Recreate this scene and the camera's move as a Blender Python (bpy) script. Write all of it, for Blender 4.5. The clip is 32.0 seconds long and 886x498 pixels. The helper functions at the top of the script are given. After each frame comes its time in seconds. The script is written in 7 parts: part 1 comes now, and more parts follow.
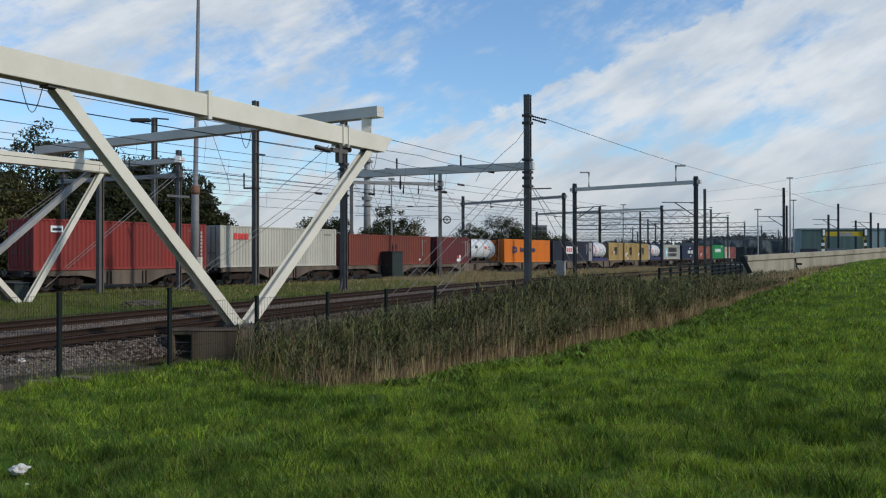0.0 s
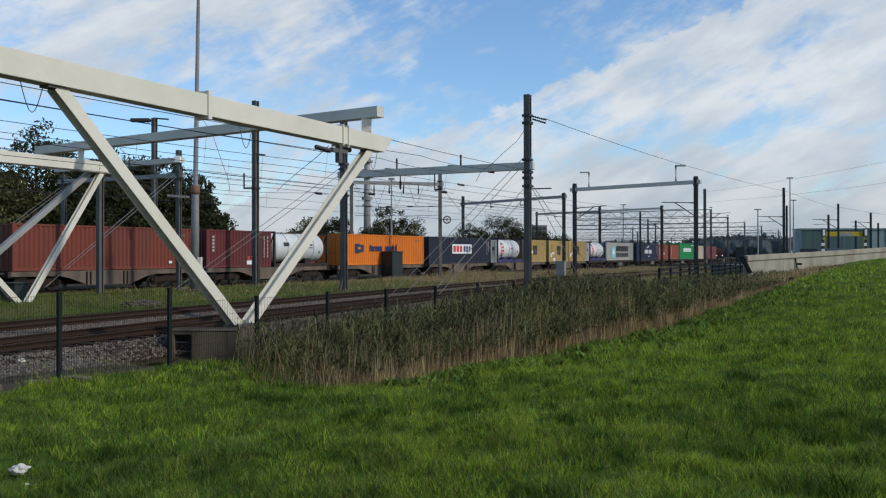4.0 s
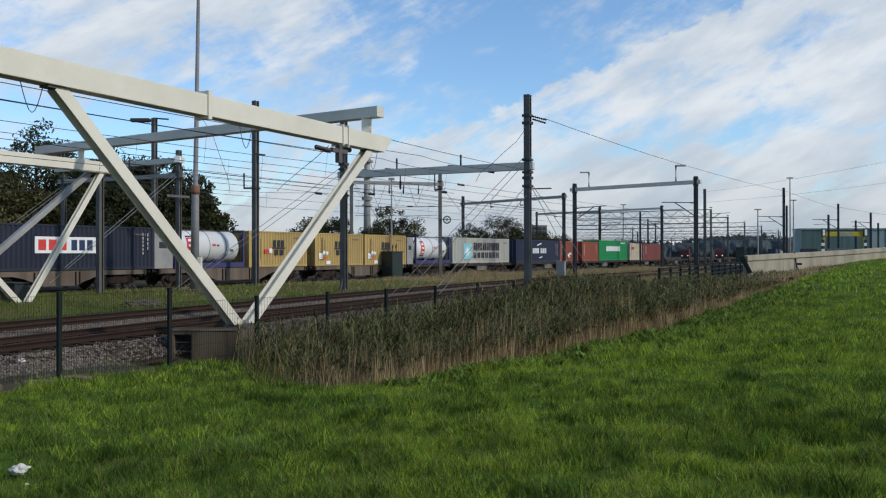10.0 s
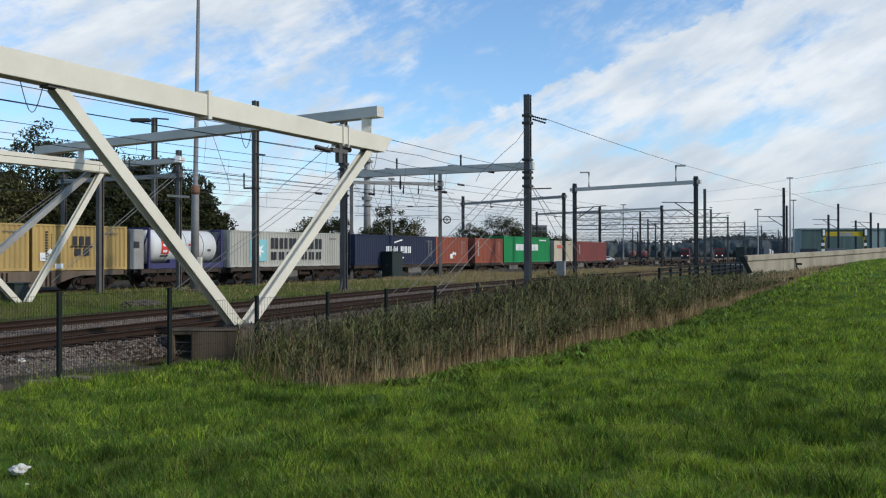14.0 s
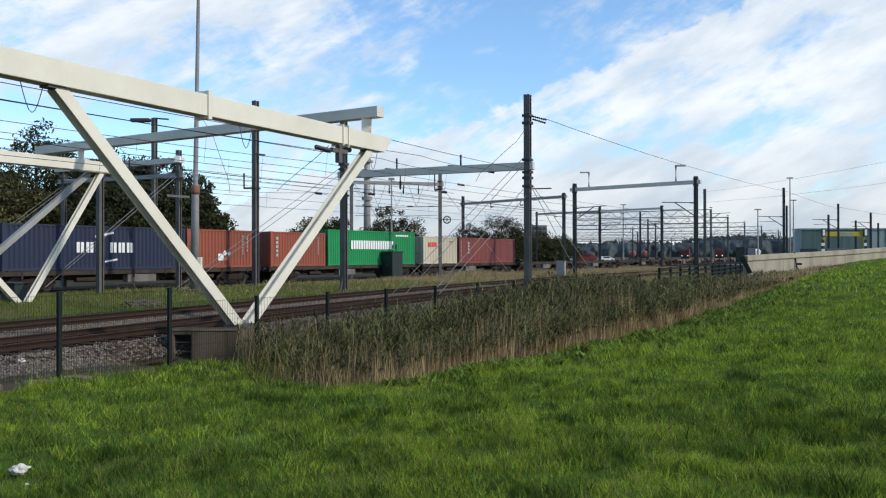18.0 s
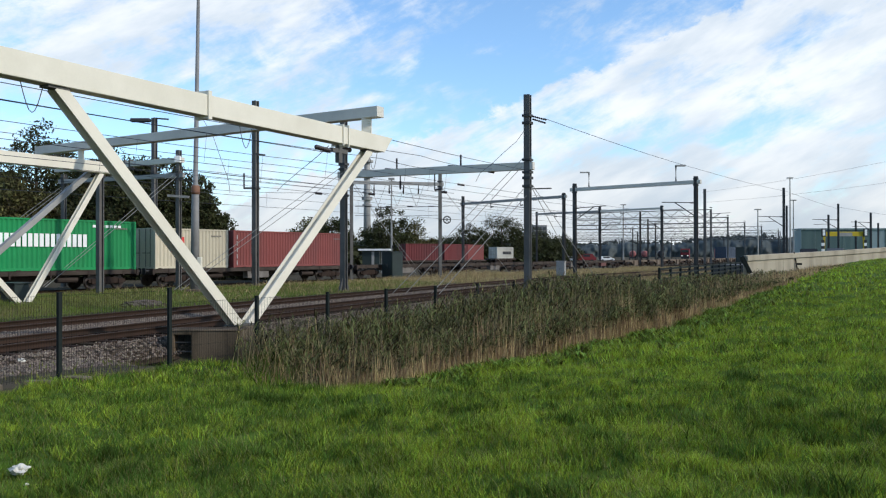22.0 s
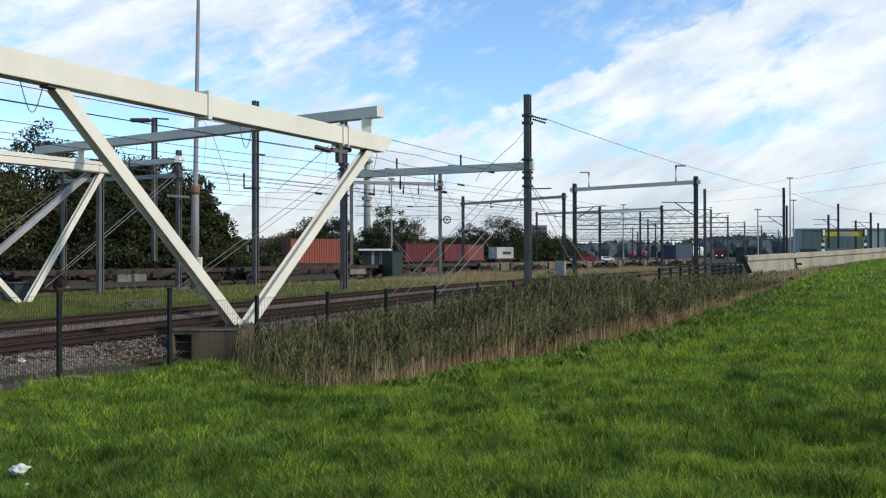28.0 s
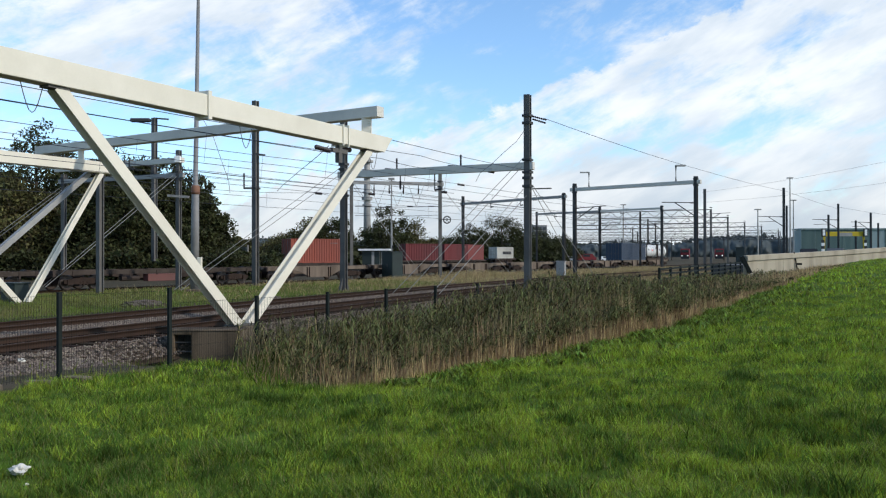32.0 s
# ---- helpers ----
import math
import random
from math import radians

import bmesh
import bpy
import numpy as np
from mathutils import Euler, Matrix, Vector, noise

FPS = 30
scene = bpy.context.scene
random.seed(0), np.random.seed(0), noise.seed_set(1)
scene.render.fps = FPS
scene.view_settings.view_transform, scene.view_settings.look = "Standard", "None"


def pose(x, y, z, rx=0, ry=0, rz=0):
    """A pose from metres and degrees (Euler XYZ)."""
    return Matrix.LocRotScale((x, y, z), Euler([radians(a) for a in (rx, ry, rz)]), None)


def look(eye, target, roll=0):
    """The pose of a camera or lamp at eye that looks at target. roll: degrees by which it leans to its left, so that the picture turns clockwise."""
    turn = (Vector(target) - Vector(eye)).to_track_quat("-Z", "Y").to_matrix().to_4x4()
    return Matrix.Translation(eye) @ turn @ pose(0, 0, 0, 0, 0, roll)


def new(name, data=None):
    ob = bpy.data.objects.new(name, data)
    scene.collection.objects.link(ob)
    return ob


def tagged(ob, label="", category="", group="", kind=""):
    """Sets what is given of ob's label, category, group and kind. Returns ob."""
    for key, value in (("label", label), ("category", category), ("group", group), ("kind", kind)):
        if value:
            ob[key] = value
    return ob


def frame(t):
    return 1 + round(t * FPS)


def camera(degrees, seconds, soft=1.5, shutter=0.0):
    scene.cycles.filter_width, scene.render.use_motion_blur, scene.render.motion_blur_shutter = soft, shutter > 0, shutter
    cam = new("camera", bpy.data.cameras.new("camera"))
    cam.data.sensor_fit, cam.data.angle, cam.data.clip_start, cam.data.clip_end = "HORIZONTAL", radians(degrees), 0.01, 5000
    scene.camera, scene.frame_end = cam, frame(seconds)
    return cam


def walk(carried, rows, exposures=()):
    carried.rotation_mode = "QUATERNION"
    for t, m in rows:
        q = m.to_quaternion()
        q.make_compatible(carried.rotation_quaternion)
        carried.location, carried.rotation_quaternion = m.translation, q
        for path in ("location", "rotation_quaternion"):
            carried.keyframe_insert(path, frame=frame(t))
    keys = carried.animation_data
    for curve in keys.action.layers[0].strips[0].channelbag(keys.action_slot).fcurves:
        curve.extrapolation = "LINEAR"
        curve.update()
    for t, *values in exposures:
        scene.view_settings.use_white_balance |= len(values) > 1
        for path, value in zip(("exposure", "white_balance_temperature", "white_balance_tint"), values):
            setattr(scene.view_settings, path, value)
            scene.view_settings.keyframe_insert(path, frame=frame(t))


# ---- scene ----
# Camera: it stands still on the grass slope, 2 m above the rails.
cam = camera(55.45, 32.0, soft=1.2)
EYE = (0.0, 0.0, 2.012)
VIEW = look(EYE, (0.0, 100.0, 2.012 + 0.69), roll=-0.09)
walk(cam, [(0.0, VIEW), (32.0, VIEW)],
     exposures=[(0.0, -0.44, 6260, 9), (3.0, -0.44, 6260, 9), (6.0, -0.40, 6260, 9), (10.0, -0.36, 6265, 9), (13.0, -0.28, 6280, 9), (15.0, -0.17, 6300, 9), (17.0, -0.08, 6320, 9), (20.0, 0.0, 6330, 9), (32.0, 0.02, 6330, 9)])

# ---- world and sun ----
SUN_AZ, SUN_EL = radians(112.0), radians(33.0)      # clockwise from +y, above the horizon


def calc(tree, op, a, b=None, c=None, clamp=False):
    """One Math node; a, b, c are sockets or numbers."""
    n = tree.nodes.new("ShaderNodeMath")
    n.operation, n.use_clamp = op, clamp
    for i, v in enumerate((a, b, c)):
        if v is None:
            continue
        if isinstance(v, (int, float)):
            n.inputs[i].default_value = v
        else:
            tree.links.new(v, n.inputs[i])
    return n.outputs[0]


def ramp(tree, v, lo, hi, out0=0.0, out1=1.0):
    n = tree.nodes.new("ShaderNodeMapRange")
    n.interpolation_type = "SMOOTHSTEP"
    tree.links.new(v, n.inputs[0])
    for i, x in enumerate((lo, hi, out0, out1)):
        n.inputs[i + 1].default_value = x
    return n.outputs[0]


def noise_tex(tree, vec, scale, detail=6.0, rough=0.55, distortion=0.0):
    n = tree.nodes.new("ShaderNodeTexNoise")
    n.inputs["Scale"].default_value, n.inputs["Detail"].default_value = scale, detail
    n.inputs["Roughness"].default_value, n.inputs["Distortion"].default_value = rough, distortion
    if vec is not None:
        tree.links.new(vec, n.inputs["Vector"])
    return n.outputs["Fac"]


def make_world():
    w = bpy.data.worlds.new("sky")
    scene.world = w
    w.use_nodes = True
    t = w.node_tree
    t.nodes.clear()
    out = t.nodes.new("ShaderNodeOutputWorld")
    bg = t.nodes.new("ShaderNodeBackground")
    sky = t.nodes.new("ShaderNodeTexSky")
    sky.sky_type, sky.sun_disc = "NISHITA", False
    sky.sun_elevation, sky.sun_rotation = SUN_EL, SUN_AZ
    sky.air_density, sky.dust_density, sky.ozone_density = 1.0, 0.6, 1.6
    co = t.nodes.new("ShaderNodeTexCoord")
    sep = t.nodes.new("ShaderNodeSeparateXYZ")
    t.links.new(co.outputs["Generated"], sep.inputs[0])
    x, y, z = sep.outputs
    az = calc(t, "ARCTAN2", x, y)                       # azimuth from straight ahead
    el = calc(t, "ARCSINE", z)
    flat = t.nodes.new("ShaderNodeCombineXYZ")          # streaks drawn out sideways and rising to the right
    t.links.new(calc(t, "ADD", az, calc(t, "MULTIPLY", el, -0.6)), flat.inputs[0])
    t.links.new(calc(t, "ADD", calc(t, "MULTIPLY", el, 2.1), calc(t, "MULTIPLY", az, -0.62)), flat.inputs[1])
    flat.inputs[2].default_value = 1.7
    big = noise_tex(t, flat.outputs[0], 5.0, 8.0, 0.6, 0.35)
    fine = noise_tex(t, flat.outputs[0], 22.0, 8.0, 0.65, 0.2)
    round_ = t.nodes.new("ShaderNodeCombineXYZ")
    t.links.new(az, round_.inputs[0])
    t.links.new(calc(t, "MULTIPLY", el, 1.5), round_.inputs[1])
    puffs = noise_tex(t, round_.outputs[0], 16.0, 9.0, 0.62, 0.3)
    n = calc(t, "ADD", calc(t, "ADD", calc(t, "MULTIPLY", big, 0.50), calc(t, "MULTIPLY", fine, 0.20)), calc(t, "MULTIPLY", puffs, 0.30))
    n = calc(t, "SUBTRACT", n, 0.5)
    # a bank of cloud whose edge climbs to the right, thin streaks to the left, haze low down
    edge = calc(t, "ADD", calc(t, "SUBTRACT", az, calc(t, "MULTIPLY", el, 2.72)), 0.41)
    bank = calc(t, "MULTIPLY", ramp(t, calc(t, "ADD", edge, calc(t, "MULTIPLY", calc(t, "SUBTRACT", puffs, 0.5), 0.16)), -0.012, 0.03), 0.47)
    left = calc(t, "MULTIPLY", ramp(t, az, 0.0, -0.22), ramp(t, el, 0.12, 0.25, 0.02, 0.37))
    mid = calc(t, "MULTIPLY", ramp(t, calc(t, "ABSOLUTE", calc(t, "SUBTRACT", az, 0.02)), 0.22, 0.0), ramp(t, el, 0.24, 0.10, -0.24, 0.04))
    low = calc(t, "MULTIPLY", ramp(t, el, 0.15, 0.0, 0.0, 0.34), ramp(t, az, -0.15, 0.25, 0.25, 1.0))
    bias = calc(t, "ADD", calc(t, "ADD", bank, left), calc(t, "ADD", mid, low))
    bias = calc(t, "SUBTRACT", bias, calc(t, "ADD", ramp(t, el, 0.36, 0.75, 0.0, 0.40), ramp(t, calc(t, "ABSOLUTE", az), 0.7, 1.3, 0.0, 0.28)))
    slot = calc(t, "ABSOLUTE", calc(t, "SUBTRACT", calc(t, "SUBTRACT", el, 0.127), calc(t, "MULTIPLY", az, 0.03)))   # a thin gap below the bank
    gap = calc(t, "MULTIPLY", ramp(t, slot, 0.034, 0.004, 0.0, 0.30), calc(t, "MULTIPLY", ramp(t, az, 0.15, 0.24), ramp(t, az, 0.50, 0.36)))
    bias = calc(t, "SUBTRACT", bias, gap)
    mask = ramp(t, calc(t, "ADD", calc(t, "MULTIPLY", n, 3.6), bias), -0.10, 0.56)
    mask = calc(t, "MULTIPLY", mask, 0.96)
    grey = noise_tex(t, flat.outputs[0], 9.0, 5.0, 0.55)
    tone = t.nodes.new("ShaderNodeMixRGB")
    t.links.new(ramp(t, grey, 0.35, 0.68), tone.inputs[0])
    tone.inputs[1].default_value = (7.2, 8.0, 8.9, 1)
    tone.inputs[2].default_value = (10.2, 10.4, 10.6, 1)
    gain = t.nodes.new("ShaderNodeMixRGB")
    gain.blend_type, gain.inputs[0].default_value = "MULTIPLY", 1.0
    gain.inputs[2].default_value = (1.66, 1.95, 2.18, 1)
    t.links.new(sky.outputs[0], gain.inputs[1])
    mix = t.nodes.new("ShaderNodeMixRGB")
    t.links.new(mask, mix.inputs[0])
    t.links.new(gain.outputs[0], mix.inputs[1])
    dim = t.nodes.new("ShaderNodeVectorMath")
    dim.operation = "SCALE"
    t.links.new(tone.outputs[0], dim.inputs[0])
    t.links.new(ramp(t, el, 0.0, 0.16, 0.80, 1.0), dim.inputs["Scale"])
    t.links.new(dim.outputs[0], mix.inputs[2])
    t.links.new(mix.outputs[0], bg.inputs[0])
    bg.inputs[1].default_value = 0.1
    t.links.new(bg.outputs[0], out.inputs[0])


make_world()
sun = new("sun", bpy.data.lights.new("sun", "SUN"))
sun.data.energy, sun.data.angle, sun.data.color = 2.9, radians(2.5), (1.0, 0.93, 0.82)
SUN_DIR = Vector((math.sin(SUN_AZ) * math.cos(SUN_EL), math.cos(SUN_AZ) * math.cos(SUN_EL), math.sin(SUN_EL)))
sun.matrix_basis = look(SUN_DIR * 50, (0, 0, 0))


# ---- materials ----
def material(name, colour, rough=0.6, metal=0.0, second=None, scale=1.0, amount=0.5, grain=12.0, bump=0.15, island=0.0, rand=0.0, spec=0.4, streak=False):
    """A worn surface: colour drifting to a second colour in large patches, fine grain, bump, and a per-piece or per-island shift."""
    m = bpy.data.materials.new(name)
    m.use_nodes = True
    t = m.node_tree
    b = t.nodes["Principled BSDF"]
    b.inputs["Metallic"].default_value = metal
    b.inputs["Specular IOR Level"].default_value = spec
    co = t.nodes.new("ShaderNodeTexCoord")
    vec = co.outputs["Object"]
    if streak:                                          # stains that run down
        mp = t.nodes.new("ShaderNodeMapping")
        mp.inputs["Scale"].default_value = (1.0, 1.0, 0.16)
        t.links.new(vec, mp.inputs[0])
        vec = mp.outputs[0]
    if second is None:
        second = tuple(c * 0.62 for c in colour)
    large = noise_tex(t, vec, scale, 5.0, 0.6)
    small = noise_tex(t, co.outputs["Object"], grain, 4.0, 0.6)
    fac = calc(t, "ADD", calc(t, "MULTIPLY", ramp(t, large, 0.35, 0.7), amount), calc(t, "MULTIPLY", calc(t, "SUBTRACT", small, 0.5), amount * 0.8), clamp=True)
    mix = t.nodes.new("ShaderNodeMixRGB")
    mix.inputs[1].default_value, mix.inputs[2].default_value = (*colour, 1), (*second, 1)
    t.links.new(fac, mix.inputs[0])
    last = mix.outputs[0]
    for level, src in ((island, "ShaderNodeNewGeometry"), (rand, "ShaderNodeObjectInfo")):
        if level:
            r = t.nodes.new(src).outputs["Random Per Island" if src == "ShaderNodeNewGeometry" else "Random"]
            hsv = t.nodes.new("ShaderNodeHueSaturation")
            t.links.new(calc(t, "ADD", calc(t, "MULTIPLY", r, level), 1 - level / 2), hsv.inputs["Value"])
            t.links.new(calc(t, "ADD", calc(t, "MULTIPLY", r, level * 0.05), 0.5 - level * 0.025), hsv.inputs["Hue"])
            t.links.new(last, hsv.inputs["Color"])
            last = hsv.outputs[0]
    t.links.new(last, b.inputs["Base Color"])
    t.links.new(calc(t, "ADD", calc(t, "MULTIPLY", small, 0.3), rough - 0.15, clamp=True), b.inputs["Roughness"])
    if bump:
        bn = t.nodes.new("ShaderNodeBump")
        bn.inputs["Strength"].default_value, bn.inputs["Distance"].default_value = bump, 0.02
        t.links.new(small, bn.inputs["Height"])
        t.links.new(bn.outputs[0], b.inputs["Normal"])
    return m


def leafy(name, colour, second, scale=0.5, island=0.7, rough=0.55, through_light=0.25, gloss=0.12):
    """Leaves and blades: two greens in patches, a shift per blade, some light let through."""
    m = material(name, colour, rough, 0.0, second, scale, 0.9, 5.0, 0.0, island=island, spec=gloss)
    t = m.node_tree
    b, out = t.nodes["Principled BSDF"], t.nodes["Material Output"]
    tr = t.nodes.new("ShaderNodeBsdfTranslucent")
    mx = t.nodes.new("ShaderNodeMixShader")
    mx.inputs[0].default_value = through_light
    t.links.new(b.inputs["Base Color"].links[0].from_socket, tr.inputs[0])
    t.links.new(b.outputs[0], mx.inputs[1])
    t.links.new(tr.outputs[0], mx.inputs[2])
    t.links.new(mx.outputs[0], out.inputs[0])
    return m


M = {}
M["cream"] = material("cream_paint", (0.70, 0.645, 0.53), 0.5, 0, (0.56, 0.51, 0.40), 0.5, 0.5, 20, 0.05)
M["grey_cream"] = material("greyed_cream_paint", (0.62, 0.58, 0.50), 0.6, 0, (0.47, 0.44, 0.38), 0.6, 0.6, 16, 0.06)
M["steel"] = material("galvanised_grey", (0.130, 0.123, 0.113), 0.65, 0.0, (0.080, 0.075, 0.069), 0.8, 0.7, 14, 0.08, spec=0.12)
M["steel_dark"] = material("dark_grey_paint", (0.066, 0.064, 0.062), 0.55, 0.1, (0.040, 0.039, 0.038), 0.8, 0.7, 14, 0.08, spec=0.12)
M["steel_pale"] = material("pale_zinc", (0.31, 0.30, 0.28), 0.6, 0.1, (0.20, 0.19, 0.175), 0.9, 0.6, 14, 0.06)
M["pole"] = material("weathered_zinc_pole", (0.22, 0.212, 0.20), 0.6, 0.1, (0.14, 0.132, 0.122), 0.9, 0.6, 14, 0.06)
M["wire"] = material("copper_wire_dark", (0.055, 0.055, 0.06), 0.5, 0.5, None, 2, 0.3, 20, 0)
M["insul"] = material("insulator_brown", (0.03, 0.022, 0.022), 0.3, 0, None, 5, 0.3, 20, 0)
M["rail"] = material("rusty_rail", (0.036, 0.020, 0.013), 0.8, 0.0, (0.022, 0.013, 0.009), 2, 0.6, 30, 0.1, spec=0.12)
M["rail_top"] = material("worn_rail_head", (0.080, 0.057, 0.043), 0.6, 0.3, (0.046, 0.032, 0.024), 2, 0.5, 30, 0.05, spec=0.12)
M["sleeper"] = material("tarred_sleeper", (0.046, 0.030, 0.021), 0.9, 0, (0.026, 0.018, 0.013), 3, 0.8, 25, 0.4, rand=0.5, spec=0.05)
M["ballast"] = material("ballast_bed", (0.082, 0.062, 0.046), 0.9, 0, (0.045, 0.033, 0.024), 1.5, 0.8, 22, 0.9, spec=0.05)
M["stone"] = material("ballast_stone", (0.225, 0.176, 0.140), 0.9, 0, (0.062, 0.048, 0.037), 11, 0.8, 30, 0.2, island=0.9, spec=0.05)
M["stone_bed"] = material("gravel_bed", (0.15, 0.122, 0.098), 0.9, 0, (0.055, 0.043, 0.034), 14, 0.9, 30, 0.9, spec=0.05)
M["concrete"] = material("weathered_concrete", (0.19, 0.155, 0.110), 0.9, 0, (0.075, 0.058, 0.040), 1.2, 0.85, 25, 0.3, streak=True, spec=0.12)
M["concrete_wall"] = material("pale_concrete_wall", (0.36, 0.315, 0.24), 0.88, 0, (0.20, 0.172, 0.128), 0.6, 0.7, 20, 0.2, streak=True, spec=0.12)
M["cinder"] = material("dark_cinder", (0.085, 0.070, 0.048), 0.95, 0, (0.045, 0.042, 0.024), 1.2, 0.8, 20, 0.9, spec=0.05)
M["soil"] = material("lawn_soil", (0.085, 0.135, 0.022), 0.95, 0, (0.050, 0.080, 0.014), 1.2, 0.9, 14, 0.6, spec=0.05)
M["mud"] = material("ditch_mud", (0.060, 0.046, 0.028), 0.95, 0, (0.030, 0.026, 0.014), 1.2, 0.9, 14, 0.6, spec=0.05)
M["yard"] = material("yard_turf", (0.080, 0.088, 0.026), 0.95, 0, (0.150, 0.112, 0.055), 0.13, 0.95, 6, 0.5, spec=0.05)
M["grass"] = leafy("meadow_grass", (0.310, 0.385, 0.036), (0.112, 0.165, 0.019), 1.6, 1.2, gloss=0.07)
# deep green by the fence, and the painted shade between tufts
M["grass_deep_shade"] = leafy("deep_green_and_shade_grass", (0.102, 0.172, 0.023), (0.040, 0.075, 0.013), 1.6, 1.1, gloss=0.07)
M["tussock"] = leafy("dark_tussock", (0.095, 0.150, 0.021), (0.036, 0.062, 0.011), 1.6, 1.2, gloss=0.07)
M["grass_dry"] = leafy("dry_grass", (0.26, 0.225, 0.085), (0.15, 0.17, 0.045), 0.6, 0.6)
M["yard_grass"] = leafy("yard_tufts", (0.118, 0.170, 0.026), (0.185, 0.158, 0.060), 0.16, 0.8)
M["straw"] = leafy("straw_grass", (0.40, 0.295, 0.155), (0.24, 0.195, 0.085), 0.25, 0.8)
M["reed"] = leafy("reed_leaf", (0.148, 0.146, 0.050), (0.034, 0.035, 0.013), 0.8, 1.8, 0.6, 0.20, 0.06)
M["reed_stem"] = leafy("reed_stem", (0.46, 0.325, 0.175), (0.20, 0.130, 0.064), 1.5, 1.1, gloss=0.06)
M["reed_plume"] = leafy("reed_plume", (0.15, 0.115, 0.075), (0.09, 0.07, 0.05), 0.8, 0.7)
M["dock"] = leafy("dock_leaf", (0.185, 0.240, 0.040), (0.055, 0.085, 0.018), 3.0, 1.5)
M["tree_a"] = leafy("oak_leaf", (0.058, 0.060, 0.023), (0.028, 0.031, 0.012), 0.25, 1.2)
M["tree_b"] = leafy("autumn_leaf", (0.105, 0.090, 0.035), (0.043, 0.047, 0.019), 0.25, 1.2)
M["bark"] = material("bark", (0.09, 0.07, 0.05), 0.9, 0, (0.05, 0.04, 0.03), 2, 0.7, 12, 0.6)
# distance haze put into the colour: greyer and bluer than the near trees
M["hazed_wood"] = leafy("hazed_wood", (0.085, 0.096, 0.088), (0.058, 0.068, 0.066), 0.12, 0.2)
M["culvert"] = material("old_brown_concrete", (0.140, 0.104, 0.068), 0.95, 0, (0.040, 0.029, 0.018), 1.4, 0.9, 25, 0.3, streak=True, spec=0.1)
M["fence"] = material("dark_green_coat", (0.014, 0.018, 0.016), 0.75, 0.0, None, 3, 0.4, 20, 0, spec=0.12)
M["cabinet"] = material("dark_green_cabinet", (0.018, 0.028, 0.025), 0.5, 0.0, (0.013, 0.019, 0.018), 1.5, 0.6, 15, 0.05)
M["beige"] = material("dusty_beige_frame", (0.165, 0.128, 0.098), 0.8, 0, (0.066, 0.049, 0.037), 0.9, 0.75, 16, 0.1, streak=True, spec=0.12)
M["flat"] = material("grimy_wagon_frame", (0.055, 0.041, 0.034), 0.8, 0, (0.027, 0.020, 0.017), 1.0, 0.7, 16, 0.1, spec=0.12)
M["deck"] = material("grey_wagon_deck", (0.064, 0.050, 0.041), 0.85, 0, (0.030, 0.023, 0.019), 1.0, 0.7, 16, 0.1, spec=0.12)
M["deck_plate"] = material("grey_deck_plate", (0.19, 0.172, 0.155), 0.8, 0, (0.095, 0.080, 0.068), 1.0, 0.7, 16, 0.1, spec=0.12)
M["bogie"] = material("bogie_rust", (0.038, 0.025, 0.019), 0.85, 0.0, (0.020, 0.014, 0.012), 2, 0.7, 14, 0.1, spec=0.12)
M["wheel"] = material("wheel_steel", (0.09, 0.07, 0.06), 0.5, 0.6, None, 3, 0.5, 14, 0.1)
M["black"] = material("black_rubber", (0.018, 0.018, 0.02), 0.6, 0, None, 3, 0.4, 14, 0)
M["white"] = material("white_decal", (0.80, 0.80, 0.78), 0.5, 0, (0.66, 0.65, 0.62), 2, 0.4, 14, 0)
M["faded"] = material("faded_decal", (0.42, 0.40, 0.38), 0.7, 0, (0.28, 0.26, 0.25), 3, 0.5, 14, 0)
M["red_mark"] = material("red_decal", (0.62, 0.05, 0.04), 0.5, 0, None, 2, 0.3, 14, 0)
M["dark_mark"] = material("black_decal", (0.025, 0.025, 0.03), 0.5, 0, None, 2, 0.3, 14, 0)
M["navy_mark"] = material("navy_decal", (0.02, 0.035, 0.10), 0.5, 0, None, 2, 0.3, 14, 0)
M["teal_mark"] = material("pale_teal_decal", (0.22, 0.52, 0.55), 0.5, 0, None, 2, 0.3, 14, 0)
M["lamp_glow"] = material("lit_headlight", (0.9, 0.9, 0.85), 0.3, 0, None, 2, 0.1, 14, 0)
M["lamp_glow"].node_tree.nodes["Principled BSDF"].inputs["Emission Color"].default_value = (1.0, 0.96, 0.88, 1)
M["lamp_glow"].node_tree.nodes["Principled BSDF"].inputs["Emission Strength"].default_value = 1.2
M["glass"] = material("dark_glazing", (0.02, 0.024, 0.03), 0.12, 0, None, 2, 0.2, 14, 0, spec=0.7)


def paint(name, colour, worn=0.55):
    """Container paint with rain streaks and dull patches."""
    if name not in M:
        colour = tuple(0.82 * c for c in colour)
        dull = tuple(0.55 * c + 0.022 for c in colour)
        M[name] = material(name, colour, 0.68, 0, dull, 0.55, worn, 9, 0.06, streak=True, spec=0.22)
    return M[name]


# ---- mesh tools ----
def box(bm, x0, x1, y0, y1, z0, z1):
    v = [bm.verts.new(p) for p in ((x0, y0, z0), (x1, y0, z0), (x1, y1, z0), (x0, y1, z0), (x0, y0, z1), (x1, y0, z1), (x1, y1, z1), (x0, y1, z1))]
    for f in ((0, 3, 2, 1), (4, 5, 6, 7), (0, 1, 5, 4), (1, 2, 6, 5), (2, 3, 7, 6), (3, 0, 4, 7)):
        bm.faces.new([v[i] for i in f])


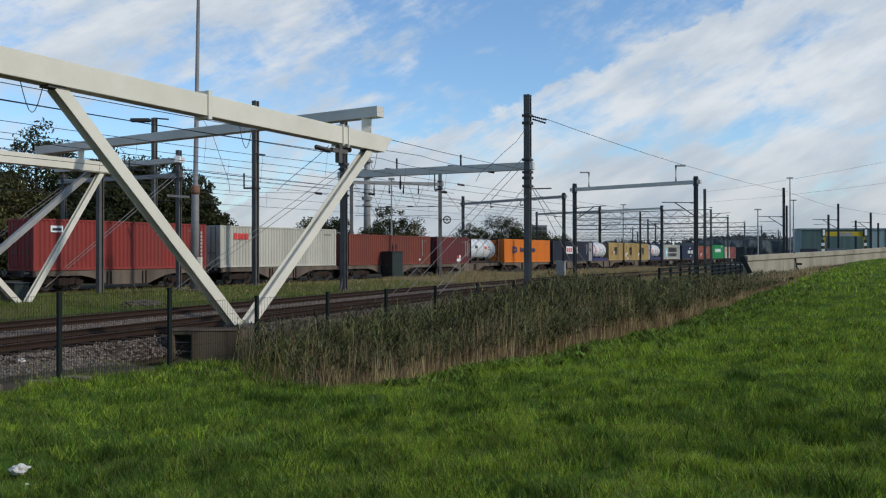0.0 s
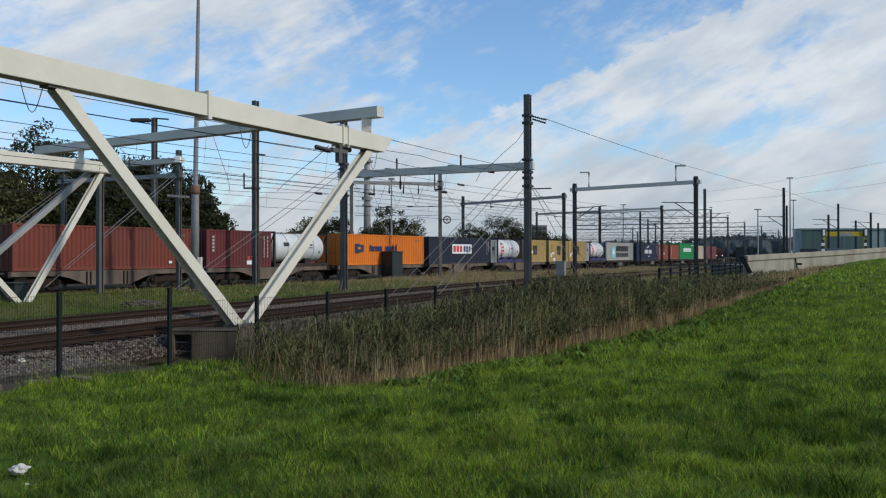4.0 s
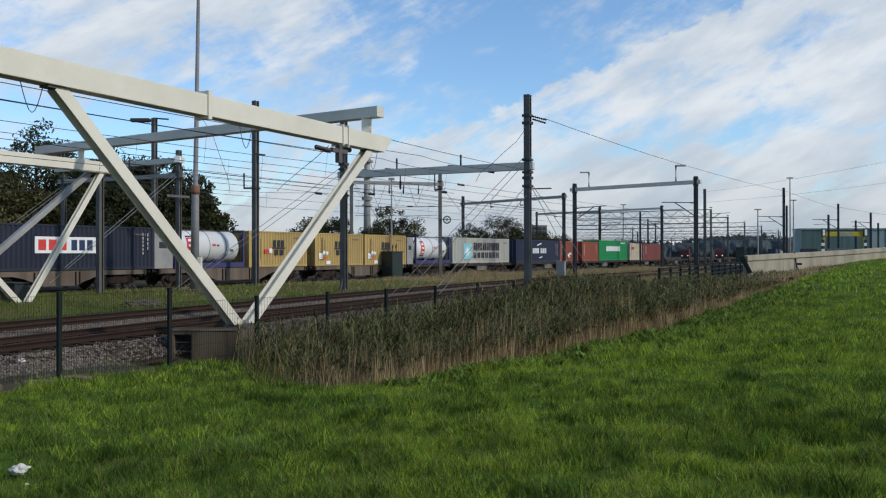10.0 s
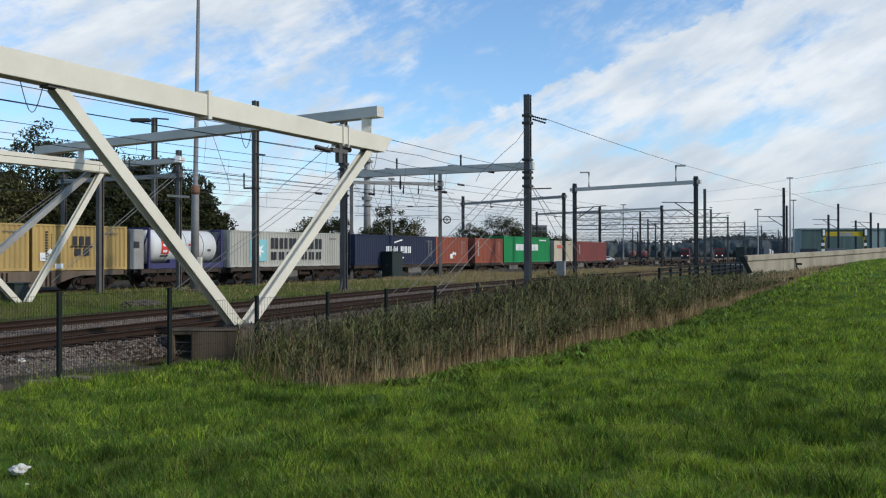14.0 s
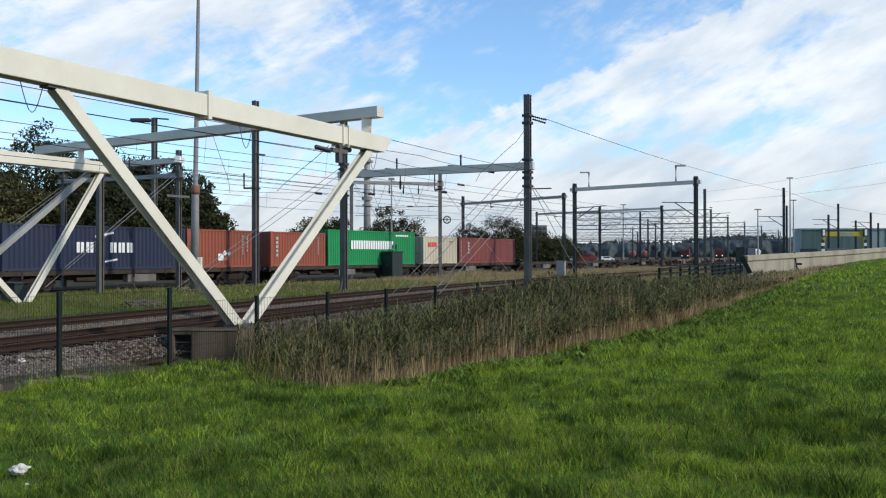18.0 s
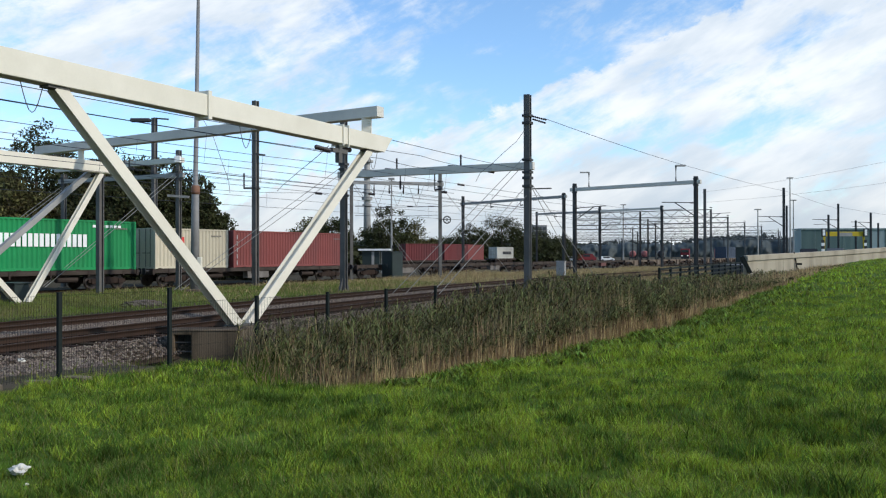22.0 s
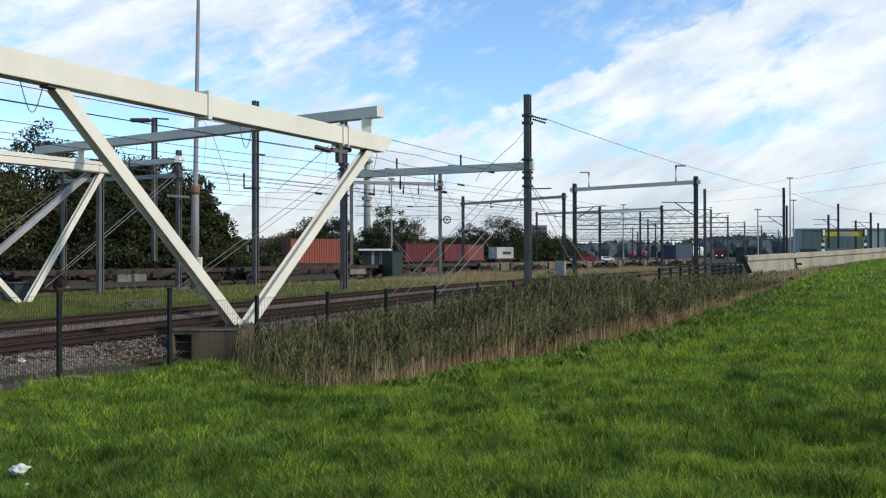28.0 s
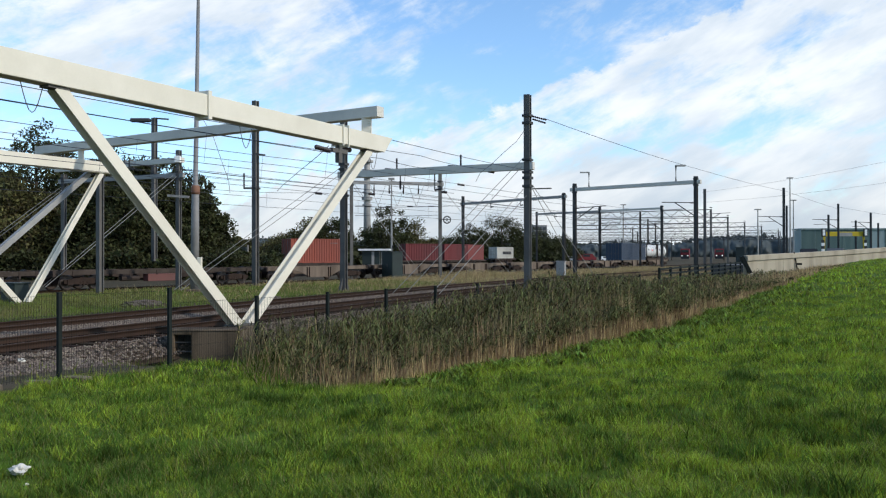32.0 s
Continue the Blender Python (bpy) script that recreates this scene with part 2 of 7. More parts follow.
def bar(bm, a, b, w, h, up=(0, 0, 1)):
    """A square bar from a to b, w wide and h deep."""
    a, b = Vector(a), Vector(b)
    d = (b - a).normalized()
    s = d.cross(Vector(up))
    if s.length < 1e-4:
        s = d.cross(Vector((1, 0, 0)))
    s.normalize()
    u = s.cross(d)
    r = [bm.verts.new(p + s * i * w / 2 + u * j * h / 2) for p in (a, b) for i, j in ((-1, -1), (1, -1), (1, 1), (-1, 1))]
    for f in ((0, 1, 2, 3), (7, 6, 5, 4), (0, 4, 5, 1), (1, 5, 6, 2), (2, 6, 7, 3), (3, 7, 4, 0)):
        bm.faces.new([r[i] for i in f])


def tube(bm, pts, radii, n=8, caps=True):
    """A round tube through the points."""
    pts = [Vector(p) for p in pts]
    if isinstance(radii, (int, float)):
        radii = [radii] * len(pts)
    rings = []
    for i, p in enumerate(pts):
        d = (pts[min(i + 1, len(pts) - 1)] - pts[max(i - 1, 0)]).normalized()
        s = d.cross(Vector((0, 0, 1)))
        if s.length < 1e-3:
            s = d.cross(Vector((1, 0, 0)))
        s.normalize()
        u = s.cross(d)
        rings.append([bm.verts.new(p + (s * math.cos(k * math.tau / n) + u * math.sin(k * math.tau / n)) * radii[i]) for k in range(n)])
    for a, b in zip(rings, rings[1:]):
        for k in range(n):
            bm.faces.new((a[k], a[(k + 1) % n], b[(k + 1) % n], b[k]))
    if caps:
        bm.faces.new(rings[0][::-1])
        bm.faces.new(rings[-1])


def extrude_y(bm, outline, y0, y1):
    """An outline in x, z drawn out from y0 to y1."""
    a = [bm.verts.new((x, y0, z)) for x, z in outline]
    b = [bm.verts.new((x, y1, z)) for x, z in outline]
    n = len(outline)
    bm.faces.new(a)
    bm.faces.new(b[::-1])
    for i in range(n):
        bm.faces.new((a[i], b[i], b[(i + 1) % n], a[(i + 1) % n]))


def bevel(bm, w=0.02, seg=1):
    bmesh.ops.bevel(bm, geom=bm.edges[:], offset=w, segments=seg, affect="EDGES", clamp_overlap=True)


def mesh_of(name, bm, mat, smooth=False):
    bmesh.ops.recalc_face_normals(bm, faces=bm.faces[:])
    me = bpy.data.meshes.new(name)
    bm.to_mesh(me)
    bm.free()
    me.materials.append(mat)
    if smooth:
        me.shade_smooth()
    return me


def part(name, bm, mat, parent, label="", smooth=False):
    ob = new(name, bm if isinstance(bm, bpy.types.Mesh) else mesh_of(name, bm, mat, smooth))
    ob.parent = parent
    if label:
        tagged(ob, label)
    return ob


def thing(name, label, category, group="", m=None, kind=""):
    ob = new(name)
    ob.empty_display_size = 0.2
    if m is not None:
        ob.matrix_basis = m
    return tagged(ob, label, category, group, kind)


def soup(name, verts, faces, mat, smooth=False):
    """A mesh from arrays of points and of triangles or quads."""
    verts, faces = np.asarray(verts, np.float32), np.asarray(faces, np.int32)
    k = faces.shape[1]
    me = bpy.data.meshes.new(name)
    me.vertices.add(len(verts))
    me.vertices.foreach_set("co", verts.ravel())
    me.loops.add(faces.size)
    me.loops.foreach_set("vertex_index", faces.ravel())
    me.polygons.add(len(faces))
    me.polygons.foreach_set("loop_start", np.arange(0, faces.size, k, dtype=np.int32))
    me.materials.append(mat)
    me.update(calc_edges=True)
    me.validate()
    if smooth:
        me.shade_smooth()
    return me


# ---- the lie of the land ----
TH = radians(31.0)                                     # the line of the railway, clockwise from +y
AL = Vector((math.sin(TH), math.cos(TH)))              # along the railway
AC = Vector((-math.cos(TH), math.sin(TH)))             # across it, from the camera towards the tracks


def smooth01(v):
    v = np.clip(v, 0, 1)
    return v * v * (3 - 2 * v)


def ground_z(x, y):
    """Height of the ground: the grass slope, the ditch, the level yard."""
    x, y = np.asarray(x, float), np.asarray(y, float)
    a, d = x * AL.x + y * AL.y, x * AC.x + y * AC.y
    toe = np.interp(a, [-60, 25, 38, 57, 97, 150], [-0.30, -0.34, 0.08, 0.70, 1.25, 1.3])
    slope = toe + np.clip(8 - d, 0, 30) * 0.085
    yard = -0.32 + 0.25 * smooth01((d - 24) / 12)
    k = smooth01((d - 8) / 5.5)
    ditch = 0.55 * smooth01((a - 10.5) / 4) * np.exp(-((d - 10.8) / 1.5) ** 2) * (1 - smooth01((a - 60) / 20))
    hollow = 0.30 * np.exp(-((x + 6.9) ** 2 + (y - 21.2) ** 2) / 0.6) + 0.60 * np.exp(-((x + 6.3) ** 2 + (y - 20.6) ** 2) / 2.4) + 0.6 * np.exp(-((x + 5.15) ** 2 + (y - 22.9) ** 2) / 1.0)
    tump = 0.042 * (np.sin(1.9 * x + 0.7 * y) + np.sin(2.7 * y - 1.1 * x + 1) + 0.8 * np.sin(4.3 * x + 3.1 * y + 2) + 0.6 * np.sin(7.1 * y - 5.3 * x))
    return slope * (1 - k) + yard * k - ditch - hollow + tump * (1 - smooth01((d - 7) / 3))


def make_ground():
    """One sheet to the horizon, finer near the camera."""
    ga = np.unique(np.concatenate([[-2500, -800, -300, -120, -60], np.linspace(-30, -3, 30), np.linspace(-2.8, 40, 240), np.linspace(40.5, 120, 110), 120 + 3800 * np.linspace(0, 1, 26)[1:] ** 3]))
    gd = np.unique(np.concatenate([[-2500, -800, -200, -60], np.linspace(-30, -2, 30), np.linspace(-1.8, 14, 95), np.linspace(14.3, 45, 70), 45 + 3500 * np.linspace(0, 1, 26)[1:] ** 3]))
    A, D = np.meshgrid(ga, gd, indexing="ij")
    X, Y = A * AL.x + D * AC.x, A * AL.y + D * AC.y
    Z = ground_z(X, Y)
    v = np.stack([X, Y, Z], -1).reshape(-1, 3)
    n, m = len(ga), len(gd)
    i, j = np.meshgrid(np.arange(n - 1), np.arange(m - 1), indexing="ij")
    q = (i * m + j).ravel()
    f = np.stack([q, q + m, q + m + 1, q + 1], -1)
    me = soup("ground", v, f, M["soil"], True)
    me.materials.append(M["yard"])
    dd = (D[:-1, :-1] + D[1:, 1:]).ravel() / 2
    me.materials.append(M["cinder"])
    kind = (dd > 13.6).astype(np.int32)
    cx, cy = (X[:-1, :-1] + X[1:, 1:]).ravel() / 2, (Y[:-1, :-1] + Y[1:, 1:]).ravel() / 2
    near = np.full(len(cx), 1e9)
    for line in (NEAR, NEAR_FAR):
        for px, py in zip(line[1][::8], line[2][::8]):
            near = np.minimum(near, (cx - px) ** 2 + (cy - py) ** 2)
    kind[(near < 4.6 ** 2) & (dd > 13.2)] = 2
    kind[dd > 41] = 2
    me.materials.append(M["mud"])
    aa = (A[:-1, :-1] + A[1:, 1:]).ravel() / 2
    kind[(aa > 10.6) & (aa < 72) & (dd > 8.3 + np.clip((14.5 - aa) * 0.6, 0, 3)) & (dd < 13.4)] = 3
    me.polygons.foreach_set("material_index", kind)
    return tagged(new("ground", me), "green grass slope falling to a level railway yard", "ground", kind="structure")



# ---- the tracks ----
def integrate(x, y, head, knots, s0, s1, step=0.5):
    """A line through (x, y) at s = 0 with that heading (radians from +y, clockwise) and curvature by knots. Returns s, x, y, heading."""
    s = np.arange(s0, s1 + step, step)
    k = np.interp(s, [p[0] for p in knots], [p[1] for p in knots])
    th = np.cumsum(k) * step
    i = int(np.argmin(abs(s)))
    th = th - th[i] + head
    X, Y = np.cumsum(np.sin(th)) * step, np.cumsum(np.cos(th)) * step
    return s, X - X[i] + x, Y - Y[i] + y, th


MAIN = integrate(-19.81, 52.08, 0.5624, ((-40, 0.00072), (0, 0.00082), (25, -0.00082), (50, -0.0006), (75, -0.00038), (100, -0.0003), (150, -0.00026)), -120, 420)
NEAR = integrate(-10.05, 20.6, radians(22.0), ((-10, 0.0), (20, 0.001), (45, 0.0032), (90, 0.001), (130, 0.0)), -25, 160)
NEAR_FAR = integrate(-13.0, 24.4, radians(22.6), ((-10, 0.0), (20, 0.001), (45, 0.0030), (90, 0.001), (130, 0.0)), -30, 160)


make_ground()


def on(line, s, off=0.0):
    """Point and heading on a line at s, shifted off to its left."""
    x, y, h = (float(np.interp(s, line[0], line[i])) for i in (1, 2, 3))
    return x - off * math.cos(h), y + off * math.sin(h), h


def sweep(line, s0, s1, step, outline, z=0.0):
    """An outline (offset to the left, height) drawn along a line."""
    ss = np.arange(s0, s1 + 1e-6, step)
    v, f, n = [], [], len(outline)
    for s in ss:
        for o, h in outline:
            x, y, _ = on(line, s, o)
            v.append((x, y, z + h))
    for i in range(len(ss) - 1):
        for k in range(n):
            f.append((i * n + k, i * n + (k + 1) % n, (i + 1) * n + (k + 1) % n, (i + 1) * n + k))
    return v, f


RAIL = ((-0.07, -0.16), (0.07, -0.16), (0.07, -0.145), (0.012, -0.12), (0.012, -0.045), (0.036, -0.035), (0.036, 0.0), (-0.036, 0.0), (-0.036, -0.035), (-0.012, -0.045), (-0.012, -0.12), (-0.07, -0.145))


def make_track(label, line, s0, s1, singles, bed=1.0, step=2.0):
    """Ballast bed, two rails and sleepers; those within singles are objects of their own."""
    top = tagged(new("railway_track"), label, "railway track", kind="structure")
    v, f = sweep(line, s0, s1, step, ((-2.45, -0.68), (-1.55 * bed, -0.22), (1.55 * bed, -0.22), (2.7, -0.62)))
    part("ballast_bed", soup("ballast_bed", v, f, M["ballast"]), None, top)
    for o in (-0.755, 0.755):
        v, f = sweep(line, s0, s1, step, [(o + a, h) for a, h in RAIL])
        me = soup("rail", v, f, M["rail"])
        me.materials.append(M["rail_top"])
        nf = len(RAIL)
        me.polygons.foreach_set("material_index", np.tile(np.arange(nf) == 6, len(f) // nf).astype(np.int32))
        part("rail", me, None, top)
    bm = bmesh.new()
    box(bm, -1.3, 1.3, -0.13, 0.13, -0.29, -0.165)
    bevel(bm, 0.012)
    one = mesh_of("sleeper", bm, M["sleeper"])
    rest = bmesh.new()
    for s in np.arange(s0, s1, 0.6):
        x, y, h = on(line, s)
        if singles[0] <= s <= singles[1]:
            ob = part("sleeper", one, None, top)
            ob.matrix_basis = pose(x, y, 0, 0, 0, math.degrees(-h) + random.uniform(-0.8, 0.8))
        else:
            c, sn = math.cos(h), math.sin(h)
            bar(rest, (x - 1.3 * c, y + 1.3 * sn, -0.23), (x + 1.3 * c, y - 1.3 * sn, -0.23), 0.26, 0.125)
    if len(rest.verts):
        tagged(part("sleepers_beyond", rest, M["sleeper"], top), kind="stuff")
    return top


def ballast_between():
    """The gravel that fills the space between the two near tracks."""
    v, f = sweep(NEAR, -20, 60, 2.0, ((1.3, -0.5), (1.3, -0.17), (1.7, -0.13), (2.9, -0.13), (3.35, -0.17), (3.35, -0.5)))
    tagged(new("ballast", soup("ballast", v, f, M["stone_bed"])), "grey gravel filling between two railway tracks", "gravel", kind="structure")


def tracks():
    ballast_between()
    make_track("rusty rails on tarred sleepers beside a mesh fence", NEAR, -22, 150, (-8, 45))
    make_track("rusty rails on tarred sleepers in grey ballast", NEAR_FAR, -28, 150, (-8, 45))
    make_track("rails under the container train in the yard", MAIN, -40, 400, (0, -1), 1.0, 4.0)


# ---- the cream gantry on V legs over the two near tracks ----
def make_gantry():
    g = thing("overhead_gantry", "cream steel gantry with box beams on V-shaped legs over the tracks", "gantry")
    foot = Vector((-5.80, 24.3))
    al = Vector((math.sin(radians(27.5)), math.cos(radians(27.5))))

    def at(u, z, base=foot):
        p = base + al * u
        return (p.x, p.y, z)

    def beam(base, u0, u1, z0, z1, w, cut=0.0):
        bm = bmesh.new()
        bar(bm, at(u0, (z0 + z1) / 2, base), at(u1, (z0 + z1) / 2, base), w, z1 - z0)
        if cut:
            far = sorted(bm.verts, key=lambda v: (v.co.xy - base).dot(al))[-4:]
            for v in far:
                if v.co.z < (z0 + z1) / 2:
                    v.co.xy -= al * cut
        bevel(bm, 0.012)
        return bm
    def h_leg(a, b, w):
        """A leaning H section: flanges to both sides of the frame's plane, a web between."""
        n = Vector((-al.y, al.x, 0)) * (w / 2 - 0.012)
        a, b = Vector(a), Vector(b)
        bm = bmesh.new()
        bar(bm, a, b, 0.02, w - 0.05, (-al.y, al.x, 0))
        leg = part("leg", bm, M["cream"], g)
        for k in (-1, 1):
            bm = bmesh.new()
            bar(bm, a + n * k, b + n * k, w, 0.026, (-al.y, al.x, 0))
            part("flange", bm, M["cream"], leg)
    part("near_beam", beam(foot, -16, 8.12, 5.78, 6.36, 0.42, 0.55), M["cream"], g)
    # sleeves and clamps on the near beam
    for u in (-1.55, 5.0):
        bm = bmesh.new()
        for k in (-0.16, 0.16) if u > 1 else (0.0,):
            bar(bm, at(u + k, 5.70), at(u + k, 6.44 if u > 1 else 6.47), 0.50, 0.05 if u > 1 else 0.14, (al.x, al.y, 0))
        part("clamp_plate", bm, M["cream"], g)
    for u in (-6.2, 6.72):
        h_leg(at(0.22 if u > 0 else -0.22, 0.0), at(u, 5.78), 0.29)
        bm = bmesh.new()
        bar(bm, at(u - 0.28, 5.75), at(u + 0.28, 5.75), 0.30, 0.06)
        part("gusset", bm, M["steel"], g)
    bm = bmesh.new()
    bar(bm, at(-0.45, 0.02), at(0.45, 0.02), 0.5, 0.05)
    part("base_plate", bm, M["steel"], g)
    # the far frame stands across the tracks
    ac = Vector((-al.y, al.x))
    far = Vector((-18.2, 36.5))
    part("far_beam", beam(far, -14, 4.9, 5.93, 6.45, 0.40), M["cream"], g)
    for u, v in ((0.2, 4.1), (-0.2, -6.0)):
        h_leg(at(u, -0.05, far), at(v, 5.93, far), 0.24)
    bm = bmesh.new()
    back = far + ac * 0.35
    bar(bm, at(-3.6, 0.0, back), at(3.7, 5.9, back), 0.24, 0.24, (-al.y, al.x, 0))
    part("brace", bm, M["steel_pale"], g)
    # cross beam on short columns
    p0, p1 = Vector(at(6.65, 0)[:2]), Vector(at(3.0, 0, far)[:2])
    dv = (p1 - p0).normalized()
    bm = bmesh.new()
    a, b = p0 - dv * 0.62, p1 + dv * 3.4
    bar(bm, (a.x, a.y, 7.09), (b.x, b.y, 7.09), 0.40, 0.38)
    bevel(bm, 0.01)
    part("cross_beam", bm, M["grey_cream"], g)
    for p, z in ((p0, 6.36), (p1, 6.45)):
        bm = bmesh.new()
        w = 0.34 if p is p0 else 0.2
        bar(bm, (p.x, p.y, z), (p.x, p.y, 6.9), w, w)
        part("short_column", bm, M["cream"], g)
    # insulator bracket under the near beam
    bm = bmesh.new()
    bar(bm, at(4.9, 5.74), at(4.9, 5.15), 0.16, 0.2, (al.x, al.y, 0))
    bar(bm, at(4.45, 5.55), at(5.35, 5.55), 0.14, 0.14)
    part("bracket", bm, M["steel"], g)
    for u, z, n in ((4.4, 5.50, -1.0), (5.2, 5.62, 0.55)):
        insulator(g, *at(u, z), 0.85 if n < 0 else 0.4, 0.085, (al.x * n, al.y * n, 0.05))
    # cable loops
    for u in (-6.75, 7.1, 0.2):
        bm = bmesh.new()
        tube(bm, [at(u + 0.55 * k / 8 - 0.3, 5.74 - 0.62 * math.sin(math.pi * k / 8)) for k in range(9)], 0.011, 5)
        part("cable_loop", bm, M["steel"], g)
    # footings
    for base, lab in ((foot, "stained concrete footing of the gantry"), (far, "concrete footing of the gantry")):
        bm = bmesh.new()
        w = 0.75 if base is foot else 0.9
        bar(bm, at(-w * 0.55, -0.6, base), at(w * 0.55, -0.6, base), 0.7, 1.16)
        bevel(bm, 0.03)
        part("footing", bm, M["concrete"], g, lab)
    return g


# ---- masts, portals and wires ----
def column(bm, x, y, z0, z1, w, turn):
    """A rolled H column: two flanges and a web, one closed section."""
    m = pose(x, y, 0, 0, 0, turn)
    h, f, k = w / 2, w / 6, w * 0.13
    half = ((-h, -h), (h, -h), (h, -h + f), (k, -h + f))
    out = half + tuple((px, -py) for px, py in half[::-1]) + tuple((-px, -py) for px, py in half[2:]) + tuple((-px, py) for px, py in half[:1:-1])
    lo, hi = ([bm.verts.new(m @ Vector((px, py, z))) for px, py in out] for z in (z0, z1))
    n = len(out)
    bm.faces.new(lo[::-1]), bm.faces.new(hi)
    for i in range(n):
        bm.faces.new((lo[i], lo[(i + 1) % n], hi[(i + 1) % n], hi[i]))


def mast_parts(parent, x, y, z0, z1, w, mat, turn=-31, bands=(), foot=True):
    bm = bmesh.new()
    column(bm, x, y, z0, z1, w, turn)
    part("column", bm, mat, parent)
    for z in bands:
        bm = bmesh.new()
        bar(bm, (x, y, z - 0.06), (x, y, z + 0.06), w * 1.35, w * 1.35, (AL.x, AL.y, 0))
        part("clamp_band", bm, M["steel_dark"], parent)
    if foot:
        bm = bmesh.new()
        bar(bm, (x, y, z0 - 0.5), (x, y, z0 + 0.12), w * 2.2, w * 2.2, (AL.x, AL.y, 0))
        bevel(bm, 0.03)
        part("footing", bm, M["concrete"], parent)


def insulator(parent, x, y, z, length=0.55, r=0.07, lean=(0, 0, 1)):
    bm = bmesh.new()
    d = Vector(lean).normalized()
    n = 7
    pts, rad = [], []
    for i in range(n * 2 + 1):
        pts.append(Vector((x, y, z)) + d * length * i / (n * 2))
        rad.append(r if i % 2 else r * 0.5)
    tube(bm, pts, rad, 8)
    part("insulator", bm, M["insul"], parent)


def make_mast(x, y, z0, z1, w, mat, label, bands=(), turn=-31):
    t = thing("catenary_mast", label, "mast", "masts of the yard")
    mast_parts(t, x, y, z0, z1, w, mat, turn, bands)
    return t


def make_portal(label, legs, z0, beam_z, depth, mat, w=0.36, over=0.4, tops=None, hangers=(), lattice=False):
    """Two masts and a beam between them. hangers: where along the beam insulators hang, 0 to 1."""
    t = thing("catenary_portal", label, "portal", "portals of the yard")
    (xa, ya), (xb, yb) = legs
    a, b = Vector((xa, ya)), Vector((xb, yb))
    d = (b - a).normalized()
    turn = math.degrees(math.atan2(d.y, d.x))
    for i, p in enumerate((a, b)):
        top = tops[i] if tops else beam_z + 0.5
        mast_parts(t, p.x, p.y, z0[i] if isinstance(z0, tuple) else z0, top, w, mat, turn, (beam_z - depth * 0.8, beam_z + depth * 0.8))
    p, q = a - d * over, b + d * over
    if lattice:
        for z in (beam_z - depth / 2, beam_z + depth / 2):
            bm = bmesh.new()
            bar(bm, (p.x, p.y, z), (q.x, q.y, z), 0.12, 0.10)
            part("chord", bm, mat, t)
        bm = bmesh.new()
        n = max(4, int((q - p).length / 1.15))
        for i in range(n):
            u, v = p.lerp(q, i / n), p.lerp(q, (i + 1) / n)
            s = depth / 2 if i % 2 else -depth / 2
            bar(bm, (u.x, u.y, -s + beam_z), (v.x, v.y, s + beam_z), 0.06, 0.06)
        part("lattice", bm, mat, t)
    else:
        bm = bmesh.new()
        bar(bm, (p.x, p.y, beam_z), (q.x, q.y, beam_z), depth * 0.8, depth)
        bevel(bm, 0.01)
        part("beam", bm, M["grey_cream"] if w > 0.27 else M["steel_pale"], t)
    for h, length in hangers:
        u = a.lerp(b, h)
        bm = bmesh.new()
        bar(bm, (u.x, u.y, beam_z - depth / 2 - length), (u.x, u.y, beam_z - depth / 2), 0.07, 0.07)
        part("drop_post", bm, mat, t)
        insulator(t, u.x, u.y, beam_z - depth / 2 - length, 0.5, 0.08, (d.x, d.y, 0.1) if length > 0.3 else (0, 0, -1))
    return t


def sag_wire(parent, a, b, sag, r=0.016, n=10, name="wire"):
    a, b = Vector(a), Vector(b)
    pts = []
    for i in range(n + 1):
        f = i / n
        p = a.lerp(b, f)
        p.z -= 4 * sag * f * (1 - f)
        pts.append(p)
    bm = bmesh.new()
    tube(bm, pts, r, 4, False)
    return part(name, bm, M["wire"], parent)


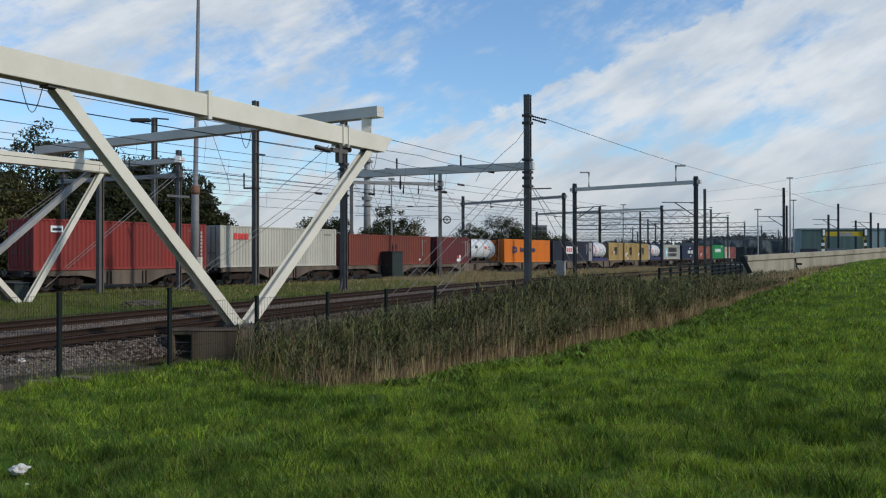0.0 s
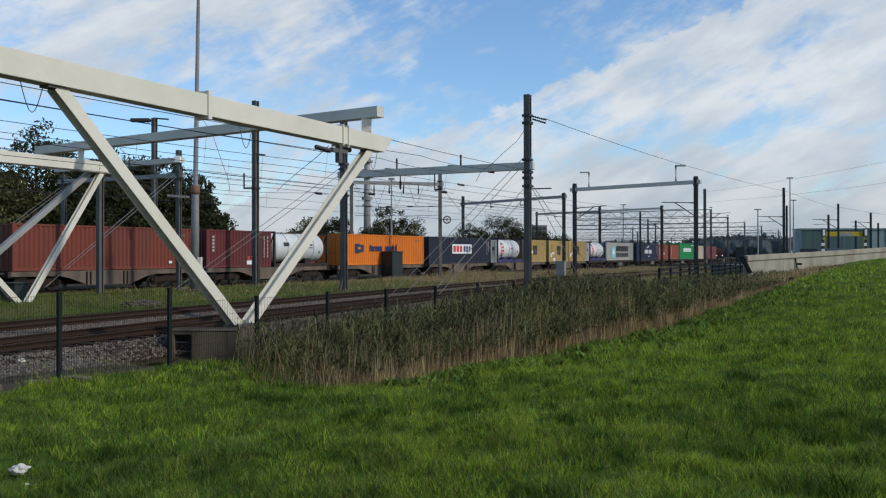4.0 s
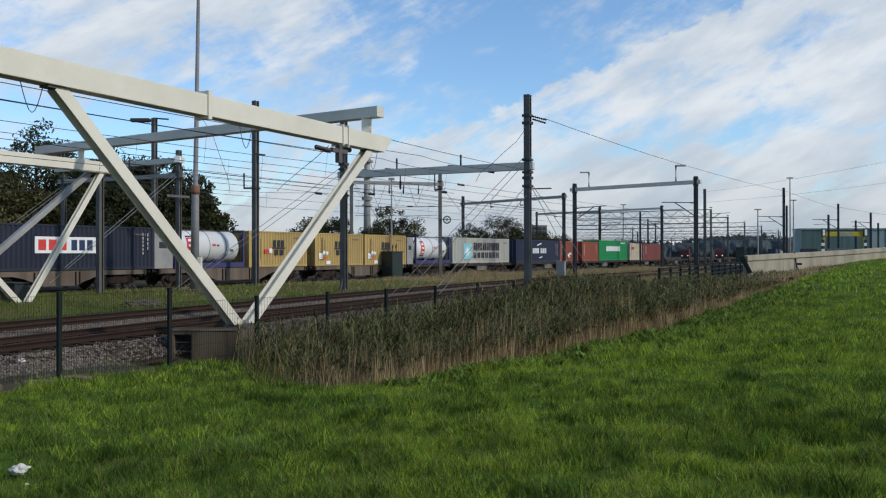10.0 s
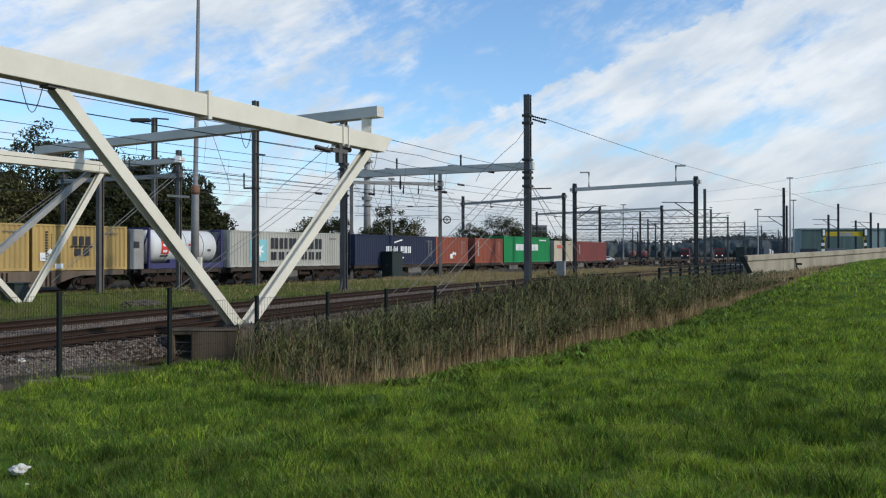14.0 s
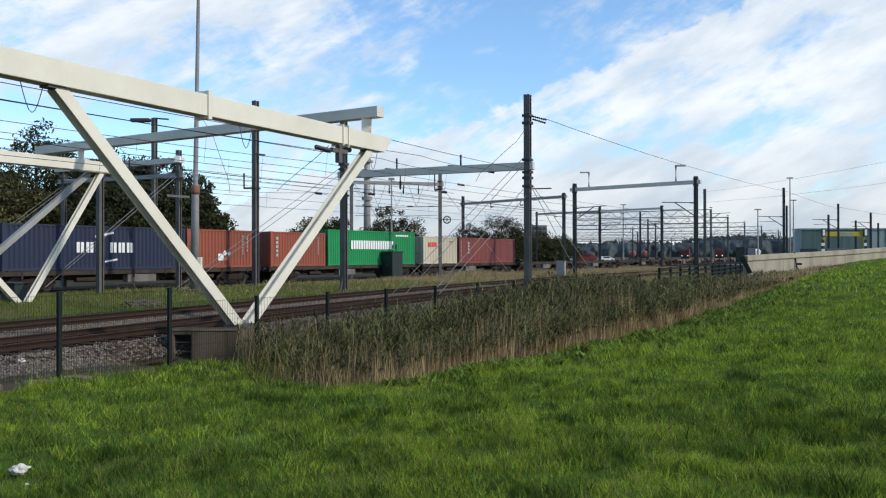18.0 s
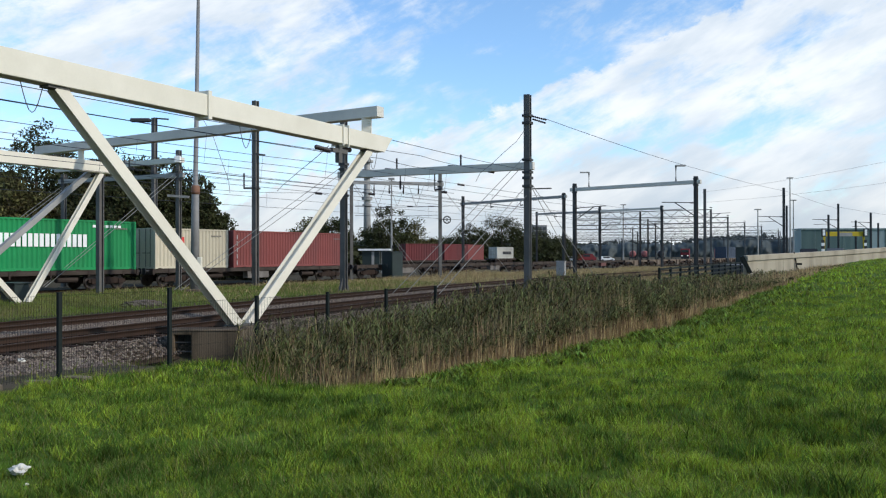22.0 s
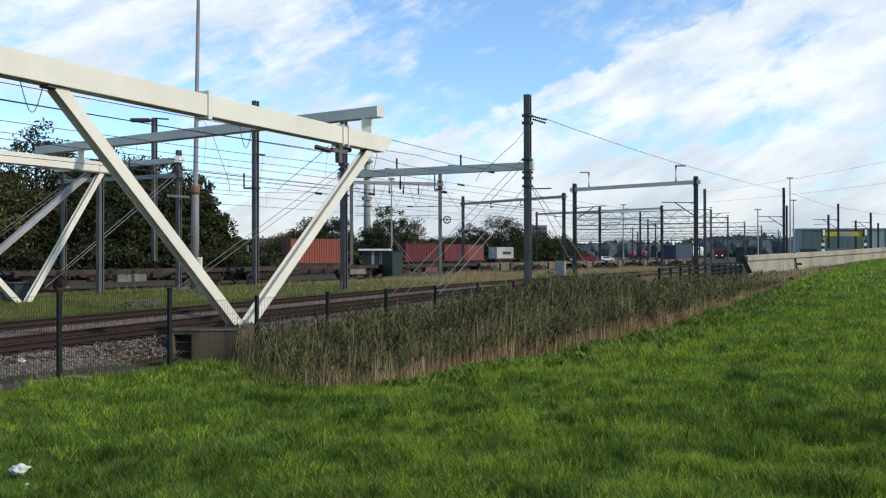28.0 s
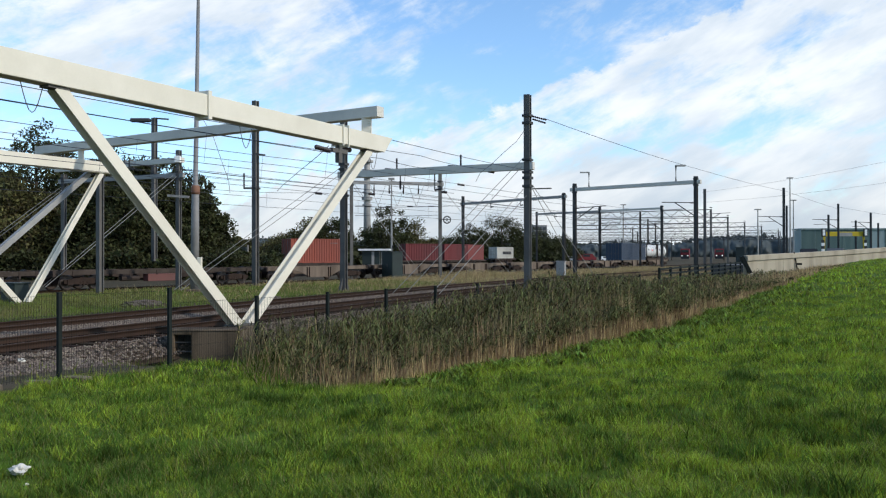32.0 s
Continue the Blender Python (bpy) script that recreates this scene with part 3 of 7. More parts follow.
def masts():
    # portal over the two near tracks, with tall masts
    t = make_portal("grey steel portal with tall masts over the near tracks", ((-6.0, 51.0), (4.63, 46.0)), (-0.25, -0.4), 6.85, 0.42, M["steel"], 0.34, 0.35, (10.15, 10.75), ((0.33, 0.3), (0.52, 0.9)))
    for x, y, z in ((4.63, 46.0, 9.6), (4.63, 46.0, 9.2), (4.63, 46.0, 6.2), (4.63, 46.0, 5.75), (-6.0, 51.0, 7.5), (-6.0, 51.0, 5.6)):
        bm = bmesh.new()
        bar(bm, (x, y, z - 0.07), (x, y, z + 0.07), 0.46, 0.46, (AL.x, AL.y, 0))
        part("clamp_band", bm, M["steel_dark"], t)
    for dx, z in ((1.5, 9.45), (1.25, 9.3)):
        insulator(t, 4.9, 46.0, z + 0.12, 0.9, 0.06, (dx, 0.7, -0.25))
    bm = bmesh.new()
    bar(bm, (4.6, 46.0, 5.6), (6.0, 46.6, 5.68), 0.07, 0.07)
    part("bracket_arm", bm, M["steel_dark"], t)
    for f in (0.31, 0.66):
        p = Vector((-6.0, 51.0)).lerp(Vector((4.63, 46.0)), f)
        insulator(t, p.x, p.y, 7.06, 0.62, 0.07)
        insulator(t, p.x, p.y, 7.0, 0.8, 0.07, (-0.9, 0.4, 0.12))
    for x, y, z in ((-6.0, 51.0, -0.25), (4.63, 46.0, -0.4)):
        bm = bmesh.new()
        for k in (-1, 1):
            bar(bm, (x + AL.x * 0.42 * k, y + AL.y * 0.42 * k, z + 0.05), (x + AL.x * 0.12 * k, y + AL.y * 0.12 * k, z + 0.85), 0.1, 0.16)
        part("base_flare", bm, M["steel"], t)
    # next portal down the line
    t = make_portal("tall grey portal with lamp arms over the tracks", ((13.6, 87.0), (23.42, 78.0)), (-0.25, -0.2), 8.72, 0.36, M["steel_dark"], 0.31, 0.5, (9.35, 9.25), ())
    for f in (0.13, 0.85):
        p = Vector((13.6, 87.0)).lerp(Vector((23.42, 78.0)), f)
        bm = bmesh.new()
        tube(bm, ((p.x, p.y, 8.8), (p.x, p.y, 10.35), (p.x + 0.02, p.y - 0.02, 10.4)), 0.085, 6)
        part("lamp_post", bm, M["steel_dark"], t)
        bm = bmesh.new()
        s = 1 if f > 0.5 else -1
        box(bm, p.x - 0.05, p.x + s * 0.9, p.y - 0.12, p.y + 0.12, 10.30, 10.46) if s > 0 else box(bm, p.x - 0.9, p.x + 0.05, p.y - 0.12, p.y + 0.12, 10.32, 10.44)
        part("lamp_head", bm, M["steel_pale"], t)
    # portals over the train's track
    make_portal("dark grey portal over the train's track", ((-7.6, 70.0), (-0.24, 72.0)), -0.1, 8.05, 0.28, M["steel"], 0.25, 0.3, (8.6, 8.9), ((0.25, 0.25), (0.42, 0.25), (0.58, 0.25), (0.75, 0.25)))
    t = thing("head_span", "cross-span wires with insulators hung under a portal", "overhead wire", "overhead lines")
    a, b = Vector((-7.3, 70.1, 6.05)), Vector((-0.4, 71.9, 6.15))
    sag_wire(t, a, b, 0.06, 0.02, name="span_wire")
    sag_wire(t, a + Vector((0, 0, -0.75)), b + Vector((0, 0, -0.75)), 0.05, 0.016, name="span_wire")
    for f in (0.12, 0.36, 0.62, 0.88):
        p = a.lerp(b, f)
        insulator(t, p.x, p.y, p.z, 0.5, 0.06, (b - a))
    for f in (0.27, 0.5, 0.73):
        p, q = a.lerp(b, f - 0.09), a.lerp(b, f + 0.09)
        m = a.lerp(b, f)
        for k in (p, q):
            bm = bmesh.new()
            tube(bm, ((k.x, k.y, 7.85), (m.x, m.y, 6.1)), 0.012, 4)
            part("hanger", bm, M["wire"], t)
    make_portal("grey portal over the yard tracks", ((2.5, 105.0), (13.2, 92.0)), -0.1, 8.35, 0.30, M["steel_dark"], 0.27, 0.4, (9.3, 8.75), ((0.3, 0.5), (0.6, 0.5)))
    make_portal("grey portal over the yard tracks", ((15.5, 139.3), (24.2, 130.0)), -0.1, 8.7, 0.3, M["steel_dark"], 0.24, 0.2, (9.1, 9.4), ((0.3, 0.4), (0.7, 0.4)))
    make_portal("dark grey portal over the yard tracks", ((24.2, 130.0), (31.7, 122.0)), -0.1, 8.7, 0.3, M["steel_dark"], 0.3, 0.3, (9.4, 9.1), ((0.35, 0.4),))
    t = make_mast(-12.68, 57.0, -0.1, 12.45, 0.35, M["steel"], "tall two-tone steel mast beside the train's track", (6.52,))
    bm = bmesh.new()
    bar(bm, (-13.45, 56.85, 6.53), (-12.4, 56.85, 6.53), 0.12, 0.12)
    part("bracket_arm", bm, M["steel_dark"], t)
    insulator(t, -13.42, 56.85, 6.55, 1.0, 0.07)
    bm = bmesh.new()
    bar(bm, (-12.76, 56.85, 8.86), (-12.0, 56.85, 8.76), 0.16, 0.10)
    part("bracket_arm", bm, M["steel_dark"], t)
    t = make_mast(-24.66, 72.0, 0.0, 13.75, 0.36, M["steel"], "tall grey steel mast with a lamp arm before dark trees", (9.0,))
    bm = bmesh.new()
    bar(bm, (-24.66, 72, 13.6), (-26.2, 72, 13.5), 0.09, 0.09)
    part("arm", bm, M["steel_dark"], t)
    bm = bmesh.new()
    box(bm, -26.7, -25.0, 71.75, 72.25, 13.40, 13.72)
    bevel(bm, 0.08)
    part("lamp_head", bm, M["steel_dark"], t)
    bm = bmesh.new()
    bar(bm, (-24.66, 71.9, 13.72), (-23.4, 71.9, 13.62), 0.09, 0.12)
    part("arm", bm, M["steel_dark"], t)
    # low double portal on the left
    make_portal("grey double-legged portal before dark trees", ((-24.3, 54.0), (-15.68, 50.0)), (-0.1, -0.1), 6.75, 0.26, M["steel"], 0.25, 0.4, (7.2, 8.25), ())
    make_mast(-18.72, 46.0, -0.2, 6.5, 0.30, M["steel"], "grey steel post between the tracks and the train", (6.3,))
    t = thing("cross_beam_upper", "grey steel beam between posts", "beam")
    bm = bmesh.new()
    bar(bm, (-25.5, 55.5, 7.64), (-15.35, 49.75, 7.64), 0.26, 0.30)
    part("beam", bm, M["grey_cream"], t)
    bm = bmesh.new()
    box(bm, -15.75, -15.4, 49.35, 49.6, 7.45, 7.85)
    bevel(bm, 0.03)
    part("cap_box", bm, M["white"], t, "white cap box")
    for f in (0.58, 0.62):
        p = Vector((-25.5, 55.5, 7.64)).lerp(Vector((-15.35, 49.75, 7.64)), f)
        bm = bmesh.new()
        bar(bm, p - Vector((0, 0, 0.22)), p + Vector((0, 0, 0.24)), 0.34, 0.12, (0.87, -0.49, 0))
        part("clamp_band", bm, M["steel"], t)
    bm = bmesh.new()
    bar(bm, (-16.3, 49.9, 5.55), (-15.0, 49.8, 5.45), 0.1, 0.14)
    part("arm", bm, M["steel_pale"], t)
    # floodlight pole
    t = thing("floodlight_pole", "tall tapered galvanised floodlight pole on a concrete foot", "lamp pole")
    bm = bmesh.new()
    tube(bm, ((-14.03, 47.6, -0.2), (-13.98, 47.6, 6.0), (-13.98, 47.6, 6.05), (-13.74, 47.6, 22.0)), (0.25, 0.20, 0.14, 0.065), 14)
    part("shaft", bm, M["pole"], t, smooth=True)
    bm = bmesh.new()
    tube(bm, ((-13.98, 47.6, 5.45), (-13.98, 47.6, 5.6), (-13.98, 47.6, 5.85), (-13.98, 47.6, 6.02)), (0.23, 0.25, 0.24, 0.17), 14)
    part("rust_collar", bm, paint("rust_orange", (0.28, 0.135, 0.08)), t, "rusty orange collar", True)
    bm = bmesh.new()
    box(bm, -13.78, -13.55, 47.2, 47.5, 1.1, 1.9)
    bevel(bm, 0.02)
    part("junction_box", bm, M["cream"], t, "cream junction box")
    bm = bmesh.new()
    bar(bm, (-13.94, 47.6, -0.6), (-13.94, 47.6, 0.1), 0.95, 0.95)
    bevel(bm, 0.05)
    part("footing", bm, M["concrete"], t)
    # masts further down the yard: x, y, top, width
    for x, y, top, w in ((40.4, 130, 12.1, 0.36), (44.5, 110, 10.7, 0.30), (46.5, 114, 8.6, 0.24), (56.3, 120, 9.2, 0.27), (61.3, 134, 8.3, 0.3), (72.0, 147, 7.9, 0.3), (66.0, 130, 8.4, 0.3), (72.3, 140, 7.2, 0.28)):
        make_mast(x, y, -0.5, top, w, M["steel"] if x < 42 else M["steel_dark"], "dark catenary mast far down the yard", (), -31)


def tension_wheels():
    """Spoked wheels that keep the wires taut."""
    for x, y, z in ((0.35, 71.8, 5.0), (3.2, 104.6, 5.6)):
        t = thing("tension_wheel", "dark spoked tension wheel on a mast", "wheel", "tension wheels")
        bm = bmesh.new()
        tube(bm, [(x + 0.30 * math.cos(k * math.tau / 16), y, z + 0.30 * math.sin(k * math.tau / 16)) for k in range(17)], 0.05, 5, False)
        part("rim", bm, M["steel_dark"], t)
        bm = bmesh.new()
        for k in range(3):
            c, q = 0.30 * math.cos(k * math.pi / 3), 0.30 * math.sin(k * math.pi / 3)
            bar(bm, (x - c, y, z - q), (x + c, y, z + q), 0.05, 0.05)
        bar(bm, (x - 0.6, y, z), (x, y, z), 0.06, 0.06)
        part("spokes", bm, M["steel_dark"], t)


def cantilever(x, y, z, reach, label="dark bracket arm for the overhead wire"):
    """A bracket of tubes on a mast: top tie, strut and steady arm."""
    t = thing("cantilever_arm", label, "bracket", "bracket arms")
    sx, sy = -AC.x * reach, -AC.y * reach
    for name, pts, r in (("top_tie", ((x, y, z + 1.3), (x + sx, y + sy, z + 1.45)), 0.045), ("strut", ((x, y, z), (x + sx * 0.62, y + sy * 0.62, z + 1.4)), 0.05), ("steady_arm", ((x + sx * 0.3, y + sy * 0.3, z + 0.75), (x + sx * 0.95, y + sy * 0.95, z + 0.7)), 0.035)):
        bm = bmesh.new()
        tube(bm, pts, r, 6)
        part(name, bm, M["steel_dark"], t)
    insulator(t, x, y, z + 1.3, 0.5, 0.08, (sx, sy, 0.05))


def brackets():
    for x, y, z, reach in ((40.4, 130, 6.9, 3.8), (44.5, 110, 5.6, -3.2), (56.3, 120, 5.6, -3.4), (66.0, 130, 5.6, -2.8), (23.42, 78.0, 5.5, -3.2), (13.6, 87.0, 5.5, 3.4), (31.7, 122.0, 5.5, -3.0), (24.2, 130.0, 5.5, 3.0)):
        cantilever(x, y, z, reach)


def far_portals():
    """Rows of light lattice portals that recede down the yard."""
    rng = random.Random(5)
    for i in range(9):
        y = 124 + i * 27
        x = y * min(0.318 + 0.020 * i, 0.40)
        wide = (x - 0.157 * y) / (-AC.x - 0.157 * AC.y + 0.314 * AC.y)
        n = 2 + i // 3
        pts = [(x + AC.x * k * wide / n, y + AC.y * k * wide / n) for k in range(n + 1)]
        bz = 8.0 + rng.uniform(-0.3, 0.4)
        for k in range(n):
            make_portal("thin lattice portal over the yard tracks", (pts[k], pts[k + 1]), 0.0, bz, 0.95, M["steel"], 0.24, 0.18, None, ((0.3, 0.8), (0.7, 0.8)), True)


def wires():
    def line_wires(line, s_list, label, zc=5.5, zm=6.75, drop=4):
        t = thing("overhead_line", label, "overhead wire", "overhead lines")
        for a, b in zip(s_list, s_list[1:]):
            xa, ya, _ = on(line, a)
            xb, yb, _ = on(line, b)
            sag_wire(t, (xa, ya, zc), (xb, yb, zc), 0.03, 0.014, name="contact_wire")
            sag_wire(t, (xa, ya, zm), (xb, yb, zm), 0.45, 0.014, name="messenger_wire")
            for k in range(1, drop):
                f = k / drop
                x, y = xa + (xb - xa) * f, ya + (yb - ya) * f
                bm = bmesh.new()
                tube(bm, ((x, y, zc), (x, y, zm - 4 * 0.45 * f * (1 - f))), 0.008, 4, False)
                part("dropper", bm, M["wire"], t)
    line_wires(MAIN, (-38, -4, 18, 40, 64, 90, 120, 150, 190), "dark contact and messenger wires over the train", 5.6, 7.0)

    # straight pairs along the railway: distance across, heights of contact and messenger wire
    def at(a, d, z):
        return Vector((a * AL.x + d * AC.x, a * AL.y + d * AC.y, z))
    for d, zc, zm, stop in ((18.0, 5.48, 0, 22.6), (21.8, 0, 6.75, 41.3), (24.1, 5.5, 6.75, 41.3), (28.0, 5.5, 6.78, 112), (30.2, 5.5, 6.72, 112), (35.6, 5.5, 6.7, 150)):
        t = thing("overhead_line", "straight dark overhead wires along the yard tracks", "overhead wire", "overhead lines")
        spans = [a for a in (-26, 4, 34) if a < stop] + [stop]
        for a, b in zip(spans, spans[1:]):
            if zc:
                sag_wire(t, at(a, d, zc), at(b, d, zc), 0.02, 0.011, name="contact_wire")
            if zm:
                sag_wire(t, at(a, d - 0.15, zm), at(b, d - 0.15, zm), 0.14, 0.012, name="messenger_wire")
            if zc and zm:
                for f in (0.3, 0.62, 0.86):
                    bm = bmesh.new()
                    tube(bm, (at(a + (b - a) * f, d, zc), at(a + (b - a) * f, d - 0.15, zm - 0.56 * f * (1 - f))), 0.007, 4, False)
                    part("dropper", bm, M["wire"], t)
    # insulators set into the wires
    for a, d, z, ln in ((36.5, 30.2, 5.45, 0.55), (38.5, 28.0, 5.45, 0.55), (48.5, 28.0, 6.70, 0.9), (41.5, 22.0, 6.66, 0.7), (40.0, 24.1, 5.5, 0.5)):
        p = at(a, d, z)
        insulator(t, p.x, p.y, p.z, ln, 0.075, (AL.x, AL.y, 0))
    t = thing("jumper_cable", "loose dark jumper cables hanging between the wires", "cable", "overhead lines")
    for pts in (((-13.7, 47.2, 10.35), (-13.4, 47.2, 9.55), (-12.9, 47.2, 8.75), (-12.4, 47.2, 7.3), (-12.0, 47.2, 6.2), (-11.93, 47.2, 5.5)),
                ((-4.0, 29.5, 5.83), (-4.96, 33.0, 5.84), (-6.39, 37.5, 5.75), (-8.28, 43.5, 5.61), (-9.04, 46.0, 5.51)),
                ((4.66, 46.0, 9.08), (4.04, 46.0, 8.22), (3.27, 46.0, 7.54), (2.59, 46.0, 6.89), (2.04, 46.0, 6.49), (1.79, 46.0, 6.0))):
        bm = bmesh.new()
        tube(bm, pts, 0.014, 5)
        part("cable", bm, M["wire"], t)
    t = thing("feeder_line", "thin feeder wires strung between mast tops", "overhead wire", "overhead lines")
    sag_wire(t, (5.6, 46.3, 9.5), (24.3, 79.5, 10.0), 0.12, 0.016)
    sag_wire(t, (24.3, 79.5, 10.0), (45.0, 110, 10.2), 0.12, 0.016)
    sag_wire(t, (45.0, 110, 10.2), (56.5, 120, 8.4), 0.1, 0.016)
    sag_wire(t, (56.5, 120, 8.7), (110, 170, 9.0), 0.8, 0.016)
    for d, z in ((39.5, 7.3), (42.0, 7.6), (47.0, 7.9)):
        for a, b in ((-30, 20), (20, 62), (62, 110), (110, 165)):
            sag_wire(t, at(a, d, z), at(b, d, z), 0.15, 0.013)
    sag_wire(t, (-1.97, 31.3, 6.3), (4.7, 46.0, 6.6), 0.05, 0.012)
    # wires high on the right that climb out of the picture
    sag_wire(t, (60, 92, 14.6), (40, 130, 11.6), 0.5, 0.012)
    sag_wire(t, (62, 92, 11.9), (40, 130, 10.0), 0.5, 0.012)
    # stays
    t = thing("guy_wire", "paired steel stay wires from mast to ground anchor", "stay wire", "stays")
    for a, b in (((-6.2, 51.0, 7.3), (-15.5, 48.5, 0.0)), ((-5.9, 50.9, 7.1), (-15.0, 48.2, 0.0)), ((4.4, 46.0, 7.3), (-2.7, 45.1, -0.05)), ((4.8, 46.0, 7.35), (-2.0, 45.6, -0.05)), ((4.4, 46.0, 5.6), (-0.6, 43.6, 0.0)), ((4.8, 46.0, 5.5), (-0.2, 43.2, 0.0)), ((-15.8, 50.0, 6.95), (-22.3, 47.0, 0.3)), ((-15.6, 50.0, 6.85), (-22.0, 46.6, 0.25)), ((-24.2, 54.0, 6.6), (-31.0, 52.5, 0.9)), ((-24.0, 54.0, 6.5), (-30.6, 52.3, 0.9)),
                 ((-0.2, 72.0, 7.9), (6.5, 82.0, 0.2)), ((-7.4, 70.0, 8.0), (-2.5, 78.0, 0.3)), ((-7.4, 70.0, 7.6), (-2.0, 78.0, 0.3)), ((4.9, 46.0, 5.8), (10.8, 58.0, 0.0)), ((4.9, 46.0, 5.6), (9.6, 58.0, 0.0))):
        bm = bmesh.new()
        tube(bm, (a, b), 0.018, 5)
        part("stay", bm, M["steel_pale"], t)


# ---- the moving train ----
MOVERS = []                                            # (thing, distance of its middle along the line, half its bogie distance, height)


def travelled(t):
    return 7.0654 * t + 0.0122 * t * t


def pose_on(s, half, z):
    xa, ya, _ = on(MAIN, s - half)
    xb, yb, _ = on(MAIN, s + half)
    return pose((xa + xb) / 2, (ya + yb) / 2, z, 0, 0, math.degrees(math.atan2(yb - ya, xb - xa)))


def runs(ob, s, half=4.5, z=0.0):
    ob.matrix_basis = pose_on(s, half, z)
    MOVERS.append((ob, s, half, z))
    return ob


def corrugated(bm, x0, x1, y, z0, z1, out, pitch=0.28, depth=0.058):
    """A wall of upright trapezoid ribs in the plane y; out: +1 or -1, the way it faces."""
    n = max(4, round((x1 - x0) / pitch))
    p = (x1 - x0) / n
    xs = []
    for i in range(n):
        a = x0 + i * p
        xs += [(a, 0), (a + 0.25 * p, 0), (a + 0.5 * p, -depth), (a + 0.75 * p, -depth)]
    xs.append((x1, 0))
    lo = [bm.verts.new((x, y + out * o, z0)) for x, o in xs]
    hi = [bm.verts.new((x, y + out * o, z1)) for x, o in xs]
    for i in range(len(xs) - 1):
        bm.faces.new((lo[i], lo[i + 1], hi[i + 1], hi[i]))


def wall_across(bm, y0, y1, x, z0, z1, out, pitch=0.28, depth=0.045):
    n = len(bm.verts)
    corrugated(bm, y0, y1, 0, z0, z1, out, pitch, depth)
    bm.verts.ensure_lookup_table()
    for v in bm.verts[n:]:
        v.co = Vector((x + v.co.y, v.co.x, v.co.z))


W2 = 1.219                                             # half a container's width


def decal(parent, x0, x1, z0, z1, mat, name="marking", out=0.014, y=-W2):
    """A flat marking on the side that faces the near tracks."""
    bm = bmesh.new()
    box(bm, x0, x1, y - out, y - 0.002, z0, z1)
    return part(name, bm, mat, parent)


def letters(parent, x0, x1, z0, z1, n, mat, gap=0.25, name="lettering_bar", skip=()):
    """A row of plain bars in place of lettering."""
    p = (x1 - x0) / n
    for i in range(n):
        if i not in skip:
            decal(parent, x0 + i * p, x0 + (i + 1 - gap) * p, z0, z1, mat, name)


def make_container(L, H, mat, label, marks=None, group="containers on the train", doors=True):
    """A corrugated shipping container, its near end at x = -L/2, floor at z = 0."""
    c = thing("shipping_container", label, "container", group)
    h = L / 2
    bm = bmesh.new()
    for x in (-h, h - 0.16):
        for y in (-W2, W2 - 0.16):
            box(bm, x, x + 0.16, y, y + 0.16, 0.0, H)
    for y in (-W2, W2 - 0.1):
        box(bm, -h + 0.16, h - 0.16, y + 0.003, y + 0.097, 0.02, 0.17)
        box(bm, -h + 0.16, h - 0.16, y + 0.003, y + 0.097, H - 0.10, H - 0.01)
    for x in (-h + 0.003, h - 0.103):
        box(bm, x, x + 0.1, -W2 + 0.16, W2 - 0.16, 0.02, 0.17)
        box(bm, x, x + 0.1, -W2 + 0.16, W2 - 0.16, H - 0.12, H - 0.01)
    part("frame", bm, mat, c)
    for y, o in ((-W2 + 0.02, -1), (W2 - 0.02, 1)):
        bm = bmesh.new()
        corrugated(bm, -h + 0.16, h - 0.16, y, 0.17, H - 0.10, o)
        part("side_panel", bm, mat, c)
    bm = bmesh.new()
    wall_across(bm, -W2 + 0.16, W2 - 0.16, h - 0.03, 0.17, H - 0.12, 1)
    part("end_panel", bm, mat, c)
    if doors:
        for y0, y1 in ((-W2 + 0.17, -0.01), (0.01, W2 - 0.17)):
            bm = bmesh.new()
            box(bm, -h + 0.03, -h + 0.08, y0, y1, 0.19, H - 0.14)
            for k in range(1, 5):
                z = 0.19 + (H - 0.33) * k / 5
                box(bm, -h + 0.015, -h + 0.03, y0 + 0.05, y1 - 0.05, z - 0.12, z + 0.12)
            d = part("door", bm, mat, c)
            for f in (0.3, 0.72):
                y = y0 + (y1 - y0) * f
                bm = bmesh.new()
                tube(bm, ((-h - 0.005, y, 0.1), (-h - 0.005, y, H - 0.06)), 0.022, 6)
                bar(bm, (-h - 0.02, y, 1.0), (-h - 0.02, y + 0.28, 1.0), 0.03, 0.05)
                part("lock_rod", bm, M["steel"], d)
    else:
        bm = bmesh.new()
        wall_across(bm, -W2 + 0.16, W2 - 0.16, -h + 0.03, 0.17, H - 0.12, -1)
        part("end_panel", bm, mat, c)
    bm = bmesh.new()
    corrugated(bm, -h + 0.1, h - 0.1, 0, -W2 + 0.09, W2 - 0.09, 1, 0.28, 0.02)
    for v in bm.verts:
        v.co = Vector((v.co.x, v.co.z, H - 0.015 + v.co.y))
    part("roof", bm, mat, c)
    bm = bmesh.new()
    box(bm, -h + 0.12, h - 0.12, -W2 + 0.12, W2 - 0.12, 0.05, 0.16)
    part("floor", bm, M["flat"], c)
    # number bars high at the far end
    x = h - 1.05
    letters(c, x - 0.45, x + 0.45, H - 0.50, H - 0.41, 7, M["deck_plate"], 0.35, "number_bar")
    if marks:
        marks(c, h, H)
    return c


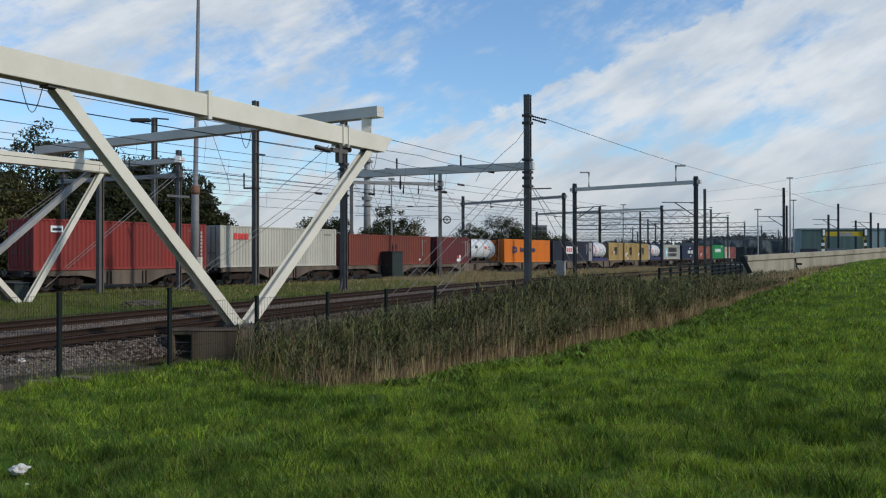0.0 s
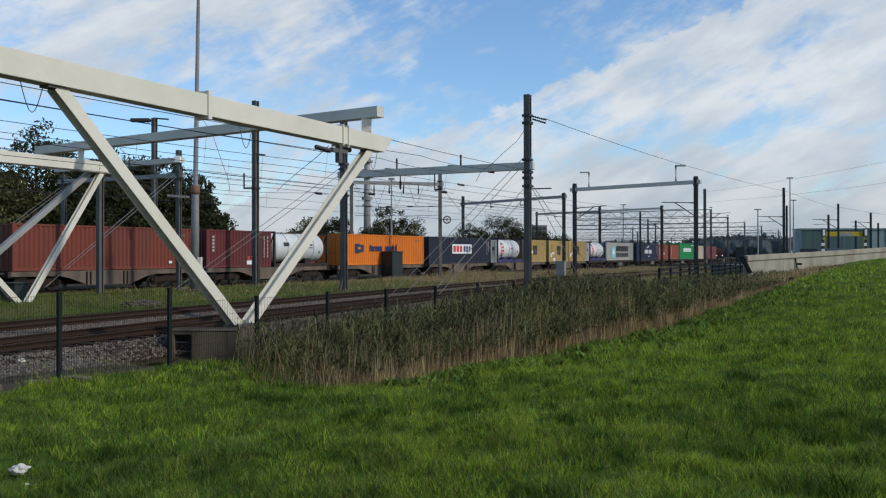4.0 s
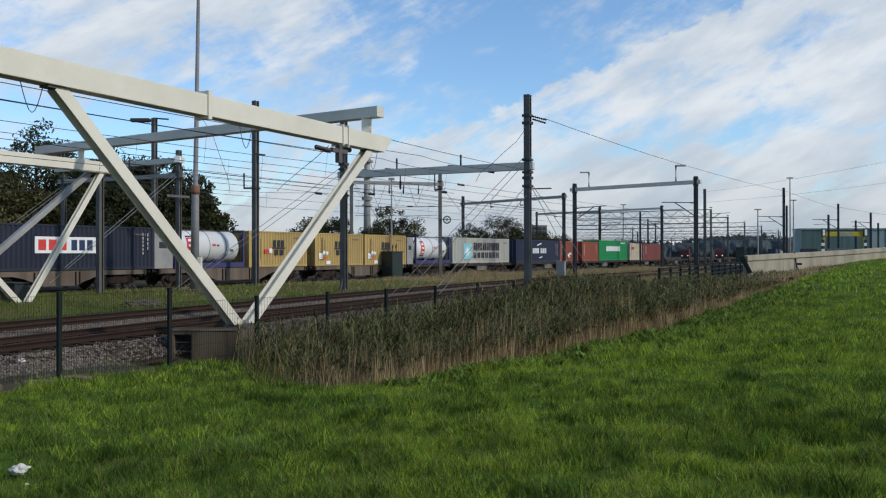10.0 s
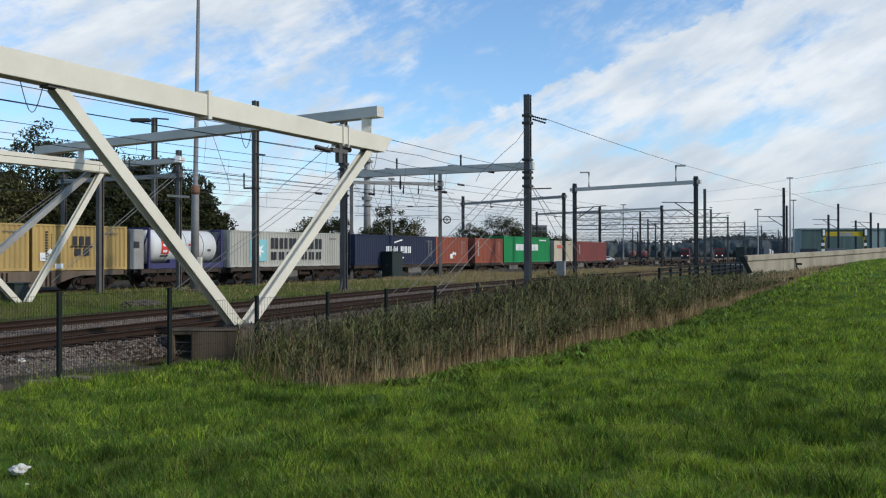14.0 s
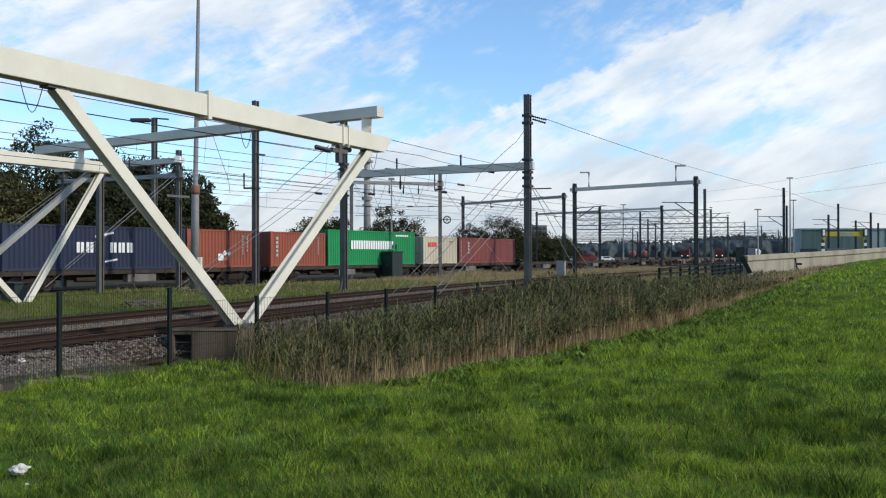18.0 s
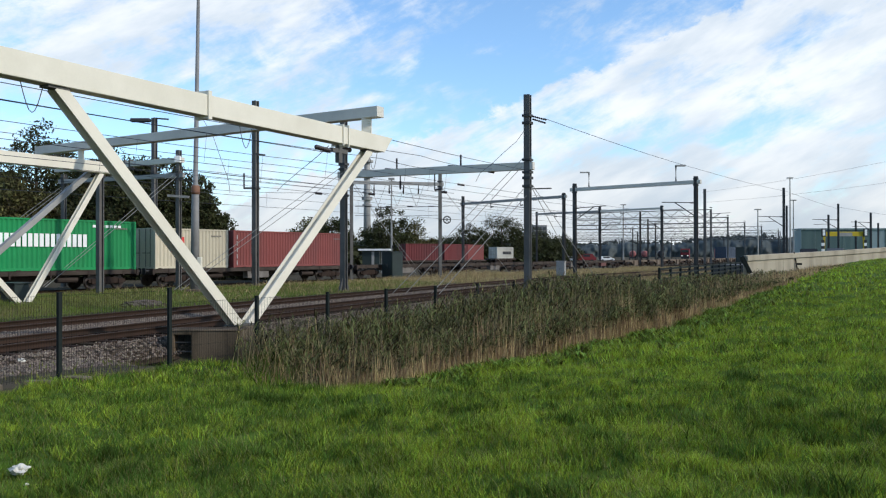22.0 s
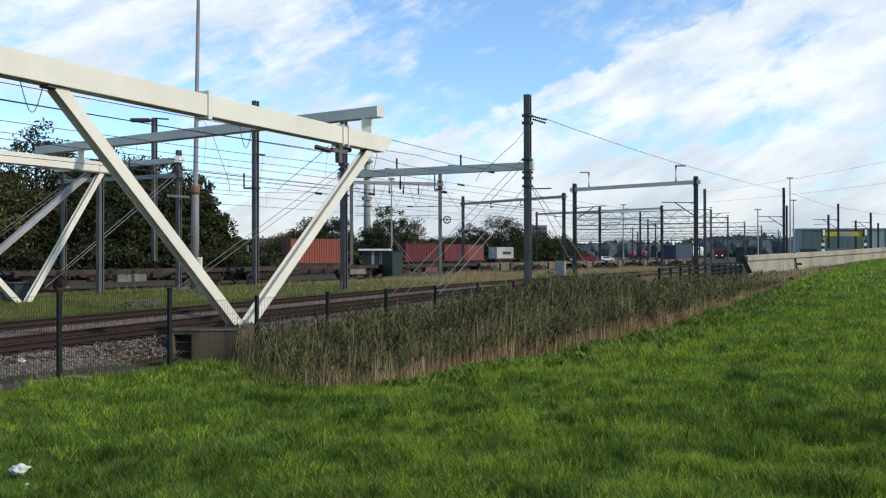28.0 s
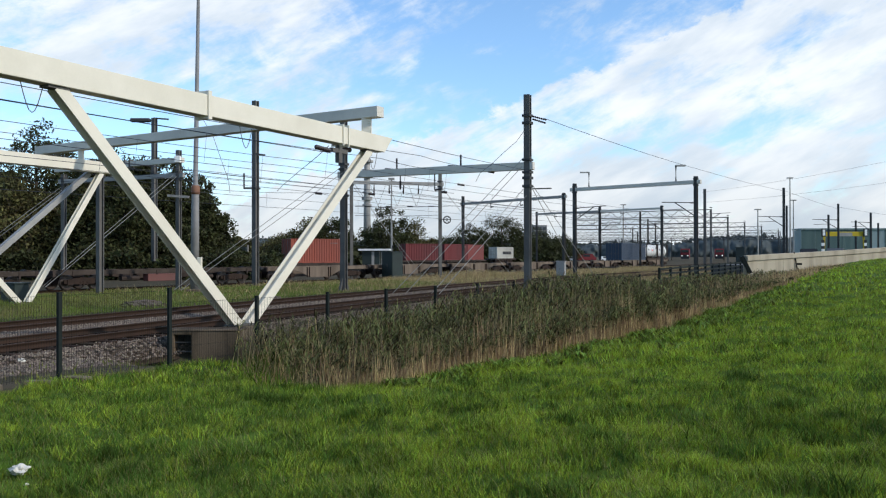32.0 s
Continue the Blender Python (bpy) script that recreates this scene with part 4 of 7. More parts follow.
def strokes(parent, x0, x1, z0, z1, n, mat, gap=0.2, name="lettering_bar"):
    """A row of large lettering as pairs of plain upright bars."""
    p = (x1 - x0) / n
    for i in range(n):
        for f in (0.0, 0.58):
            x = x0 + (i + f * (1 - gap)) * p
            decal(parent, x, x + 0.42 * (1 - gap) * p, z0, z1, mat, name)


def upright(c, x, z0, z1, n, mat, w=0.16):
    """Upright row of plain bars."""
    p = (z1 - z0) / n
    for i in range(n):
        decal(c, x, x + w, z0 + i * p, z0 + (i + 0.7) * p, mat, "lettering_bar")


def placards(c, x, z):
    """A white notice, an orange plate and two small diamonds."""
    decal(c, x, x + 0.48, z, z + 0.46, M["white"], "placard")
    letters(c, x + 0.06, x + 0.42, z + 0.12, z + 0.17, 4, M["dark_mark"], 0.3, "number_bar")
    decal(c, x + 0.54, x + 0.92, z, z + 0.19, paint("plate_orange", (0.75, 0.16, 0.03), 0.3), "placard")
    for px, pz, r in ((x + 0.62, z + 0.50, 0.20), (x + 0.98, z + 0.46, 0.18)):
        bm = bmesh.new()
        vs = [bm.verts.new((px + a * r, -W2 - 0.016, pz + b * r)) for a, b in ((1, 0), (0, 1), (-1, 0), (0, -1))]
        bm.faces.new(vs)
        ws = [bm.verts.new((v.co.x, -W2 - 0.002, v.co.z)) for v in vs]
        for i in range(4):
            bm.faces.new((vs[i], vs[(i + 1) % 4], ws[(i + 1) % 4], ws[i]))
        part("placard", bm, M["white"], c)


def make_tank(label, frame_mat, marks=None, blue_skirt=False, group="containers on the train"):
    """A tank container: steel frame, white barrel with domed ends, bands and walkway."""
    c = thing("tank_container", label, "container", group)
    h, H = 3.029, 2.59
    bm = bmesh.new()
    for x in (-h, h - 0.14):
        for y in (-W2, W2 - 0.14):
            box(bm, x, x + 0.14, y, y + 0.14, 0, H)
        for z in (0.0, H - 0.14):
            box(bm, x, x + 0.14, -W2 + 0.14, W2 - 0.14, z, z + 0.14)
    for y in (-W2 + 0.02, W2 - 0.14):
        box(bm, -h + 0.14, h - 0.14, y, y + 0.12, 0.02, 0.24)
    part("frame", bm, frame_mat, c)
    for s in (-1, 1):
        bm = bmesh.new()
        for y0, y1 in ((-W2 + 0.1, 0), (W2 - 0.1, 0)):
            bar(bm, (s * (h - 0.07), y0, H - 0.2), (s * (h - 0.07), y1, 0.2), 0.07, 0.07)
        part("end_brace", bm, frame_mat, c)
    bm = bmesh.new()
    r, zc = 1.10, 1.42
    prof = [(-h + 0.16, 0.15), (-h + 0.18, 0.52), (-h + 0.25, 0.84), (-h + 0.38, 1.02), (-h + 0.52, 1.09), (-h + 0.62, 1.10)]
    prof = prof + [(-x, q) for x, q in prof[::-1]]
    n = 32
    rings = []
    for x, q in prof:
        rings.append([bm.verts.new((x, q * math.cos(k * math.tau / n), zc + q * math.sin(k * math.tau / n))) for k in range(n)])
    for a, b in zip(rings, rings[1:]):
        for k in range(n):
            bm.faces.new((a[k], a[(k + 1) % n], b[(k + 1) % n], b[k]))
    bm.faces.new(rings[0][::-1]), bm.faces.new(rings[-1])
    part("barrel", bm, paint("tank_white", (0.78, 0.78, 0.76), 0.35), c, smooth=True)
    for x in (-1.45, 0.0, 1.45):
        bm = bmesh.new()
        ring = []
        for k in range(33):
            a = k * math.tau / 32
            ring.append((x, 1.112 * math.cos(a), zc + 1.112 * math.sin(a)))
        tube(bm, ring, 0.016, 4, False)
        part("band", bm, M["steel_dark"], c)
    bm = bmesh.new()
    box(bm, -h + 0.3, h - 0.3, -0.35, 0.35, H - 0.10, H - 0.04)
    box(bm, -0.3, 0.3, -0.3, 0.3, H - 0.3, H - 0.03)
    part("walkway", bm, M["steel"], c)
    for x in (-0.9, 0.9):
        bm = bmesh.new()
        box(bm, x - 0.25, x + 0.25, -0.9, 0.9, 0.06, 0.6)
        part("saddle", bm, frame_mat, c)
    if blue_skirt:
        for y in (-W2, W2 - 0.03):
            bm = bmesh.new()
            box(bm, -h + 0.15, h - 0.15, y, y + 0.03, 0.02, 0.36)
            part("side_skirt", bm, frame_mat, c)
    if marks:
        marks(c)
    return c


def patch_on_barrel(c, x0, x1, a0, a1, mat, r=1.118):
    """A marking bent round the barrel, between two angles in degrees above the near side's middle."""
    bm = bmesh.new()
    n = 4
    lo, hi = [], []
    for i in range(n + 1):
        a = radians(a0 + (a1 - a0) * i / n)
        y, z = -r * math.cos(a), 1.42 + r * math.sin(a)
        lo.append(bm.verts.new((x0, y, z)))
        hi.append(bm.verts.new((x1, y, z)))
    for i in range(n):
        bm.faces.new((lo[i], hi[i], hi[i + 1], lo[i + 1]))
    part("marking", bm, mat, c)


_bogie = {}
WHEELS = []                                            # wheels of the rolling train


def add_bogie(wagon, x):
    """Two-axle bogie with side frames and four wheels."""
    if not _bogie:
        bm = bmesh.new()
        for y in (-1.0, 1.0):
            extrude_y(bm, ((-1.25, 0.42), (-1.25, 0.60), (-0.45, 0.72), (0.45, 0.72), (1.25, 0.60), (1.25, 0.42), (0.55, 0.36), (-0.55, 0.36)), y - 0.06, y + 0.06)
            for ax in (-0.9, 0.9):
                box(bm, ax - 0.17, ax + 0.17, y - 0.12, y + 0.12, 0.33, 0.62)
            for k in (-0.22, 0.0, 0.22):
                tube(bm, ((k, y, 0.30), (k, y, 0.52)), 0.09, 8)
        box(bm, -0.2, 0.2, -1.0, 1.0, 0.5, 0.78)
        _bogie["frame"] = mesh_of("bogie", bm, M["bogie"])
        bm = bmesh.new()
        tube(bm, ((0, -0.065, 0), (0, -0.04, 0), (0, 0.04, 0), (0, 0.045, 0), (0, 0.065, 0)), (0.40, 0.44, 0.445, 0.475, 0.475), 24)
        tube(bm, ((0, -0.12, 0), (0, -0.065, 0)), (0.10, 0.13), 12)
        tube(bm, ((0, 0.065, 0), (0, 0.12, 0)), (0.13, 0.10), 12)
        _bogie["wheel"] = mesh_of("wheel", bm, M["wheel"])
    b = part("bogie", _bogie["frame"], None, wagon)
    b.matrix_basis = pose(x, 0, 0)
    for ax in (-0.9, 0.9):
        for y in (-0.755, 0.755):
            w = part("wheel", _bogie["wheel"], None, b)
            w.matrix_parent_inverse = pose(ax, y, 0.46)
            WHEELS.append(w)


def buffers(wagon, h):
    for s in (-1, 1):
        for y in (-0.87, 0.87):
            bm = bmesh.new()
            tube(bm, ((s * (h - 0.02), y, 1.02), (s * (h + 0.34), y, 1.02)), 0.09, 10)
            tube(bm, ((s * (h + 0.34), y, 1.02), (s * (h + 0.39), y, 1.02)), 0.21, 14)
            part("buffer", bm, M["black"], wagon)


def make_pocket_wagon(h, label="beige fish-bellied container wagon, dusty", mat="beige"):
    """A 40-foot container wagon with deep side sills between its bogies."""
    w = thing("container_wagon", label, "wagon", "wagons of the train")
    k = h - 0.1
    for y in (-1.18, 1.10):
        bm = bmesh.new()
        belly = [(-k, 1.14), (k, 1.14), (k, 0.86), (k - 2.9, 0.86), (k - 3.5, 0.74), (k - 4.3, 0.46), (k - 4.7, 0.30), (-k + 4.7, 0.30), (-k + 4.3, 0.46), (-k + 3.5, 0.74), (-k + 2.9, 0.86), (-k, 0.86)]
        extrude_y(bm, belly, y, y + 0.08)
        s = part("side_sill", bm, M[mat], w)
        yo = y - 0.035 if y < 0 else y + 0.115
        for x in (-1.55, -1.3, 0.95, 1.2):
            bm = bmesh.new()
            bar(bm, (x, yo, 0.32), (x, yo, 1.08), 0.07, 0.07)
            part("stanchion", bm, M["bogie"], s)
    bm = bmesh.new()
    for x in (-h, h - 0.16):
        box(bm, x, x + 0.16, -1.25, 1.25, 0.82, 1.14)
    for x in np.linspace(-k + 1.0, k - 1.2, 6):
        box(bm, x, x + 0.2, -1.09, 1.09, 0.9, 1.1)
    box(bm, -k, k, -0.2, 0.2, 0.84, 1.12)
    part("underframe", bm, M["flat"], w)
    for x in (-k + 1.85, k - 1.85):
        add_bogie(w, x)
    buffers(w, h)
    return w


def make_flat_wagon(h, label, plate=None, rail_mat="deck", boxes=True, bx=0.0):
    """A 60-foot skeletal flat wagon with shallow sills and an equipment box."""
    w = thing("flat_wagon", label, "wagon", "wagons of the train")
    k = h - 0.08
    for y in (-1.22, 1.14):
        bm = bmesh.new()
        extrude_y(bm, ((-k, 1.15), (k, 1.15), (k, 0.90), (-k, 0.90)), y, y + 0.08)
        part("side_sill", bm, M[rail_mat], w)
    bm = bmesh.new()
    for x in (-h, h - 0.16):
        box(bm, x, x + 0.16, -1.26, 1.26, 0.80, 1.15)
    for x in np.linspace(-k + 0.8, k - 1.0, 9):
        box(bm, x, x + 0.22, -1.13, 1.13, 0.92, 1.12)
    extrude_y(bm, ((-k, 1.12), (k, 1.12), (k, 0.88), (k - 4, 0.8), (k - 6, 0.55), (-k + 6, 0.55), (-k + 4, 0.8), (-k, 0.88)), -0.3, 0.3)
    part("underframe", bm, M["flat"], w)
    for x in (-k + 2.0, k - 2.0):
        add_bogie(w, x)
    buffers(w, h)
    if boxes:
        bm = bmesh.new()
        box(bm, bx - 1.5, bx + 0.6, -1.20, -0.7, 0.40, 0.86)
        bevel(bm, 0.02)
        part("equipment_box", bm, plate or M["deck_plate"], w)
    for x in np.linspace(-k + 1.2, k - 1.0, 8):
        bm = bmesh.new()
        box(bm, x - 0.05, x + 0.05, -1.25, -1.222, 0.72 if int(x * 7) % 2 else 0.82, 1.12)
        part("stake_bracket", bm, M["flat"], w)
    for x in (-k + 4.6, k - 5.2):
        bm = bmesh.new()
        tube(bm, ((x, -0.85, 0.62), (x + 1.3, -0.85, 0.62)), 0.17, 10)
        part("air_reservoir", bm, M["flat"], w)
    for x in np.linspace(-k + 0.5, k - 0.5, 6):
        bm = bmesh.new()
        box(bm, x - 0.12, x + 0.12, -1.24, -1.02, 1.15, 1.21)
        part("container_pin", bm, M["flat"], w)
    return w


def build_train():
    DECK = 1.155

    def load(ob, s0, L):
        return runs(ob, s0 + L / 2, L / 2 - 1.0, DECK)

    def c40(s0, mat, label, marks=None, H=2.59):
        return load(make_container(12.192, H, mat, label, marks), s0, 12.192)

    def c20(s0, mat, label, marks=None, H=2.59):
        return load(make_container(6.058, H, mat, label, marks), s0, 6.058)

    # leading end: the tail of the locomotive
    loco = thing("locomotive", "red locomotive with white handrails at the head of the train", "locomotive")
    bm = bmesh.new()
    extrude_y(bm, ((-9.0, 1.2), (8.0, 1.2), (8.0, 3.3), (7.6, 3.9), (-9.0, 3.9)), -1.4, 1.4)
    bevel(bm, 0.08, 2)
    part("body", bm, paint("loco_red", (0.72, 0.06, 0.03), 0.3), loco)
    bm = bmesh.new()
    box(bm, -9.2, 9.0, -1.4, 1.4, 0.8, 1.19)
    part("frame", bm, M["flat"], loco)
    for y in (-1.3, 1.3):
        bm = bmesh.new()
        tube(bm, ((8.1, y, 1.2), (8.1, y, 2.2), (8.9, y, 2.2), (8.9, y, 1.2)), 0.025, 6)
        part("handrail", bm, M["white"], loco)
    for x in (-6.0, 5.5):
        add_bogie(loco, x)
    buffers(loco, 9.0)
    runs(loco, -17.6, 5.5)

    # wagons under the loaded part: first and last point along the line
    for s0, s1 in ((-7.05, 6.25), (6.45, 19.85), (20.0, 33.4), (33.6, 47.0), (47.2, 60.5), (60.7, 73.1), (73.25, 87.75), (87.95, 101.1), (101.3, 108.6)):
        if s1 - s0 > 9:
            w = make_pocket_wagon((s1 - s0) / 2 - 0.42)
        else:
            w = make_flat_wagon((s1 - s0) / 2 - 0.42, "short grimy container wagon", boxes=False)
        runs(w, (s0 + s1) / 2, (s1 - s0) / 2 - 2.2)
    for s0, s1 in ((108.65, 121.9), (122.2, 142.0), (142.2, 162.0), (162.2, 182.3)):
        runs(make_flat_wagon((s1 - s0) / 2 - 0.42, "grimy flat container wagon with a grey equipment box"), (s0 + s1) / 2, (s1 - s0) / 2 - 2.6)

    red = paint("container_red", (0.33, 0.050, 0.040))
    oxide = paint("container_oxide", (0.245, 0.062, 0.040))
    maroon = paint("container_maroon", (0.175, 0.040, 0.040))
    orange = paint("container_orange", (0.86, 0.23, 0.025), 0.3)
    navy = paint("container_navy", (0.030, 0.036, 0.058), 0.4)
    blue = paint("container_blue", (0.032, 0.042, 0.080), 0.4)
    mustard = paint("container_mustard", (0.56, 0.385, 0.14), 0.5)
    grey = paint("container_grey", (0.54, 0.52, 0.455), 0.5)
    white = paint("container_white", (0.64, 0.60, 0.50), 0.5)
    cream = paint("container_cream", (0.66, 0.58, 0.43), 0.45)
    rust = paint("container_rust", (0.36, 0.100, 0.060), 0.5)
    green = paint("container_green", (0.022, 0.30, 0.095), 0.35)
    rose = paint("container_rose", (0.265, 0.072, 0.064), 0.6)
    steelblue = paint("container_slate", (0.060, 0.082, 0.120), 0.4)

    def m_red(c, h, H):
        decal(c, -h + 1.0, -h + 1.75, H - 0.75, H - 0.38, M["white"])
        decal(c, -h + 1.1, -h + 1.65, H - 0.66, H - 0.52, M["dark_mark"], out=0.02)
        upright(c, h - 0.5, 0.6, H - 0.4, 8, M["faded"], 0.14)
    c40(-6.58, red, "tall dark red ribbed shipping container with closed doors", m_red, 2.9)

    def m_white(c, h, H):
        letters(c, -h + 1.25, -h + 2.65, H - 0.95, H - 0.52, 4, M["red_mark"], 0.2)
    c40(6.86, white, "tall off-white ribbed container with small red lettering", m_white, 2.9)

    def m_brown(c, h, H):
        upright(c, h - 1.4, 0.8, H - 0.3, 8, M["faded"], 0.09)
        decal(c, h - 1.9, h - 1.65, 0.35, 0.5, M["white"])
    c40(20.69, oxide, "brown-red oxide ribbed shipping container", m_brown)

    def m_maroon(c, h, H):
        upright(c, -h + 0.5, 1.1, H - 0.35, 5, M["faded"], 0.18)
        upright(c, h - 0.75, 0.7, H - 0.3, 9, M["faded"], 0.10)
        upright(c, h - 0.4, 0.7, H - 0.3, 6, M["faded"], 0.10)
        decal(c, h - 2.4, h - 1.65, 0.2, 0.48, M["white"], "placard")
        decal(c, h - 2.35, h - 2.1, 0.52, 0.78, M["red_mark"], "placard")
        decal(c, h - 1.95, h - 1.68, 0.52, 0.82, M["white"], "placard")
    c20(34.1, maroon, "short maroon container with white placards", m_maroon)

    def m_tank1(c):
        patch_on_barrel(c, -1.9, -1.3, 5, 20, M["dark_mark"])
        patch_on_barrel(c, 0.15, 0.7, 2, 16, M["red_mark"])
        patch_on_barrel(c, 0.95, 1.3, 8, 14, M["dark_mark"])
        patch_on_barrel(c, 0.85, 1.35, -2, 2, M["steel"])
        patch_on_barrel(c, 2.0, 2.2, -22, -14, M["steel"])
    load(make_tank("white tank container in a grey steel frame", M["flat"], m_tank1), 40.5, 6.058)

    def m_orange(c, h, H):
        decal(c, -4.1, -3.55, 1.02, 1.80, M["navy_mark"], "logo_block")
        decal(c, -3.6, -3.0, 1.12, 1.70, M["navy_mark"], "logo_block")
        decal(c, -3.75, -3.4, 1.32, 1.52, orange, "logo_gap", 0.02)
        letters(c, -2.1, 1.85, 1.18, 1.60, 11, M["navy_mark"], 0.22, skip=(5,))
        decal(c, -2.1, -1.95, 1.55, 1.72, M["navy_mark"])
    c40(48.0, orange, "bright orange ribbed container with dark blue lettering", m_orange)

    def m_cma(c, h, H):
        decal(c, -1.85, 1.95, 0.98, 1.90, M["white"], "sign_panel", 0.016)
        p0 = -1.65
        for i in range(3):
            decal(c, p0 + i * 0.62, p0 + i * 0.62 + 0.46, 1.14, 1.74, M["red_mark"], "lettering_bar", 0.022)
        for i in range(3):
            decal(c, 0.35 + i * 0.5, 0.35 + i * 0.5 + 0.36, 1.14, 1.74, M["navy_mark"], "lettering_bar", 0.022)
        upright(c, h - 0.9, 0.9, H - 0.3, 6, M["faded"], 0.08)
        upright(c, h - 0.55, 1.2, H - 0.3, 4, M["faded"], 0.08)
    c40(61.1, navy, "dark navy ribbed container with a white sign panel", m_cma)

    def m_hal(c):
        patch_on_barrel(c, -1.95, -1.35, -26, 32, M["red_mark"])
        for a in (-20, 0, 18):
            patch_on_barrel(c, -1.82, -1.48, a, a + 8, M["white"], 1.124)
        patch_on_barrel(c, -1.95, -1.35, 34, 40, M["dark_mark"])
        patch_on_barrel(c, -1.95, -1.35, -36, -30, M["dark_mark"])
        patch_on_barrel(c, 0.2, 0.5, 2, 10, M["red_mark"])
        patch_on_barrel(c, 0.6, 0.8, 2, 8, M["dark_mark"])
        patch_on_barrel(c, 1.8, 2.1, -16, -8, M["steel"])
    indigo = paint("frame_indigo", (0.06, 0.06, 0.155), 0.3)
    load(make_tank("white tank container in an indigo frame with a red band", indigo, m_hal, True), 74.9, 6.058)
    # grey machinery boxes at the ends of the tank loads
    for s0, s1 in ((73.35, 74.8), (101.0, 102.0)):
        g = thing("machinery_box", "grey steel end box beside a tank container", "box", "containers on the train")
        bm = bmesh.new()
        k = (s1 - s0) / 2
        box(bm, -k, k, -1.15, 1.15, 0.0, 2.45)
        bevel(bm, 0.03)
        part("body", bm, M["steel_pale"], g)
        bm = bmesh.new()
        box(bm, -k * 0.5, k * 0.3, -1.17, -1.15, 1.3, 1.7)
        part("panel", bm, M["dark_mark"], g)
        runs(g, (s0 + s1) / 2, 0.5, DECK)

    def m_msc(c, h, H):
        x = -0.6
        for i in range(3):
            decal(c, x + i * 0.42, x + i * 0.42 + 0.28, 1.45, 1.95, M["dark_mark"], "logo_block")
        decal(c, x - 0.1, x + 1.25, 1.32, 1.42, M["dark_mark"], "logo_block")
        for i in range(2):
            decal(c, x + 0.1 + i * 0.55, x + 0.5 + i * 0.55, 0.85, 1.25, M["dark_mark"], "logo_block")
        upright(c, -h + 0.75, 0.45, H - 0.35, 12, M["dark_mark"], 0.14)
        upright(c, -h + 1.1, 0.6, H - 0.5, 10, M["dark_mark"], 0.05)

    def m_msc_red(c, h, H):
        m_msc(c, h, H)
        decal(c, -1.5, -1.05, 0.98, 1.28, M["red_mark"], "placard")
        decal(c, -1.02, -0.72, 1.0, 1.34, M["white"], "placard")

    def m_msc_white(c, h, H):
        m_msc(c, h, H)
        placards(c, -2.6, 0.55)
        decal(c, -1.7, -1.2, 0.12, 0.4, M["white"], "placard")
    c20(81.39, mustard, "mustard yellow container with black logo blocks", m_msc_red)
    c20(88.4, mustard, "mustard yellow container with black logo blocks", m_msc_white)
    c20(94.66, mustard, "mustard yellow container with white and red placards", m_msc_white)
    load(make_tank("white tank container in an indigo frame with a red band", indigo, m_hal, True), 102.3, 6.058)

    def m_maersk(c, h, H):
        decal(c, -h + 2.15, -h + 3.75, 0.42, 1.98, M["teal_mark"], "logo_panel")
        star = bmesh.new()
        pts = []
        for k in range(14):
            r = 0.62 if k % 2 == 0 else 0.26
            a = k * math.tau / 14 + math.pi / 2
            pts.append(star.verts.new((-h + 2.95 + r * math.cos(a), -W2 - 0.022, 1.2 + r * math.sin(a))))
        star.faces.new(pts)
        part("logo_star", star, M["white"], c)
        strokes(c, -1.9, 3.9, 1.32, 2.12, 6, M["dark_mark"])
        strokes(c, -1.9, 3.9, 0.52, 1.10, 7, M["dark_mark"], 0.3)
    c40(108.8, grey, "pale grey ribbed container with a pale teal logo panel", m_maersk)

    def m_cma2(c, h, H):
        strokes(c, -1.75, 0.1, 1.02, 1.62, 3, M["white"], 0.25)
        strokes(c, 0.45, 2.2, 1.02, 1.62, 3, M["white"], 0.25)
        bm = bmesh.new()
        bar(bm, (-0.55, -W2 - 0.008, 1.95), (0.7, -W2 - 0.008, 2.2), 0.014, 0.12)
        part("logo_arc", bm, M["white"], c)
        bm = bmesh.new()
        bar(bm, (0.1, -W2 - 0.008, 0.48), (0.95, -W2 - 0.008, 0.62), 0.014, 0.10)
        part("logo_arc", bm, M["white"], c)
        upright(c, h - 1.1, 0.9, H - 0.3, 8, M["faded"], 0.08)
        upright(c, h - 0.7, 0.7, H - 0.3, 5, M["faded"], 0.08)
    c40(122.8, blue, "dark blue ribbed container with white lettering bars", m_cma2)

    def m_tex(c, h, H):
        upright(c, -h + 0.55, 0.75, H - 0.3, 5, M["faded"], 0.22)
        placards(c, -0.4, 0.5)
        upright(c, h - 1.2, 0.9, H - 0.3, 7, M["faded"], 0.08)
        upright(c, h - 0.8, 1.1, H - 0.4, 4, M["faded"], 0.08)

    def m_tex2(c, h, H):
        upright(c, -h + 0.55, 0.75, H - 0.3, 5, M["faded"], 0.22)
        upright(c, h - 0.9, 0.9, H - 0.3, 7, M["faded"], 0.08)
    c20(135.15, rust, "rust-red short container with white placards", m_tex)
    c20(142.8, rust, "rust-red short container with upright white lettering", m_tex2)

    def m_green(c, h, H):
        strokes(c, -h + 2.9, -h + 8.9, 1.34, 2.06, 9, M["white"], 0.14)
        letters(c, h - 3.0, h - 1.0, H - 0.42, H - 0.27, 7, M["white"], 0.3, "number_bar")
    c40(149.2, green, "bright green tall container with white lettering bars", m_green, 2.9)

    def m_cream(c, h, H):
        letters(c, -h + 0.9, -h + 2.4, H - 0.95, H - 0.55, 3, M["red_mark"], 0.25)
    c20(162.84, cream, "cream short container with small red lettering", m_cream)

